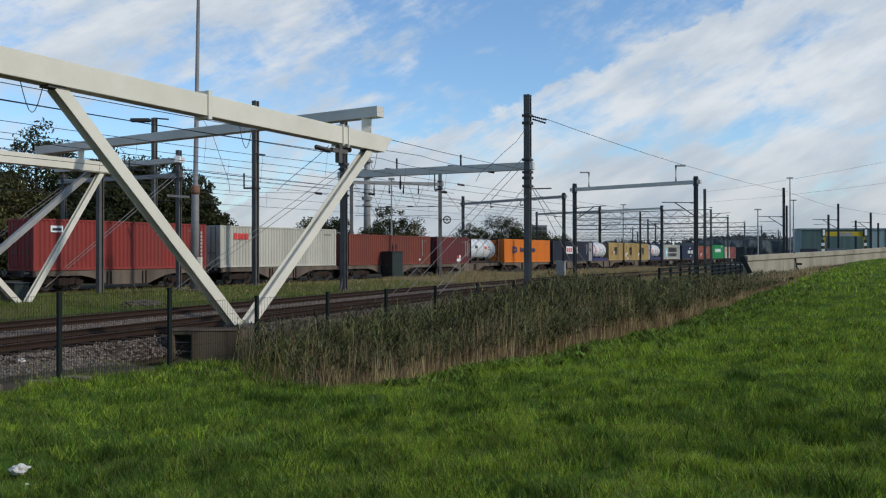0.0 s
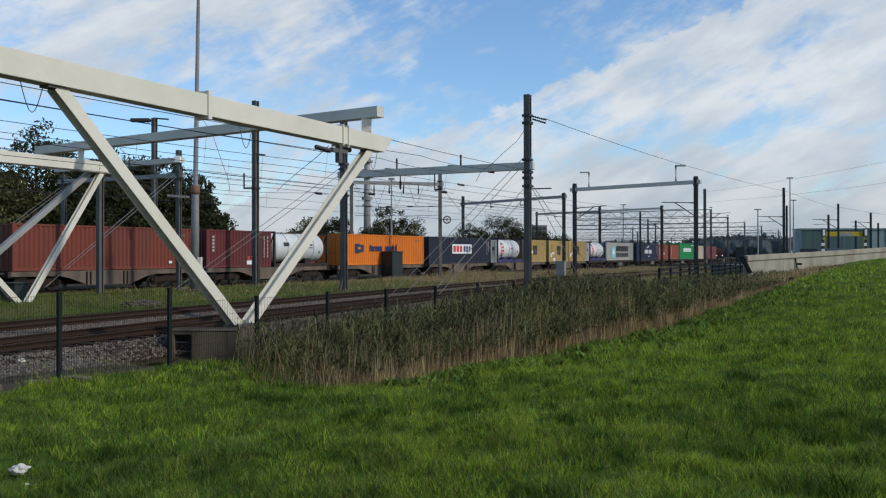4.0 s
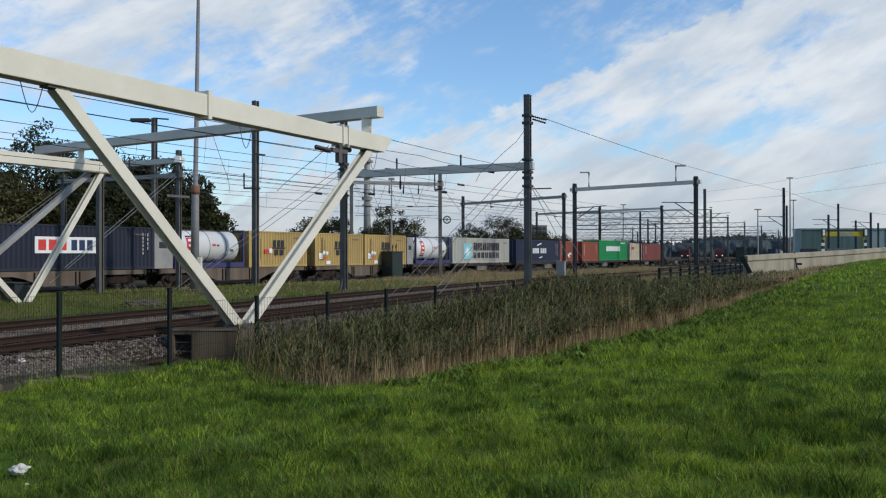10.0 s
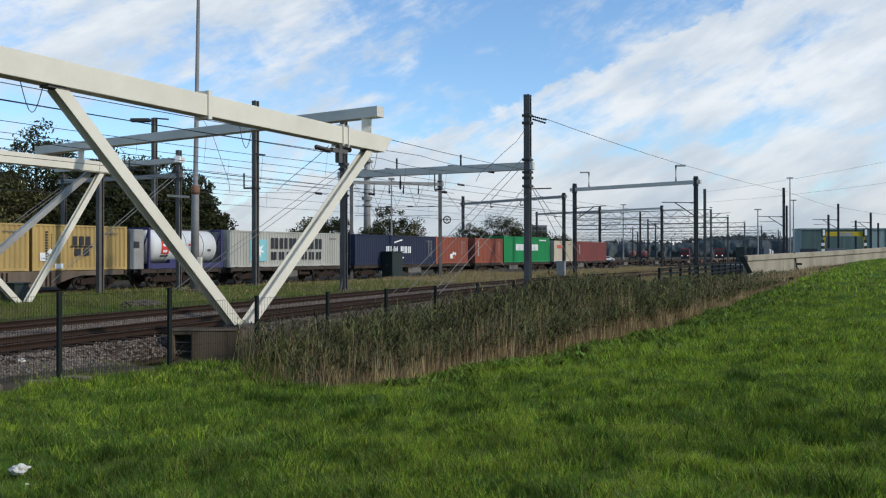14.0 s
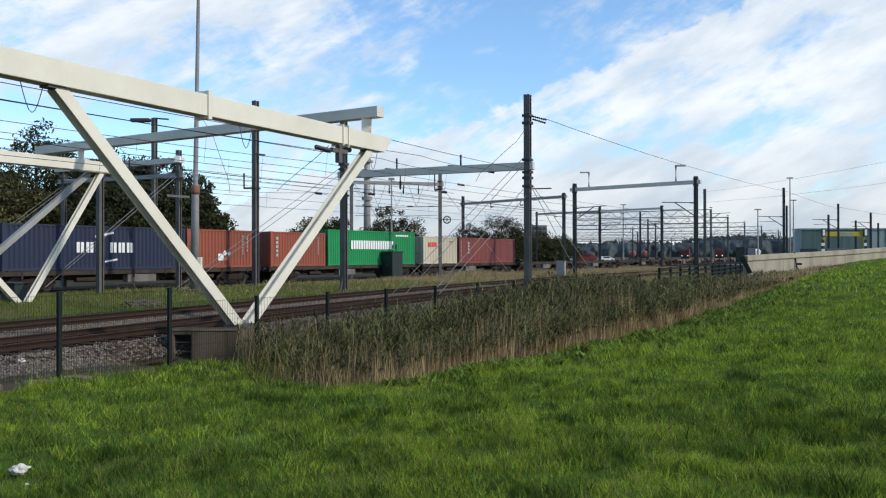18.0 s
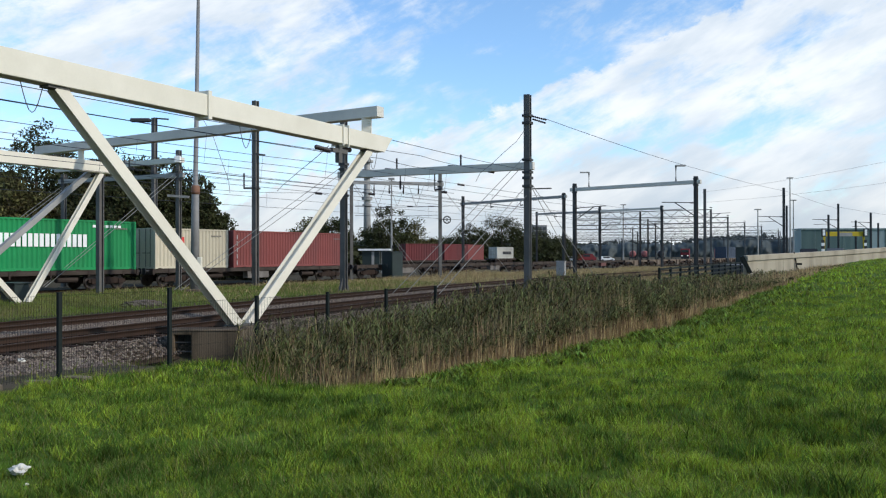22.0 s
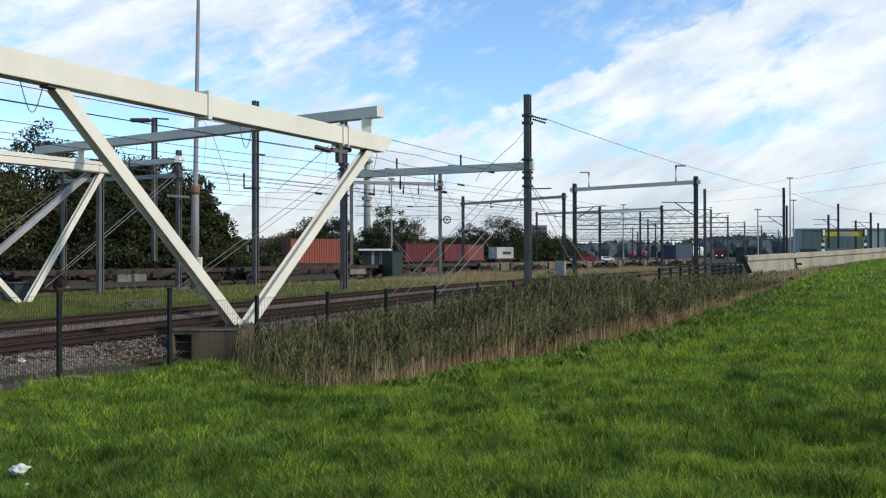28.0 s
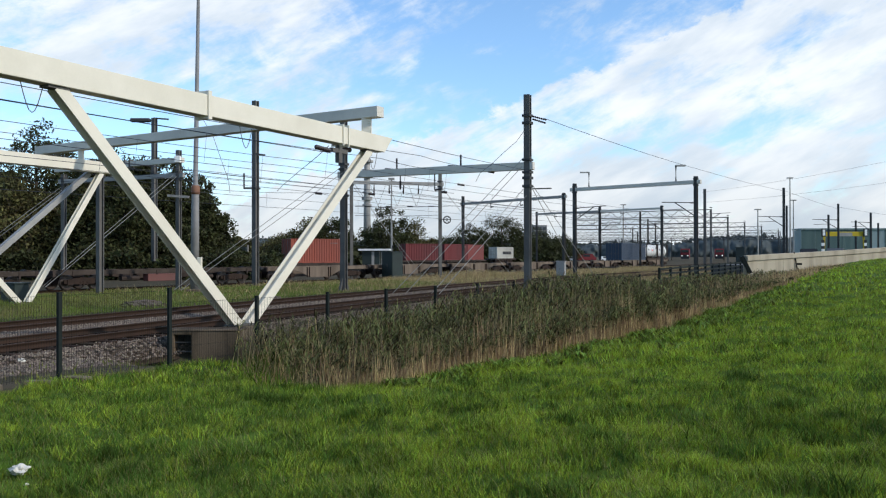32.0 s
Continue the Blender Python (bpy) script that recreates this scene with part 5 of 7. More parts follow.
    def m_rose(c, h, H):
        upright(c, -h + 1.7, 1.0, H - 0.35, 4, M["faded"], 0.28)
        upright(c, -h + 0.3, 0.2, H - 0.2, 5, M["faded"], 0.06)
    c40(169.4, rose, "faded rose-red ribbed shipping container", m_rose)

    # empty wagons behind
    s = 182.6
    for i in range(4):
        plate = (M["deck_plate"], M["deck_plate"], M["deck_plate"], paint("equipment_red", (0.17, 0.07, 0.06)))[i]
        w = make_flat_wagon(16.7 / 2 - 0.42, "empty grimy flat wagon with a grey deck", plate, bx=5.4 if i == 2 else 0.0)
        runs(w, s + 16.7 / 2, 5.8)
        s += 16.7
    n = 7
    for i in range(n):
        p = (338.6 - s) / n
        runs(make_pocket_wagon(p / 2 - 0.42, "empty beige fish-bellied container wagon"), s + p * (i + 0.5), p / 2 - 2.2)
    c40(325.6, steelblue, "slate blue ribbed container among empty wagons", None)
    runs(make_pocket_wagon(6.3, "beige fish-bellied container wagon, dusty"), 338.7 + 6.7, 4.2)
    load(make_tank("white tank container in a grey steel frame", M["flat"], m_tank1), 338.6, 6.058)
    load(make_tank("white tank container in a grey steel frame", M["flat"], m_tank1), 345.0, 6.058)


def motions():
    """Everything on the train rolls along its track, gathering a little speed."""
    times = [2.0 * i for i in range(17)]
    for ob, s, half, z in MOVERS:
        walk(ob, [(t, pose_on(s - travelled(t), half, z)) for t in times])
    # every wheel turns alike, so one set of keys serves them all
    turns = [k / 15 for k in range(481)]
    walk(WHEELS[0], [(t, pose(0, 0, 0, 0, -math.degrees(travelled(t) / 0.46) % 360, 0)) for t in turns])
    first = WHEELS[0].animation_data
    for w in WHEELS[1:]:
        w.rotation_mode = "QUATERNION"
        keys = w.animation_data_create()
        keys.action = first.action
        keys.action_slot = first.action_slot


# ---- trees ----
def crown_mesh(name, rng, size, mat, n_clumps=46, leaves=70, leaf=0.30, ragged=0.35):
    """Leaf clumps spread over an uneven crown; size: half widths and height."""
    sx, sy, sz = size
    v, f = [], []
    for _ in range(n_clumps):
        while True:
            p = rng.uniform(-1, 1, 3)
            r = np.linalg.norm(p)
            if 0.25 < r < 1:
                break
        p = p / r * (r ** 0.55)
        p[2] = p[2] * 0.5 + 0.5
        wide = 1.0 - 0.45 * max(0.0, p[2] - 0.45) / 0.55
        c = np.array((p[0] * sx * wide, p[1] * sy * wide, p[2] * sz)) * (1 + rng.normal(0, ragged * 0.25))
        cr = min(sx, sz) * rng.uniform(0.16, 0.34)
        q = rng.normal(0, 1, (leaves, 3))
        q = c + q / np.linalg.norm(q, axis=1)[:, None] * cr * (rng.random((leaves, 1)) ** 0.5) * (1, 1, 0.75)
        a = rng.normal(0, 1, (leaves, 3))
        a /= np.linalg.norm(a, axis=1)[:, None]
        b = np.cross(a, rng.normal(0, 1, (leaves, 3)))
        b /= np.linalg.norm(b, axis=1)[:, None] + 1e-6
        s = leaf * rng.uniform(0.5, 1.3, (leaves, 1))
        base = len(v)
        quad = np.stack([q - a * s, q - b * s * 0.55, q + a * s, q + b * s * 0.55], 1)
        v.extend(quad.reshape(-1, 3))
        f.extend((np.arange(leaves * 4).reshape(-1, 4) + base * 1).tolist())
    return soup(name, np.array(v), np.array(f), mat)


def make_tree(x, y, z, size, mat, label, seed, low=0.12, clumps=46, leaves=70, leaf=0.30, group="trees beyond the yard"):
    rng = np.random.default_rng(seed)
    t = thing("tree", label, "tree", group, pose(x, y, z, 0, 0, seed * 37 % 360))
    h = size[2]
    bm = bmesh.new()
    r = 0.03 * h
    tube(bm, ((0, 0, -0.3), (0.1, 0, h * 0.3), (0.0, 0.15, h * 0.6), (0.15, 0.1, h * 0.9)), (r, r * 0.75, r * 0.45, r * 0.12), 8)
    for k in range(7):
        a = k * 2.4 + seed
        z0 = h * (0.2 + 0.09 * k)
        tip = (math.cos(a) * size[0] * 0.75, math.sin(a) * size[1] * 0.75, z0 + h * 0.18)
        tube(bm, ((0.05, 0.05, z0), (tip[0] * 0.5, tip[1] * 0.5, z0 + h * 0.06), tip), (r * 0.35, r * 0.22, r * 0.06), 5)
    part("trunk", bm, M["bark"], t)
    c = part("crown", crown_mesh("crown", rng, (size[0], size[1], h * (1 - low)), M[mat], clumps, leaves, leaf), None, t)
    c.location.z = h * low
    return t


def trees():
    # tall trees behind the train
    for i, (x, y, w, h, mat, lab) in enumerate((
            (-45.5, 82, 5.4, 10.9, "tree_a", "tall dark green tree behind the yard"),
            (-43.4, 79, 4.6, 10.4, "tree_b", "tree turning yellow behind the yard"),
            (-49.5, 78, 4.6, 9.6, "tree_a", "tall dark green tree behind the yard"),
            (-38.6, 80, 5.2, 13.4, "tree_a", "tall dark green tree behind the yard"),
            (-35.0, 84, 5.0, 10.4, "tree_b", "tree turning yellow behind the yard"),
            (-30.0, 82, 5.4, 11.0, "tree_a", "tall dark green tree behind the yard"),
            (-26.0, 80, 4.6, 10.0, "tree_a", "tall dark green tree behind the yard"),
            (-22.8, 80, 2.9, 7.6, "tree_a", "dark green tree behind the yard"),
            (-38.0, 75, 5.0, 8.4, "tree_b", "low leafy tree behind the yard"),
            (-31.0, 76, 5.0, 7.4, "tree_a", "low leafy tree behind the yard"),
            (-45.5, 76, 5.0, 7.6, "tree_b", "low leafy tree behind the yard"),
            (-25.0, 77, 3.8, 5.8, "tree_a", "low leafy tree behind the yard"),
            (-35.4, 79, 4.6, 9.4, "tree_a", "tall dark green tree behind the yard"),
            (-28.2, 78, 4.2, 10.0, "tree_a", "tall dark green tree behind the yard"),
            (-31.8, 79, 4.0, 9.6, "tree_b", "tree turning yellow behind the yard"),
            (-23.6, 79, 2.8, 8.2, "tree_a", "dark green tree behind the yard"))):
        make_tree(x, y, 0, (w, w, h), mat, lab, i + 3, 0.03, 160, 118, 0.165)
    # middle distance
    for i, (x, y, w, h, mat) in enumerate((
            (-20.5, 132, 4.6, 7.2, "tree_b"), (-25.5, 138, 5.0, 5.0, "tree_b"), (-17.0, 130, 4.0, 7.8, "tree_a"), (-33.0, 136, 4.0, 4.6, "tree_b"),
            (-9.5, 150, 4.4, 9.6, "tree_a"), (-6.0, 156, 5.4, 7.6, "tree_b"), (-12.5, 156, 4.5, 7.0, "tree_a"), (-2.2, 152, 3.6, 4.4, "tree_b"),
            (6.2, 200, 5.0, 8.8, "tree_a"), (14.2, 204, 6.0, 11.4, "tree_a"), (18.5, 206, 6.0, 9.0, "tree_a"), (10.5, 212, 6.0, 7.4, "tree_a"),
            (24.5, 212, 6.2, 7.2, "tree_a"), (30.0, 214, 5.6, 6.4, "tree_a"), (21.0, 216, 6.0, 6.6, "tree_a"), (1.0, 206, 5.5, 6.0, "tree_a"))):
        make_tree(x, y, 0, (w, w, h), mat, "dark green tree in the middle distance" if mat == "tree_a" else "yellowing tree in the middle distance", i + 30, 0.03, 95, 100, 0.18)
    # undergrowth below the trees
    rng = np.random.default_rng(12)
    v, f = [], []
    for x0, x1, y0, y1, top, n, leaf in ((-62, -14, 70, 75, 3.0, 42000, 0.15), (-40, -9, 118, 128, 2.6, 8000, 0.32), (0, 29, 196, 204, 2.8, 7000, 0.34)):
        x = rng.uniform(x0, x1, n)
        y = rng.uniform(y0, y1, n)
        z = rng.random(n) ** 0.8 * top * (0.45 + 0.55 * (0.5 + 0.5 * np.sin(x * 1.1) * np.sin(x * 0.37 + y * 0.5)))
        p = np.stack([x, y, z], -1)
        a, b = rng.normal(0, leaf * 0.6, (n, 3)), rng.normal(0, leaf * 0.6, (n, 3))
        v.append(np.stack([p - a, p - b, p + a, p + b], 1).reshape(-1, 3))
    v = np.concatenate(v)
    tagged(new("undergrowth", soup("undergrowth", v, np.arange(len(v)).reshape(-1, 4), M["tree_a"])), "dark leafy undergrowth below the trees", "shrubs", kind="stuff")
    # far woods along the horizon: one uneven bank of round crowns with loose twigs on its top
    rng = np.random.default_rng(9)
    az = np.linspace(-0.64, 0.64, 900)
    rows = 12
    v = []
    for k in range(rows):
        f = k / (rows - 1)
        for q in az:
            n = noise.noise(Vector((q * 95, f * 2.2, 3.0))) + 0.6 * noise.noise(Vector((q * 240, f * 4.0, 8.0)))
            top = 12.6 + 1.6 * math.sin(q * 23) + 1.2 * math.sin(q * 61 + 1) + (1.6 if q > 0.33 else 0.0) + 2.2 * noise.noise(Vector((q * 95, 0, 3.0))) + 1.1 * noise.noise(Vector((q * 330, 0, 5.0)))
            r = 690 - 9 * n + 30 * f * f
            v.append((r * math.sin(q), r * math.cos(q), top * math.sin(f * math.pi / 2) - 0.4))
    m = len(az)
    i, j = np.meshgrid(np.arange(rows - 1), np.arange(m - 1), indexing="ij")
    p = (i * m + j).ravel()
    # the bank and its twigs carry the haze in their leaf colour
    woods = soup("far_woods", np.array(v), np.stack([p, p + 1, p + m + 1, p + m], -1), M["hazed_wood"], True)
    tagged(new("far_woods", woods), "dark wooded skyline far beyond the yard, greyed for haze", "woods", kind="stuff")
    crest = np.array(v[-m:])
    c = crest[rng.integers(0, m, 5000)] + rng.normal(0, 1, (5000, 3)) * (1.2, 6, 0.8)
    a, b = rng.normal(0, 0.8, (5000, 3)), rng.normal(0, 0.8, (5000, 3))
    w = np.stack([c - a, c - b, c + a, c + b], 1).reshape(-1, 3)
    tagged(new("far_twigs", soup("far_twigs", w, np.arange(len(w)).reshape(-1, 4), M["hazed_wood"])), "loose crowns on the wooded skyline, greyed for haze", "woods", kind="stuff")


# ---- grass, reeds and stones ----
def blades(name, xy, z, height, width, mat, rng, lean=0.35, bend=0.5, label="", category="grass", simple=False):
    """Bent blades, each five points and three faces; simple ones are one face."""
    n = len(xy)
    a = rng.uniform(0, math.tau, n)
    side = np.stack([np.cos(a), np.sin(a), np.zeros(n)], -1) * width[:, None] / 2
    b = rng.uniform(0, math.tau, n)
    out = np.stack([np.cos(b), np.sin(b), np.zeros(n)], -1) * (height * lean * rng.uniform(0.2, 1.6, n))[:, None]
    base = np.stack([xy[:, 0], xy[:, 1], z], -1)
    up = np.zeros((n, 3))
    up[:, 2] = height
    mid = base + up * 0.55 + out * (0.55 - bend * 0.25)
    tip = base + up + out
    v = np.stack([base - side, base + side, mid + side * 0.75, mid - side * 0.75, tip], 1).reshape(-1, 3)
    i = np.arange(n)[:, None] * 5
    f = np.concatenate([i + (0, 1, 2), i + (0, 2, 3), i + (3, 2, 4)], 0)
    if simple:
        v = np.stack([base - side, base + side, tip], 1).reshape(-1, 3)
        f = np.arange(n * 3).reshape(-1, 3)
    ob = new(name, soup(name, v, f, mat))
    return tagged(ob, label, category, kind="stuff")


def to_xy(a, d):
    return np.stack([a * AL.x + d * AC.x, a * AL.y + d * AC.y], -1)


def spread(rng, n, r0, r1, az0=-0.60, az1=0.60, power=1.0):
    """Points in a fan before the camera, from r0 to r1 metres."""
    az = rng.uniform(az0, az1, n)
    r = r0 + (r1 - r0) * rng.random(n) ** power
    return np.stack([r * np.sin(az), r * np.cos(az)], -1)


def reed_edge(a):
    """Where the reeds begin, across the railway, at a metres along it."""
    return np.interp(a, [11.4, 12.4, 13, 14.6, 16.4, 18.7, 21.8, 27, 34, 60], [9.8, 9.2, 8.9, 8.55, 8.2, 7.8, 7.55, 7.45, 7.25, 7.2]) + 0.14 * np.sin(a * 0.9) + 0.10 * np.sin(a * 2.7)


def on_lawn(xy):
    a, d = xy @ np.array(AL), xy @ np.array(AC)
    edge = np.where(a < 12.2 + (d - 9) * 0.4, 13.6, reed_edge(a) + 0.25)
    side = (xy[:, 0] < -0.205 * xy[:, 1]) & (d < 13.9 + 0.3 * np.sin(a * 2.1))
    return (d < edge) | side


def patches(xy, scale, seed):
    """A slow random field, 0 to 1: smoothed noise at two sizes."""
    total = 0.0
    for size, weight in ((1.6 * scale, 0.65), (0.7 * scale, 0.35)):
        p = np.asarray(xy) / size + 61.3 * seed
        i = np.floor(p)
        f = smooth01(p - i)

        def corner(a, b):
            q = np.sin((i[:, 0] + a) * 127.1 + (i[:, 1] + b) * 311.7 + seed * 17.3) * 43758.5453
            return q - np.floor(q)
        low = corner(0, 0) * (1 - f[:, 0]) + corner(1, 0) * f[:, 0]
        high = corner(0, 1) * (1 - f[:, 0]) + corner(1, 1) * f[:, 0]
        total = total + weight * (low * (1 - f[:, 1]) + high * f[:, 1])
    return np.clip((total - 0.5) * 1.25 + 0.5, 0, 1)


def meadow():
    rng = np.random.default_rng(21)
    for n, r0, r1, h0, w0, tuft in ((215000, 4.6, 9.5, 0.056, 0.0060, 0.07), (190000, 9.0, 17.0, 0.064, 0.0088, 0.11), (250000, 16.0, 38.0, 0.075, 0.017, 0.25), (170000, 36.0, 110.0, 0.095, 0.050, 0.7)):
        # two thirds of the blades gather in tufts
        centres = spread(rng, n // 22, r0, r1)
        which = rng.integers(0, len(centres), n * 2 // 3)
        xy = np.concatenate([centres[which] + rng.normal(0, tuft * 0.5, (len(which), 2)), spread(rng, n - len(which), r0, r1)])
        tuft_size, tuft_hue = rng.uniform(0.45, 1.5, len(centres)), rng.random(len(centres))
        size = np.concatenate([tuft_size[which], rng.uniform(0.4, 1.0, n - len(which))])
        hue = np.concatenate([tuft_hue[which], rng.random(n - len(which))])
        ok = on_lawn(xy)
        xy, size, hue = xy[ok], size[ok], hue[ok]
        hp = patches(xy, 0.30, 1.0) * 1.1 + 0.2 + patches(xy, 1.5, 4.0) * 0.4
        h = h0 * (0.5 + hp) * size * rng.uniform(0.7, 1.35, len(xy))
        z = ground_z(xy[:, 0], xy[:, 1]) - 0.01
        w = w0 * rng.uniform(0.6, 1.3, len(xy))
        dry = rng.random(len(xy)) < 0.05 + 0.06 * patches(xy, 3.0, 2.0)
        # deeper green towards the fence and the culvert, and close to the camera
        reach = np.hypot(xy[:, 0], xy[:, 1])
        # small dark clumps put the shade between tufts into the blade colour
        deep_or_shade = hue < np.clip((-xy[:, 0] / xy[:, 1] + 0.02) / 0.34, 0, 1) * 0.42 + 0.3 * patches(xy, 1.2, 9.0) * (reach < 14) + 0.22 * np.clip((10 - reach) / 4, 0, 1) + 0.34 * smooth01((patches(xy, 0.30, 14.0) - 0.50) / 0.2)
        for g, mt, lab in ((~dry & ~deep_or_shade, "grass", "short green meadow grass on the slope"), (~dry & deep_or_shade, "grass_deep_shade", "deep green grass near the fence and dark clumps painted as tuft shade")):
            blades("meadow_grass", xy[g], z[g], h[g], w[g] * (1.3 if r0 > 8 else 1.0), M[mt], rng, 0.75, 0.7, lab, simple=r0 > 8)
        blades("dry_grass", xy[dry], z[dry], h[dry] * 1.25, w[dry] * 0.8, M["grass_dry"], rng, 0.8, 0.6, "pale dry blades among the meadow grass", simple=r0 > 8)

    # taller tussocks here and there
    pts = []
    for x, y in ((-3.9, 9.7), (3.75, 9.2), (-1.2, 11.5), (1.6, 8.2), (4.6, 13.0), (-2.6, 13.2), (6.8, 17.0), (0.4, 14.6)):
        pts.append(np.array((x, y)) + rng.normal(0, 0.10, (420, 2)))
    for c in spread(rng, 150, 5.0, 24.0, power=0.8):
        pts.append(c + rng.normal(0, 1, (150, 2)) * (0.16 + 0.006 * c[1], 0.09 + 0.006 * c[1]) * rng.uniform(0.5, 1.3))
    xy = np.concatenate(pts)
    xy = xy[on_lawn(xy)]
    blades("grass_tussocks", xy, ground_z(xy[:, 0], xy[:, 1]) - 0.01, rng.uniform(0.07, 0.20, len(xy)), np.full(len(xy), 0.011), M["tussock"], rng, 0.6, 0.6, "taller dark tussocks in the meadow")


def reeds():
    rng = np.random.default_rng(4)
    # a belt along the ditch; the tips of the stand follow one level line
    a = np.concatenate([rng.uniform(10.8, 28, 9400), rng.uniform(26, 50, 8200), rng.uniform(46, 74, 3600)])
    d = rng.uniform(7.2, 13.0, len(a))
    edge = reed_edge(a)
    thick = np.interp(a, [11, 13, 16, 19], [0.55, 0.65, 0.8, 1.0])
    keep = (d > edge) & (rng.random(len(a)) < thick * (0.12 + 0.88 * patches(to_xy(a, d), 0.6, 8.0)))
    keep &= rng.random(len(a)) < np.clip((a - 11.3 - (d - 9) * 0.35) / 1.5, 0, 1)
    a, d = a[keep], d[keep]
    n = len(a)
    xy = to_xy(a, d)
    z = ground_z(xy[:, 0], xy[:, 1])
    tips = np.interp(a, [11, 14, 17, 19, 21.5, 27, 33, 40, 52, 60, 74], [0.60, 0.72, 0.72, 0.86, 1.16, 1.28, 1.22, 1.08, 0.88, 0.82, 0.90])
    front = 0.62 + 0.38 * smooth01((d - edge[keep]) / 2.4)
    h = np.maximum(tips - z, 0.3) * front * (0.55 + 0.45 * rng.random(n) ** 0.8) * (0.66 + 0.44 * patches(xy, 0.75, 3.0))
    w = 0.0065 + 0.00017 * a
    sway = np.stack([np.full(n, 0.10), np.full(n, 0.02)], -1) * (h * rng.normal(0.7, np.interp(a, [11, 16, 20], [2.6, 2.0, 1.1]), n))[:, None]
    top = np.stack([xy[:, 0] + sway[:, 0], xy[:, 1] + sway[:, 1], z + h], -1)
    foot = np.stack([xy[:, 0], xy[:, 1], z - 0.03], -1)
    turn = rng.uniform(0, math.tau, n)
    side = np.stack([np.cos(turn), np.sin(turn), np.zeros(n)], -1) * w[:, None]
    i = np.arange(n)[:, None] * 4
    me = soup("reed_stems", np.stack([foot - side, foot + side, top + side * 0.3, top - side * 0.3], 1).reshape(-1, 3), i + (0, 1, 2, 3), M["reed_stem"])
    tagged(new("reed_stems", me), "dry straw-coloured reed stems in the ditch", "reeds", kind="stuff")
    # narrow leaves spring from the upper stem and stream with the wind
    v, f = [], []
    per = 12
    bare = rng.uniform(0.15, 0.5, n) + 0.42 * (1 - smooth01((d - edge[keep]) / 2.2))
    count = 0
    for k in range(per):
        fr = bare + (1 - bare) * (k + rng.random(n)) / per
        b = np.where(rng.random(n) < 0.6, rng.normal(0.1, 0.75, n), rng.uniform(0, math.tau, n))
        out = np.stack([np.cos(b), np.sin(b), np.zeros(n)], -1)
        side = np.stack([-np.sin(b), np.cos(b), rng.uniform(-0.5, 0.5, n)], -1) * (w * rng.uniform(0.8, 1.6, n))[:, None]
        base = foot + (top - foot) * fr[:, None]
        ln = (0.16 + 0.40 * rng.random(n) ** 1.5) * np.interp(a, [18, 45], [1.0, 0.7]) * np.clip(h / 1.3, 0.4, 1.15) * (1.15 - 0.45 * fr)
        mid = base + out * (ln * 0.45)[:, None] + np.stack([0 * ln, 0 * ln, ln * rng.uniform(0.25, 0.75, n)], -1)
        tip = base + out * ln[:, None] + np.stack([0 * ln, 0 * ln, ln * rng.uniform(-0.35, 0.95, n)], -1)
        i = count + np.arange(n)[:, None] * 5
        count += n * 5
        v.append(np.stack([base - side * 0.5, base + side * 0.5, mid + side, mid - side, tip], 1).reshape(-1, 3))
        f.append(np.concatenate([i + (0, 1, 2), i + (0, 2, 3), i + (3, 2, 4)], 0))
    tagged(new("reed_leaves", soup("reed_leaves", np.concatenate(v), np.concatenate(f), M["reed"])), "dark grey-green reed leaves along the ditch", "reeds", kind="stuff")
    # drooping feathery heads on some tips
    pick = (rng.random(n) < 0.22) & (d > 9.0)
    blades("reed_plumes", top[pick][:, :2], top[pick][:, 2] - 0.05, rng.uniform(0.10, 0.22, pick.sum()), 0.018 + 0.0007 * a[pick], M["reed_plume"], rng, 0.7, 0.7, "brown feathery reed heads", "reeds")
    # dead straw at the front of the belt, upright and broken
    b = np.concatenate([rng.uniform(11.5, 30, 12000), rng.uniform(28, 76, 12000)])
    off = np.abs(rng.normal(0, 0.8, len(b)))
    e = reed_edge(b) - 0.1 + off
    q = to_xy(b, e)
    ok = (rng.random(len(q)) < np.clip((b - 11.2 - (e - 9) * 0.4) / 1.0, 0, 1)) & (rng.random(len(q)) < (0.02 + 1.1 * patches(q, 0.4, 6.0)) * np.interp(b, [11, 15, 17.5], [0.6, 0.7, 1.0]))
    b, q, off = b[ok], q[ok], off[ok]
    lean = rng.random(len(b)) < 0.72
    hh = rng.uniform(0.35, 1.35, len(b)) * (0.45 + 0.7 * patches(q, 0.5, 11.0)) * np.interp(b, [11, 14, 20, 34, 50, 76], [0.8, 1.2, 1.25, 1.05, 0.65, 0.28]) * (0.6 + 0.5 * np.clip(off, 0, 1))
    for g, ln in ((lean, 0.10), (~lean, 0.75)):
        blades("reed_straw", q[g], ground_z(q[g][:, 0], q[g][:, 1]) - 0.02, hh[g] * (1.0 if ln < 0.5 else 0.7), 0.0060 + 0.00028 * b[g], M["reed_stem"], rng, ln, 0.4, "dead reed straw standing at the ditch edge", "reeds")
    # a tangle of dead stalks between the culvert and the reeds
    q = np.stack([rng.normal(-4.75, 0.42, 900), rng.normal(21.6, 1.1, 900)], -1)
    q = q[(q[:, 0] > -0.235 * q[:, 1]) & (q[:, 1] < 23.4)]
    blades("dead_stalks", q, ground_z(q[:, 0], q[:, 1]) - 0.02, rng.uniform(0.3, 1.05, len(q)), rng.uniform(0.008, 0.016, len(q)), M["reed_plume"], rng, 0.45, 0.4, "brown dead stalks beside the concrete footing", "weeds")
    q = np.stack([rng.normal(-3.55, 0.55, 1500), rng.normal(18.5, 1.3, 1500)], -1)
    q = q[q[:, 0] > -0.235 * q[:, 1]]
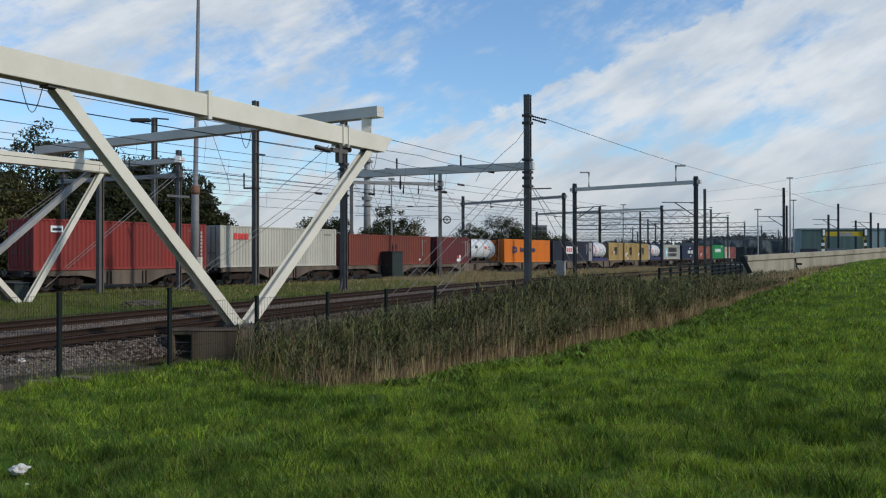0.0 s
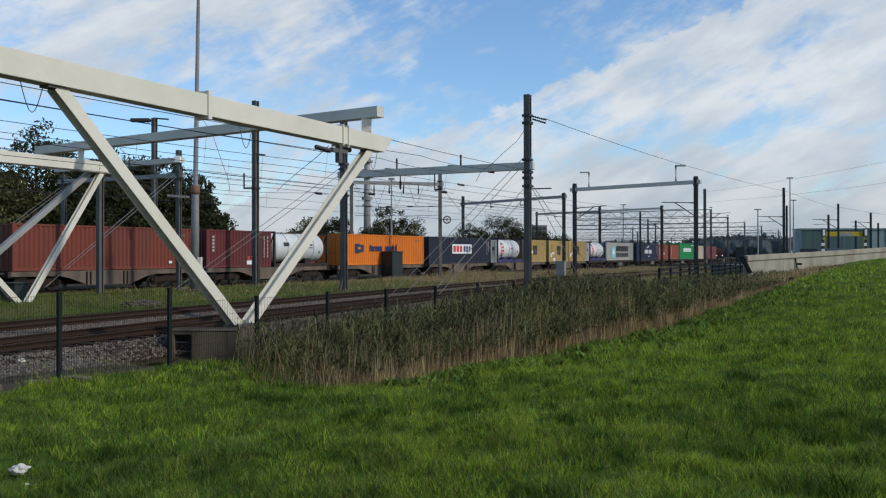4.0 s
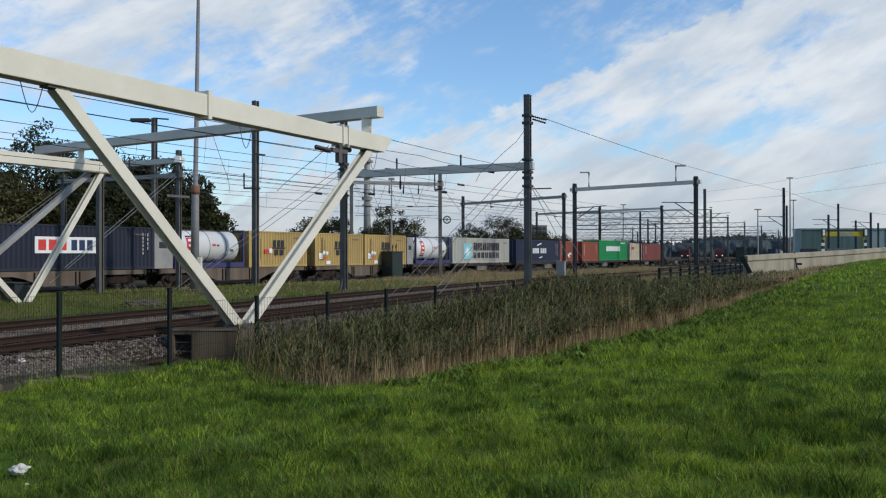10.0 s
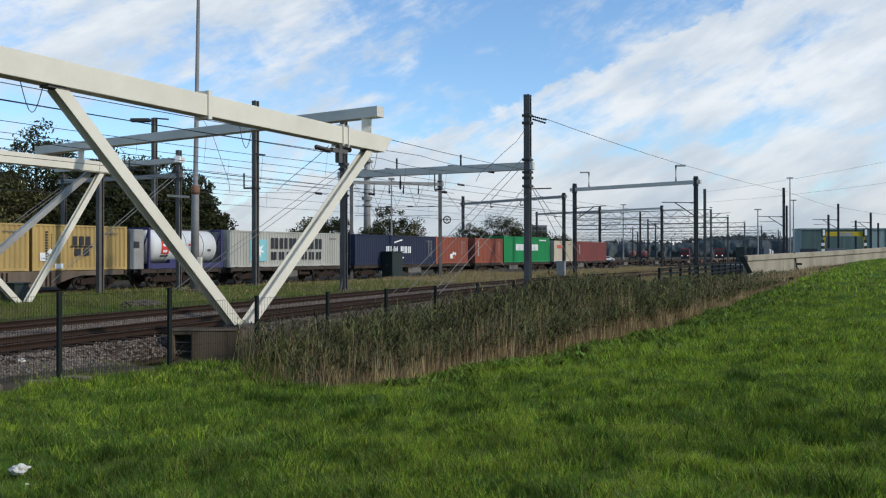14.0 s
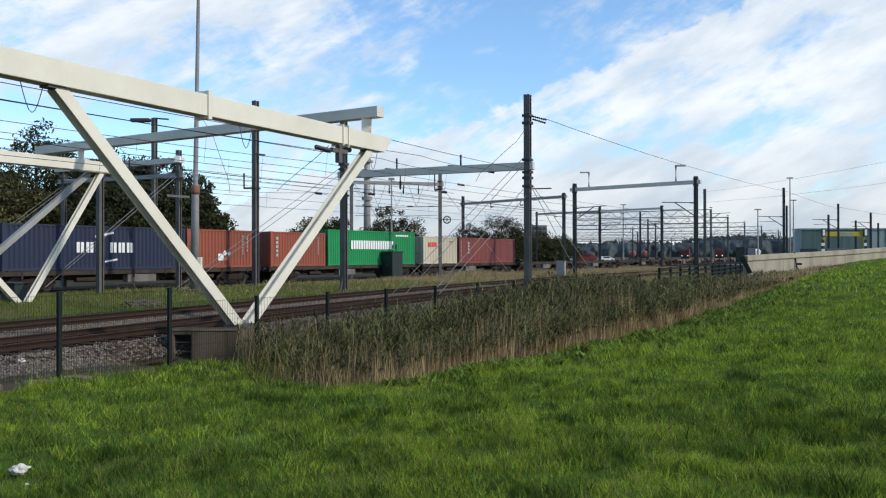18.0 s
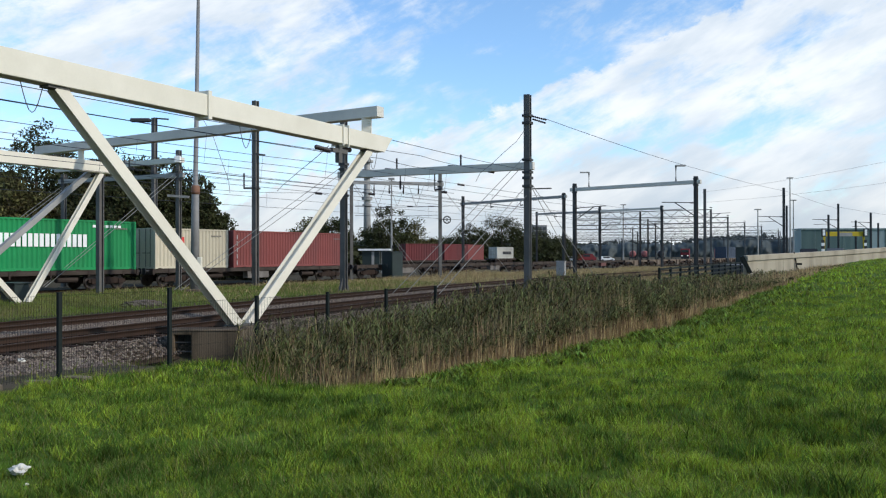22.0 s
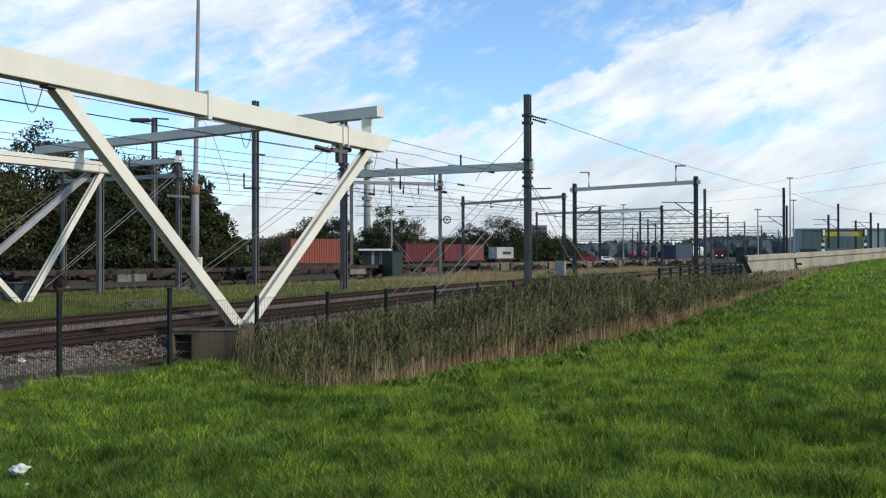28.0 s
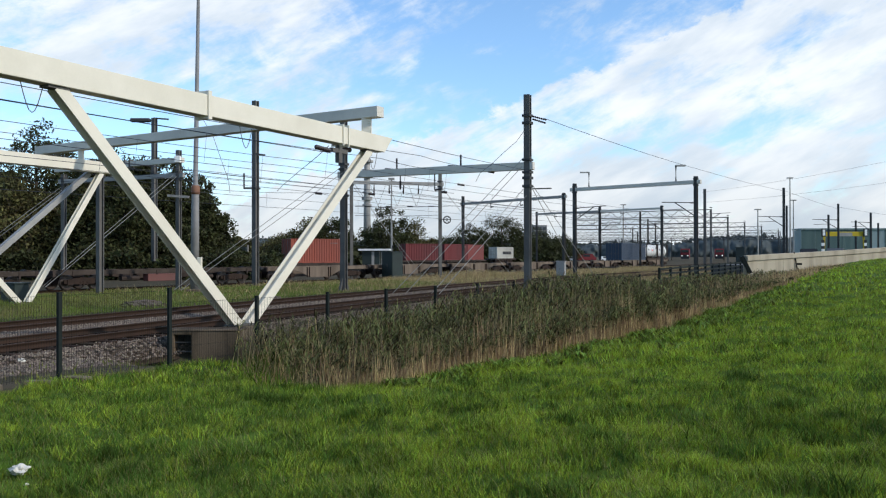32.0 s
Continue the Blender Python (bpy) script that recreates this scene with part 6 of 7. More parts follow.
    g = rng.random(len(q)) < 0.45
    for pick, mt, lab in ((g, "reed_stem", "pale dead stalks at the end of the reeds"), (~g, "tussock", "rank dark grass at the end of the reeds")):
        blades("rank_weeds", q[pick], ground_z(q[pick][:, 0], q[pick][:, 1]) - 0.02, rng.uniform(0.15, 0.6, pick.sum()), rng.uniform(0.007, 0.015, pick.sum()), M[mt], rng, 0.6, 0.5, lab, "weeds")
    # clumps of dock and nettle at the foot of the reeds
    m = 520
    ca = rng.uniform(12.5, 42, m)
    cd = reed_edge(ca) - 0.1 - np.abs(rng.normal(0, 1.0, m)) * np.interp(ca, [12, 18, 30, 42], [0.5, 1.0, 1.2, 0.7])
    per = 14
    ang = rng.uniform(0, math.tau, (m, per))
    rad = rng.uniform(0.0, 0.22, (m, per))
    a = (ca[:, None] + rad * np.cos(ang)).ravel()
    d = (cd[:, None] + rad * np.sin(ang)).ravel()
    xy = to_xy(a, d)
    blades("dock_leaves", xy, ground_z(xy[:, 0], xy[:, 1]), rng.uniform(0.06, 0.20, len(a)), rng.uniform(0.035, 0.085, len(a)), M["dock"], rng, 1.0, 0.9, "broad green leaves at the foot of the reeds", "weeds")
    # grass of the yard between the tracks and the train
    a = np.concatenate([rng.uniform(0, 110, 50000), rng.uniform(4, 52, 60000)])
    d = np.concatenate([rng.uniform(13.8, 42, 50000), rng.uniform(25, 41.5, 60000)])
    xy = to_xy(a, d)
    keep = np.ones(len(xy), bool)
    for line in (NEAR, NEAR_FAR, MAIN):
        lx, ly = line[1][::4], line[2][::4]
        gap = np.min((xy[:, :1] - lx) ** 2 + (xy[:, 1:] - ly) ** 2, axis=1)
        keep &= gap > 2.5 ** 2
    xy = xy[keep]
    z = ground_z(xy[:, 0], xy[:, 1])
    blades("yard_grass", xy, z, rng.uniform(0.08, 0.26, len(xy)) * (0.4 + patches(xy, 2.2, 2)), rng.uniform(0.014, 0.036, len(xy)), M["yard_grass"], rng, 0.5, 0.5, "rough yellow-green grass between the tracks", simple=True)

    # a thick tuft of tall straw beside the train's track
    q = to_xy(66 + rng.normal(0, 2.6, 3200), 36.4 + rng.normal(0, 0.8, 3200))
    blades("straw_tuft", q, ground_z(q[:, 0], q[:, 1]), rng.uniform(0.3, 0.85, len(q)), rng.uniform(0.02, 0.04, len(q)), M["straw"], rng, 0.45, 0.5, "thick tuft of tall straw beside the track", simple=True)
    # tall straw-coloured grass between the tracks further on
    a = np.concatenate([rng.uniform(30, 60, 16000), rng.uniform(55, 130, 62000), rng.uniform(68, 128, 46000), 66 + rng.normal(0, 2.2, 1500)])
    d = np.concatenate([rng.uniform(14.6, 41, 16000), rng.uniform(13.2, 41, 62000), rng.uniform(24, 41, 46000), 36.2 + rng.normal(0, 0.9, 1500)])
    xy = to_xy(a, d)
    gap = np.min((xy[:, :1] - MAIN[1][::4]) ** 2 + (xy[:, 1:] - MAIN[2][::4]) ** 2, axis=1)
    xy = xy[(gap > 2.3 ** 2) & (rng.random(len(xy)) < np.clip(0.15 + 0.03 * (xy @ np.array(AL) - 30), 0.15, 1)) & (np.min((xy[:, :1] - NEAR_FAR[1][::4]) ** 2 + (xy[:, 1:] - NEAR_FAR[2][::4]) ** 2, axis=1) > 1.7 ** 2)]
    blades("straw_grass", xy, ground_z(xy[:, 0], xy[:, 1]), rng.uniform(0.16, 0.40, len(xy)) * (0.5 + patches(xy, 3.0, 5)), rng.uniform(0.018, 0.045, len(xy)), M["straw"], rng, 0.5, 0.5, "tall straw-coloured grass beside the tracks", simple=True)


def stones():
    """Loose ballast, stone by stone, on the beds and shoulders of the near tracks."""
    rng = np.random.default_rng(7)
    iv = np.array(((1, 0, 0), (-1, 0, 0), (0, 1, 0), (0, -1, 0), (0, 0, 1), (0, 0, -1)), float)
    jf = np.array(((0, 2, 4), (2, 1, 4), (1, 3, 4), (3, 0, 4), (2, 0, 5), (3, 1, 5)))
    vs = []
    for line, s0, s1, lo, hi, count in ((NEAR, -12, 0.5, -4.4, 2.2, 30000), (NEAR, 0.5, 34, -2.5, 1.4, 22000), (NEAR_FAR, -12, 40, -1.9, 2.6, 22000), (NEAR, -12, 40, 1.25, 3.3, 34000)):
        s, o = rng.uniform(s0, s1, count), rng.uniform(lo, hi, count)
        k = abs(o)
        ok = ~((k > 0.68) & (k < 0.84)) & ~((k < 1.3) & (rng.random(count) < 0.6)) & (k < 2.9 + 0.9 * patches(np.stack([s, o], -1), 0.8, 3.0))
        s, o, k = s[ok], o[ok], k[ok]
        x, y, h = (np.interp(s, line[0], line[i]) for i in (1, 2, 3))
        x, y = x - o * np.cos(h), y + o * np.sin(h)
        z = np.where(k < 1.55, -0.205, np.maximum(-0.2 - (k - 1.55) * 0.36, ground_z(x, y)))
        if lo > 1:
            z = np.where((k > 1.6) & (k < 3.0), -0.12, -0.16)
        n = len(x)
        r = rng.uniform(0.021, 0.046, (n, 1, 1))
        p = iv[None] * r * rng.uniform(0.6, 1.35, (n, 6, 1))
        a = rng.uniform(0, math.tau, n)
        b = rng.uniform(-0.9, 0.9, n)
        px, py = p[..., 0] * np.cos(b)[:, None] - p[..., 2] * np.sin(b)[:, None], p[..., 1]
        pz = p[..., 0] * np.sin(b)[:, None] + p[..., 2] * np.cos(b)[:, None]
        c, q = np.cos(a)[:, None], np.sin(a)[:, None]
        vs.append(np.stack([px * c - py * q + x[:, None], px * q + py * c + y[:, None], pz * 0.85 + z[:, None]], -1))
    v = np.concatenate(vs)
    f = (jf[None] + 6 * np.arange(len(v))[:, None, None]).reshape(-1, 3)
    v = [v.reshape(-1, 3)]
    f = [f]
    tagged(new("ballast_stones", soup("ballast_stones", np.concatenate(v), np.concatenate(f), M["stone"])), "loose grey ballast stones along the tracks", "gravel", kind="stuff")


# ---- fence, culvert, cabinets ----
def make_fence():
    """A dark mesh fence: posts and wire panels, lower beyond the culvert."""
    t = thing("mesh_fence", "dark green steel mesh fence with square posts along the track", "fence")
    h = radians(33.8)
    dx, dy = math.sin(h) * 2.5, math.cos(h) * 2.5
    tops = {}
    for k in range(-2, 13):
        x, y = -7.19 + dx * k, 15.8 + dy * k
        gz = float(ground_z(x, y))
        top = 1.31 if k < 2 else 1.04
        tops[k] = (x, y, gz, top)
        bm = bmesh.new()
        bar(bm, (x, y, gz - 0.4), (x, y, top), 0.075, 0.075, (dx, dy, 0))
        bar(bm, (x, y, top), (x, y, top + 0.012), 0.085, 0.085, (dx, dy, 0))
        part("post", bm, M["fence"], t)
    for k in range(-2, 12):
        (xa, ya, ga, ta), (xb, yb, gb, tb) = tops[k], tops[k + 1]
        top = min(ta, tb) - 0.03
        bm = bmesh.new()
        n = 50
        for i in range(1, n):
            f = i / n
            x, y = xa + (xb - xa) * f, ya + (yb - ya) * f
            bar(bm, (x, y, ga + (gb - ga) * f + 0.04), (x, y, top), 0.0036, 0.0036, (dx, dy, 0))
        for j in range(5):
            z = ga + 0.08 + (top - ga - 0.1) * j / 4
            bar(bm, (xa, ya, z), (xb, yb, z), 0.005, 0.005)
        part("mesh_panel", bm, M["fence"], t)
    # rail fence further on
    t = thing("rail_fence", "low dark timber rail fence beside the reeds", "fence")
    pts = []
    for k in range(12):
        f = k / 11
        pts.append(Vector((11.6 + 13.7 * f, 45.2 + 26.5 * f, 1.30 + 0.10 * f)))
        bm = bmesh.new()
        x, y, z = pts[-1]
        bar(bm, (x, y, float(ground_z(x, y)) - 0.3), (x, y, z), 0.12, 0.12, (dx, dy, 0))
        part("post", bm, M["fence"], t)
    for z in (-0.08, -0.36, -0.64):
        for a, b in zip(pts, pts[1:]):
            bm = bmesh.new()
            bar(bm, a + Vector((0, 0, z)), b + Vector((0, 0, z)), 0.05, 0.11)
            part("rail", bm, M["fence"], t)


def make_culvert():
    t = thing("culvert_headwall", "stained concrete culvert headwall with a barred dark opening", "culvert")
    x0, x1, y = -7.06, -5.28, 21.9
    for name, a in (("wall", (x0 + 0.52, x1, -1.4, 0.03)), ("wall", (x0, x0 + 0.07, -1.4, 0.03)), ("lintel", (x0 + 0.07, x0 + 0.52, -0.06, 0.03)), ("sill", (x0 + 0.07, x0 + 0.52, -1.4, -0.78))):
        bm = bmesh.new()
        box(bm, a[0], a[1], y, y + 0.35, a[2], a[3])
        bevel(bm, 0.015)
        part(name, bm, M["culvert"], t)
    bm = bmesh.new()
    box(bm, x0 - 0.03, x1 + 0.02, y - 0.02, y + 0.38, 0.034, 0.07)
    bevel(bm, 0.02)
    part("coping", bm, M["culvert"], t)
    # black lining added behind the opening; its colour stands in for the shade inside
    bm = bmesh.new()
    box(bm, x0 - 0.2, x0 + 1.0, y + 0.9, y + 0.95, -1.3, 0.02)
    box(bm, x0 - 0.2, x0 + 0.05, y + 0.36, y + 0.9, -1.3, 0.02)
    box(bm, x0 + 0.75, x0 + 1.0, y + 0.36, y + 0.9, -1.3, 0.02)
    part("shade_lining", bm, M["black"], t)
    bm = bmesh.new()
    box(bm, x0 - 0.2, x1, y + 0.39, y + 0.95, 0.03, 0.066)
    bevel(bm, 0.015)
    part("cover", bm, M["ballast"], t)
    for z in (-0.50, -0.26):
        bm = bmesh.new()
        tube(bm, ((x0 + 0.07, y + 0.08, z), (x0 + 0.54, y + 0.08, z)), 0.018, 6)
        part("grate_bar", bm, M["steel_dark"], t)


def make_cabinet(x, y, z0, z1, w, dep, turn, mat, label, horns=False):
    t = thing("relay_cabinet", label, "cabinet", "cabinets of the yard", pose(x, y, z0, 0, 0, turn))
    h = z1 - z0
    bm = bmesh.new()
    box(bm, -w / 2, w / 2, -dep / 2, dep / 2, 0.12, h - 0.06)
    bevel(bm, 0.02)
    part("body", bm, mat, t)
    bm = bmesh.new()
    box(bm, -w / 2 - 0.06, w / 2 + 0.06, -dep / 2 - 0.06, dep / 2 + 0.06, h - 0.06, h)
    bevel(bm, 0.015)
    part("roof", bm, mat, t)
    bm = bmesh.new()
    box(bm, -w / 2 - 0.03, w / 2 + 0.03, -dep / 2 - 0.03, dep / 2 + 0.03, -0.3, 0.12)
    part("plinth", bm, M["concrete"], t)
    for s in (-1, 1):
        bm = bmesh.new()
        box(bm, min(s * 0.015, s * (w / 2 - 0.05)), max(s * 0.015, s * (w / 2 - 0.05)), -dep / 2 - 0.012, -dep / 2 - 0.001, 0.2, h - 0.14)
        d = part("door", bm, mat, t)
        bm = bmesh.new()
        box(bm, s * 0.07 - 0.015, s * 0.07 + 0.015, -dep / 2 - 0.04, -dep / 2 - 0.013, h * 0.45, h * 0.55)
        part("handle", bm, M["steel"], d)
    if horns:
        for o in (-0.05, 0.35):
            bm = bmesh.new()
            tube(bm, ((o, 0.1, h), (o, 0.1, h + 0.42), (o + 0.06, 0.1, h + 0.62)), (0.05, 0.07, 0.03), 6)
            part("vent_horn", bm, M["black"], t)
    return t


def small_fixtures():
    make_cabinet(-4.37, 72.6, -0.05, 2.32, 1.28, 1.28, -41, M["cabinet"], "dark green steel relay cabinet standing in grass", True)
    make_cabinet(-19.3, 38.0, -0.25, 0.80, 1.05, 0.7, -31, M["cabinet"], "low green steel cabinet behind the gantry leg")
    make_cabinet(11.2, 80.0, -0.1, 1.42, 0.8, 0.6, -20, M["steel_pale"], "pale blue-grey steel cabinet beside the train's track")
    make_cabinet(38.8, 110.0, -0.1, 2.95, 1.1, 0.8, -20, M["cabinet"], "tall dark steel cabinet beyond the rail fence")
    for k, (x, y, r, h) in enumerate(((-13.0, 36.5, 0.75, 0.27), (-8.3, 40.0, 0.6, 0.34))):
        bm = bmesh.new()
        bmesh.ops.create_icosphere(bm, subdivisions=4, radius=1.0)
        for v in bm.verts:
            n = noise.noise(v.co * 4 + Vector((k * 9, 0, 0))) * 0.25 + noise.noise(v.co * 13) * 0.12
            v.co = Vector((v.co.x * r * 1.3 * (1 + n), v.co.y * r * (1 + n), max(v.co.z, -0.2) * h * (1 + n)))
        ob = tagged(new("gravel_mound", mesh_of("gravel_mound", bm, M["stone_bed"])), "small heap of grey gravel in the grass", "gravel heap", "gravel heaps")
        ob.matrix_basis = pose(x, y, float(ground_z(x, y)))
    t = thing("yard_gate_post", "pale steel posts and a teal box beyond the train", "post")
    for nm, a, mt in (("post", (-24.8, -24.62, 100, 100.18, -0.1, 3.1), "steel_pale"), ("post", (-23.25, -23.1, 100, 100.15, -0.1, 3.2), "steel_pale"), ("box", (-24.0, -23.4, 100, 100.4, -0.1, 3.0), "cabinet")):
        bm = bmesh.new()
        box(bm, *a)
        bevel(bm, 0.02)
        part(nm, bm, M[mt], t)
    # glazed shelter with a white roof edge
    t = thing("shelter", "dark green shelter with a white roof edge beyond the train", "shelter")
    for a, nm, mat in (((-9.1, -7.2, 95.0, 97.0, -0.1, 2.45), "body", "cabinet"), ((-9.5, -6.0, 94.6, 97.4, 2.5, 2.70), "roof", "white"), ((-8.05, -7.75, 94.93, 95.0, 0.9, 2.4), "window", "steel_pale"), ((-6.95, -6.8, 95.0, 95.15, -0.1, 2.5), "post", "steel_pale")):
        bm = bmesh.new()
        box(bm, *a)
        part(nm, bm, M[mat], t)
    # litter and slabs
    rng = random.Random(3)
    for x, y, s in ((-4.56, 9.06, 0.10), (-9.1, 18.2, 0.08), (-4.3, 8.7, 0.03)):
        z = float(ground_z(x, y))
        bm = bmesh.new()
        bmesh.ops.create_icosphere(bm, subdivisions=3, radius=s)
        for v in bm.verts:
            v.co = v.co * (0.75 + 0.6 * noise.noise(v.co * 17 + Vector((x, 0, 0)))) * 1.0
            v.co.z *= 0.7
            v.co.x *= 1.3
        ob = tagged(new("litter", mesh_of("litter", bm, M["grey_cream"])), "crumpled white plastic litter lying in the grass", "litter", "litter")
        ob.matrix_basis = pose(x, y, z + s * 0.5 + 0.03)
    for x, y, a in ((-7.3, 15.2, 20), (-6.8, 15.7, -15), (-7.9, 14.6, 40)):
        z = float(ground_z(x, y))
        bm = bmesh.new()
        box(bm, -0.22, 0.22, -0.15, 0.15, -0.05, 0.06)
        bevel(bm, 0.012)
        ob = tagged(new("concrete_slab", mesh_of("concrete_slab", bm, M["concrete"])), "loose concrete slab lying by the fence", "slab", "loose slabs")
        ob.matrix_basis = pose(x, y, z + 0.02, rng.uniform(-6, 6), rng.uniform(-6, 6), a)


# ---- standing wagons and boxes behind the train ----
def standing():
    rolling = len(WHEELS)

    def put(px, py, head, L, mat, label, marks=None, H=2.59):
        hx, hy = math.sin(radians(head)), math.cos(radians(head))
        cx, cy = px + hx * L / 2 - hy * 1.22, py + hy * L / 2 + hx * 1.22
        turn = 90 - head
        c = make_container(L, H, mat, label, marks, "standing containers")
        c.matrix_basis = pose(cx, cy, 1.155, 0, 0, turn)
        w = make_flat_wagon(L / 2 + 0.8, "standing flat wagon under a container", None, "deck", False)
        w["group"] = "standing wagons"
        del WHEELS[rolling:]
        w.matrix_basis = pose(cx, cy, 0, 0, 0, turn)
    put(-15.87, 88.0, 56, 6.058, paint("container_coral", (0.33, 0.085, 0.055), 0.5), "coral red container on a standing wagon")
    put(-5.70, 129.0, 62, 6.058, M["container_maroon"], "maroon container on a standing wagon")
    put(0.25, 134.0, 40, 6.058, M["container_maroon"], "maroon container on a standing wagon")
    put(3.70, 142.0, 34, 6.058, M["container_rose"], "rose-red container on a standing wagon")
    put(12.2, 190.0, 42, 6.058, M["container_grey"], "pale grey container with dark lettering on a standing wagon", lambda c, h, H: strokes(c, -0.9, 2.2, 0.95, 1.6, 6, M["dark_mark"]))


def make_parked_loco(x, y, mat, label):
    t = thing("parked_locomotive", label, "locomotive", "parked locomotives", pose(x, y, 0, 0, 0, 73))
    bm = bmesh.new()
    extrude_y(bm, ((-9, 1.0), (9, 1.0), (9, 3.6), (8.6, 4.0), (-8.4, 4.0), (-8.9, 2.6), (-9, 2.4)), -1.45, 1.45)
    bevel(bm, 0.1, 2)
    part("body", bm, mat, t)
    bm = bmesh.new()
    box(bm, -9.03, -8.85, -1.2, 1.2, 2.7, 3.6)
    part("windscreen", bm, M["glass"], t)
    bm = bmesh.new()
    box(bm, -9.1, -9.0, -1.3, 1.3, 0.6, 1.9)
    part("buffer_beam", bm, M["black"], t)
    for y0 in (-0.95, 0.95):
        bm = bmesh.new()
        bmesh.ops.create_uvsphere(bm, u_segments=10, v_segments=6, radius=0.16)
        for v in bm.verts:
            v.co = Vector((v.co.x - 9.1, v.co.y + y0, v.co.z + 1.6))
        part("headlight", bm, M["lamp_glow"], t)
    bm = bmesh.new()
    box(bm, -9, 9, -1.3, 1.3, 0.5, 1.0)
    part("underframe", bm, M["black"], t)


def make_tank_trailer(x, y, mat, label):
    t = thing("tank_trailer", label, "trailer", "parked vehicles", pose(x, y, 0, 0, 0, 80))
    bm = bmesh.new()
    prof = ((-2.6, 0.5), (-2.5, 0.85), (-2.2, 1.02), (2.2, 1.02), (2.5, 0.85), (2.6, 0.5))
    tube(bm, [(px, 0, 2.2) for px, _ in prof], [r for _, r in prof], 20)
    part("barrel", bm, mat, t, smooth=True)
    bm = bmesh.new()
    box(bm, -2.5, 2.5, -0.35, 0.35, 3.2, 3.28)
    part("walkway", bm, M["steel_pale"], t)
    bm = bmesh.new()
    box(bm, -2.7, 2.7, -1.1, 1.1, 0.85, 1.2)
    part("chassis", bm, M["black"], t)
    for wx in (-1.6, 1.6):
        for wy in (-0.9, 0.9):
            bm = bmesh.new()
            tube(bm, ((wx, wy - 0.15, 0.5), (wx, wy + 0.15, 0.5)), 0.5, 14)
            part("wheel", bm, M["black"], t)


def make_car(x, y, z, turn, mat, label, kind="car"):
    t = thing("parked_" + kind, label, kind, "parked vehicles", pose(x, y, z, 0, 0, turn))
    bm = bmesh.new()
    if kind == "car":
        out = ((-2.1, 0.3), (2.1, 0.3), (2.15, 0.75), (1.3, 0.92), (0.6, 1.42), (-1.3, 1.45), (-2.0, 0.95), (-2.15, 0.7))
    else:
        out = ((-2.6, 0.35), (2.6, 0.35), (2.62, 1.1), (2.1, 1.25), (1.5, 2.1), (-2.5, 2.2), (-2.62, 1.0))
    extrude_y(bm, out, -0.85, 0.85)
    bevel(bm, 0.06, 2)
    part("body", bm, mat, t)
    bm = bmesh.new()
    z0, z1 = (0.95, 1.36) if kind == "car" else (1.3, 1.95)
    for y0 in (-0.865, 0.85):
        box(bm, -1.2, 0.7, y0, y0 + 0.015, z0, z1)
    part("window", bm, M["glass"], t)
    for wx in (-1.35, 1.35):
        for y0 in (-0.8, 0.8):
            bm = bmesh.new()
            tube(bm, ((wx, y0 - 0.1, 0.31), (wx, y0 + 0.1, 0.31)), 0.31, 14)
            part("wheel", bm, M["black"], t)


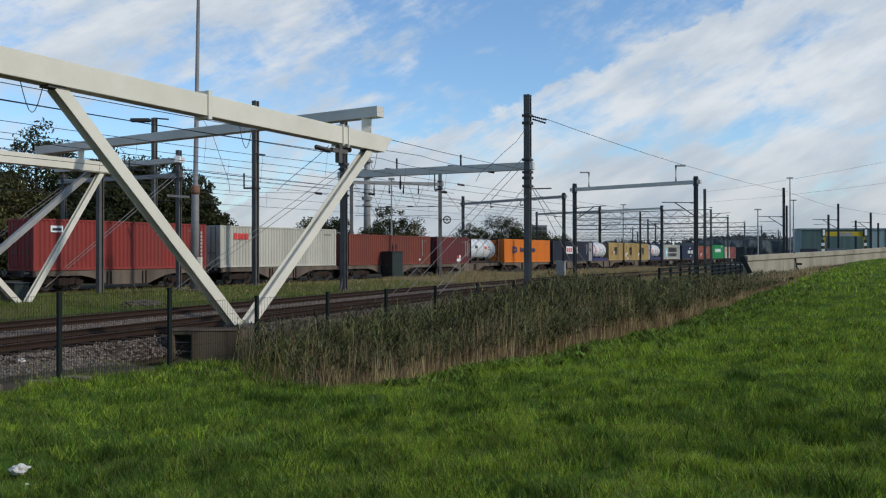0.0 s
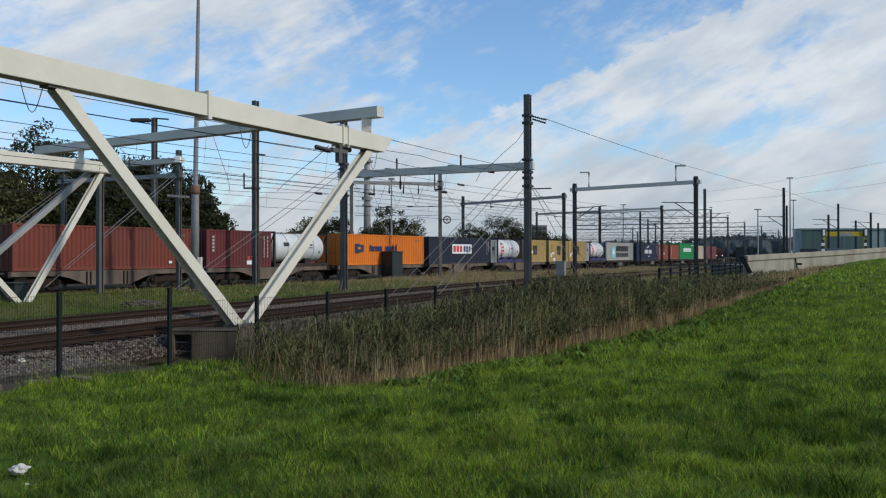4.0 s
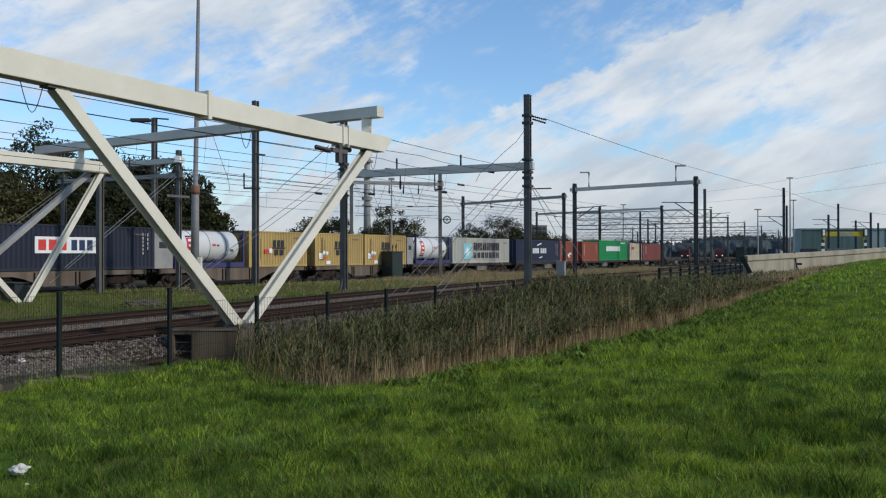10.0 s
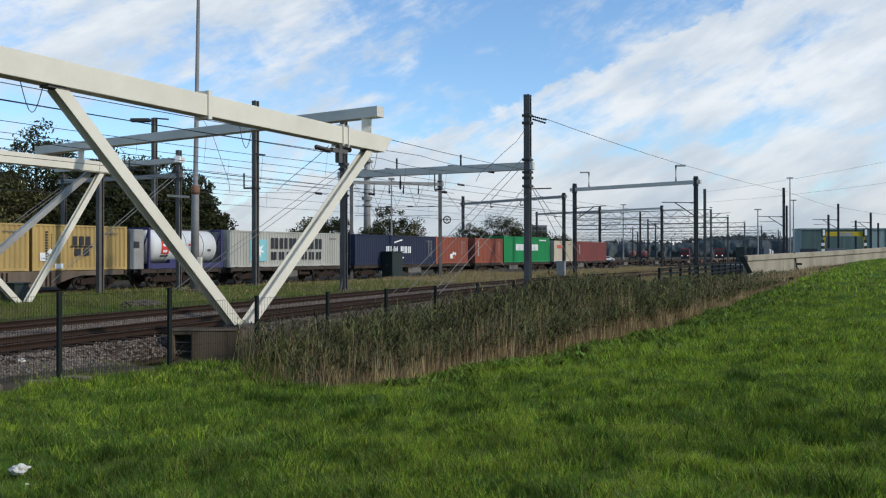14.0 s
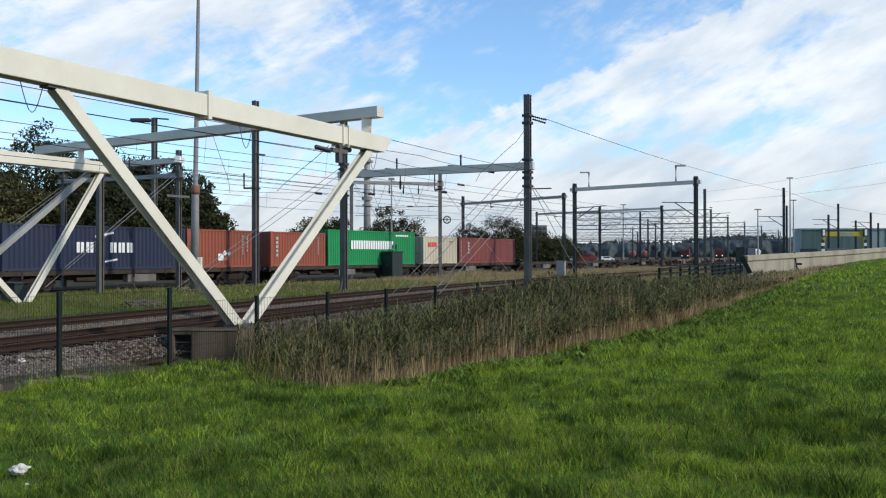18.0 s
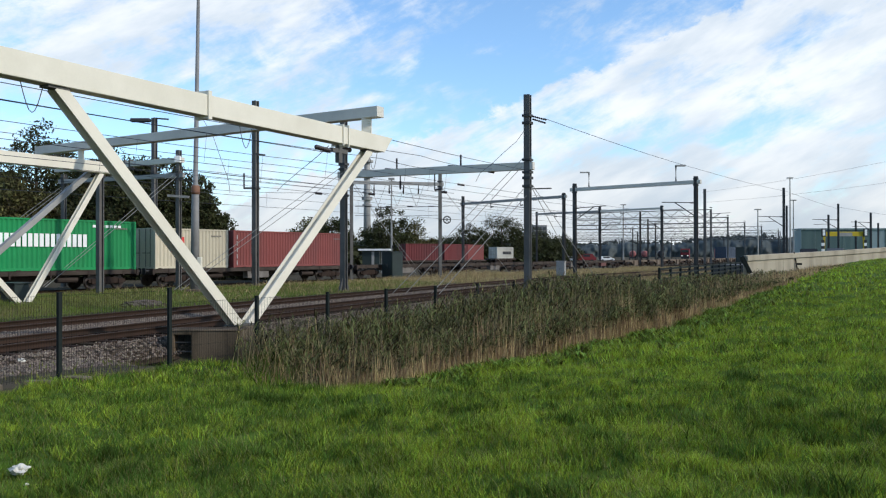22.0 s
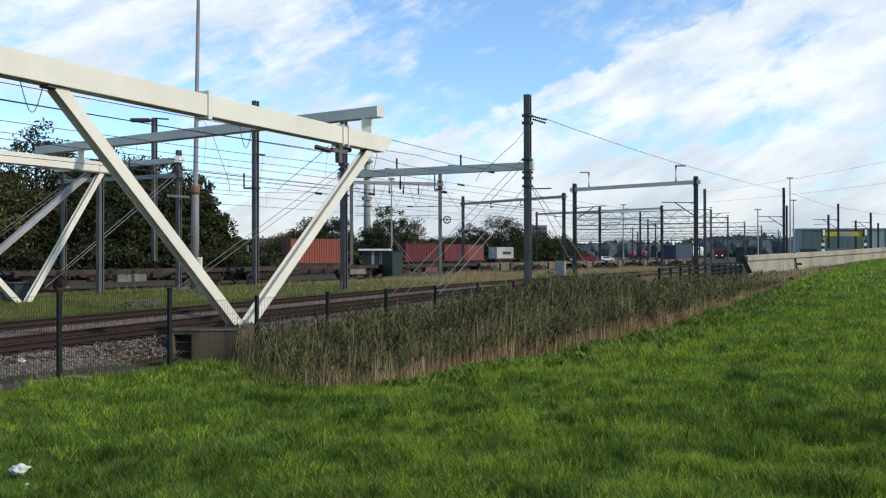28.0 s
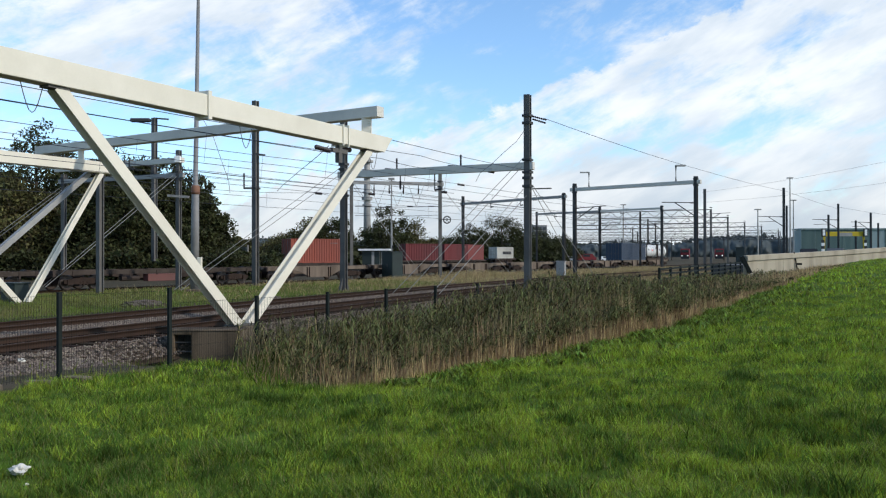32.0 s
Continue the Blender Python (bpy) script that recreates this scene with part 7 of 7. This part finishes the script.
# ---- wall, ramp, hall and gate on the right ----
def right_side():
    t = tagged(new("retaining_wall"), "pale concrete parapet wall rising beside a ramp", "wall", kind="structure")
    line = ((25.9, 72.0, 1.92), (31.2, 77.3, 2.09), (36.6, 82.7, 2.26), (42.0, 88.0, 2.44), (47.0, 93.0, 2.64), (52.0, 98.0, 2.84), (58.0, 104.0, 3.0), (66.0, 112.0, 3.2), (76.0, 122.0, 3.4))
    for (xa, ya, za), (xb, yb, zb) in zip(line, line[1:]):
        bm = bmesh.new()
        d = Vector((xb - xa, yb - ya)).normalized()
        n = Vector((-d.y, d.x)) * 0.3
        g = d * 0.025
        v = [bm.verts.new(p) for p in ((xa + g.x, ya + g.y, -0.8), (xb - g.x, yb - g.y, -0.8), (xb - g.x, yb - g.y, zb), (xa + g.x, ya + g.y, za))]
        u = [bm.verts.new((p.co.x + n.x, p.co.y + n.y, p.co.z)) for p in v]
        bm.faces.new(v), bm.faces.new(u[::-1])
        for i in range(4):
            bm.faces.new((v[i], u[i], u[(i + 1) % 4], v[(i + 1) % 4]))
        bevel(bm, 0.02)
        part("panel", bm, M["concrete_wall"], t)
        bm = bmesh.new()
        o = n * 0.3
        bar(bm, (xa + o.x, ya + o.y, za - 0.26), (xb + o.x, yb + o.y, zb - 0.26), 0.46, 0.40)
        part("coping", bm, M["concrete_wall"], t)
    p = thing("end_post", "dark steel end plate at the foot of the wall", "post")
    bm = bmesh.new()
    bar(bm, (25.5, 72.0, 1.85), (26.2, 71.9, 0.4), 0.5, 0.3)
    part("plate", bm, M["fence"], p)
    p = thing("sign_post", "thin dark leaning post with a small box by the wall", "post")
    bm = bmesh.new()
    bar(bm, (33.2, 79.0, 0.6), (32.9, 79.0, 2.2), 0.1, 0.1)
    part("post", bm, M["fence"], p)
    bm = bmesh.new()
    box(bm, 33.2, 33.6, 78.9, 79.1, 1.0, 1.2)
    part("box", bm, M["fence"], p)
    # ramp behind the wall
    t = tagged(new("road"), "grey asphalt ramp behind the wall", "road", kind="structure")
    bm = bmesh.new()
    for k in range(8):
        f0, f1 = k / 8, (k + 1) / 8
        pa, pb = Vector((30, 77, 0.5)).lerp(Vector((125, 172, 1.9)), f0), Vector((30, 77, 0.5)).lerp(Vector((125, 172, 1.9)), f1)
        pa.z, pb.z = min(pa.z + 0.5, 1.75), min(pb.z + 0.5, 1.75)
        q = Vector((-4.2, 4.2, 0))
        v = [bm.verts.new(w) for w in (pa, pb, pb + q, pa + q)]
        bm.faces.new(v)
        u = [bm.verts.new((w.co.x, w.co.y, -0.6)) for w in v]
        for i in range(4):
            bm.faces.new((v[i], v[(i + 1) % 4], u[(i + 1) % 4], u[i]))
    part("carriageway", bm, material("asphalt", (0.07, 0.07, 0.07), 0.9, 0, None, 1, 0.5, 12, 0.2), t)
    make_car(39.5, 91.0, 1.16, 66, paint("car_black", (0.02, 0.022, 0.025), 0.2), "black parked car behind the parapet wall")
    make_car(45.0, 96.5, 1.24, 60, paint("van_grey", (0.10, 0.11, 0.12), 0.3), "dark flatbed vehicle behind the parapet wall")
    # long teal hall
    b = thing("warehouse", "long teal-blue sheet-metal warehouse with a flat roof", "building", m=pose(94.4, 222, 0, 0, 0, -2))
    teal = paint("sheet_teal", (0.105, 0.165, 0.155), 0.4)
    pale = paint("sheet_pale_blue", (0.30, 0.38, 0.38), 0.35)
    for k in range(24):
        bm = bmesh.new()
        x = k * 3.6
        corrugated(bm, x, x + 3.54, 0, 0.0, 8.5, -1, 0.3, 0.04)
        part("wall_panel", bm, pale if k in (5, 12) else teal, b)
    bm = bmesh.new()
    box(bm, 0, 86.4, 0.1, 6, 0, 8.4)
    part("hall", bm, pale, b)
    bm = bmesh.new()
    box(bm, -0.2, 86.6, -0.25, 6.2, 8.5, 8.85)
    part("roof_edge", bm, pale, b)
    for k in (12, 20.5):
        bm = bmesh.new()
        box(bm, k * 3.6, k * 3.6 + 4.5, -0.1, -0.045, 0.2, 5.0)
        part("roller_door", bm, M["steel_pale"], b)
    for k in range(3):
        bm = bmesh.new()
        box(bm, 44.5, 46.0, -0.1, -0.045, 3.0 + 1.9 * k, 4.0 + 1.9 * k)
        part("window", bm, M["glass"], b)
    # yellow gate with signal heads
    g = thing("height_gate", "yellow height-limit gate with black signal heads", "gate", m=pose(66.6, 140, 0, 0, 0, -3))
    yellow = paint("gate_yellow", (0.62, 0.45, 0.03), 0.3)
    bm = bmesh.new()
    box(bm, -3.4, 3.4, -0.15, 0.15, 5.0, 5.75)
    part("beam", bm, yellow, g)
    bm = bmesh.new()
    box(bm, -1.0, 1.3, -0.2, -0.152, 5.0, 5.6)
    part("sign", bm, M["steel_pale"], g, "plain grey sign")
    for s in (-1, 1):
        bm = bmesh.new()
        bar(bm, (s * 3.45, 0, 0), (s * 3.15, 0, 5.6), 0.28, 0.28)
        part("leg", bm, yellow, g)
        bm = bmesh.new()
        box(bm, s * 3.4 - 0.38, s * 3.4 + 0.38, -0.4, -0.2, 4.95, 6.25)
        bevel(bm, 0.05)
        hd = part("signal_head", bm, M["black"], g)
        bm = bmesh.new()
        box(bm, s * 3.4 - 0.2, s * 3.4 + 0.2, -0.42, -0.402, 5.1, 6.1)
        part("lens_plate", bm, M["white"], hd)
        for k in range(4):
            bm = bmesh.new()
            box(bm, s * 3.42 - 0.2, s * 3.42 + 0.2, -0.2, 0.2, 2.4 + 0.5 * k, 2.9 + 0.5 * k - 0.02)
            part("stripe_band", bm, M["black"] if k % 2 else M["white"], g)


def far_things():
    red = paint("dull_red", (0.20, 0.022, 0.026), 0.3)
    make_parked_loco(85.4, 297, red, "red parked locomotive with lit headlights in the yard")
    make_parked_loco(97.2, 297, red, "red parked locomotive with lit headlights in the yard")
    pale_red = paint("faded_red", (0.36, 0.13, 0.12), 0.5)
    for x, mat, lab in ((58.9, pale_red, "red tank trailer parked beyond the yard"), (62.6, pale_red, "red tank trailer parked beyond the yard"), (67.6, M["black"], "black tank trailer parked beyond the yard")):
        make_tank_trailer(x, 262, mat, lab)
    make_car(40.0, 235, 0.1, 8, paint("dull_red", (0.19, 0.03, 0.03), 0.3), "red parked van beyond the yard", "van")
    make_car(46.0, 237, 0.1, 5, M["white"], "white parked car beyond the yard")
    make_car(36.5, 236, 0.1, 4, M["white"], "white parked car beyond the yard")
    # radio tower
    t = thing("radio_tower", "slender grey concrete radio tower with antenna rings", "tower")
    bm = bmesh.new()
    tube(bm, ((-27, 300, 0), (-27, 300, 20), (-27, 300, 42)), (1.4, 1.2, 0.95), 16)
    part("shaft", bm, M["steel_pale"], t, smooth=True)
    for z, r, h in ((19.5, 1.7, 0.5), (21.5, 1.9, 1.2), (24.0, 1.7, 0.5), (29.5, 2.1, 0.6), (31.0, 1.7, 1.4), (35.0, 2.2, 0.7), (37.5, 1.8, 1.4)):
        bm = bmesh.new()
        tube(bm, ((-27, 300, z), (-27, 300, z + h)), r, 16)
        part("antenna_ring", bm, M["steel_pale"], t)
    # flats
    b = thing("apartment_block", "grey apartment block far behind the trees", "building", m=pose(46, 400, 0, 0, 0, 10))
    bm = bmesh.new()
    box(bm, -3.5, 3.5, 0, 12, 0, 16)
    part("wall", bm, paint("block_grey", (0.16, 0.17, 0.18), 0.4), b)
    for i in range(6):
        for j in range(3):
            bm = bmesh.new()
            box(bm, -3.1 + j * 2.2, -1.4 + j * 2.2, -0.08, -0.005, 1.2 + 2.5 * i, 2.6 + 2.5 * i)
            part("window", bm, M["glass"], b)
        bm = bmesh.new()
        box(bm, -3.6, 3.6, -0.7, -0.1, 0.7 + 2.5 * i, 0.95 + 2.5 * i)
        part("balcony", bm, M["steel_pale"], b)
    # slender lamp posts
    for x, y, top in ((-6.1, 100, 10.9), (82.4, 200, 20.0), (91.5, 220, 16.0), (47.5, 222, 15.0), (71.0, 190, 12.0)):
        t = thing("lamp_post", "slender galvanised lamp post with a flat head", "lamp post", "lamp posts")
        bm = bmesh.new()
        tube(bm, ((x, y, 0), (x, y, top)), (0.13, 0.07) if top < 12 else (0.22, 0.12), 8)
        part("shaft", bm, M["steel_pale"], t)
        bm = bmesh.new()
        w = 0.35 if top < 12 else 0.7
        box(bm, x - w, x + w, y - 0.3, y + 0.3, top, top + 0.25)
        part("lamp_head", bm, M["steel_pale"], t)


# ---- order of building ----
tracks()
make_gantry()
make_fence()
make_culvert()
small_fixtures()
masts()
brackets()
tension_wheels()
far_portals()
wires()
build_train()
standing()
right_side()
far_things()
trees()
meadow()
reeds()
stones()
motions()
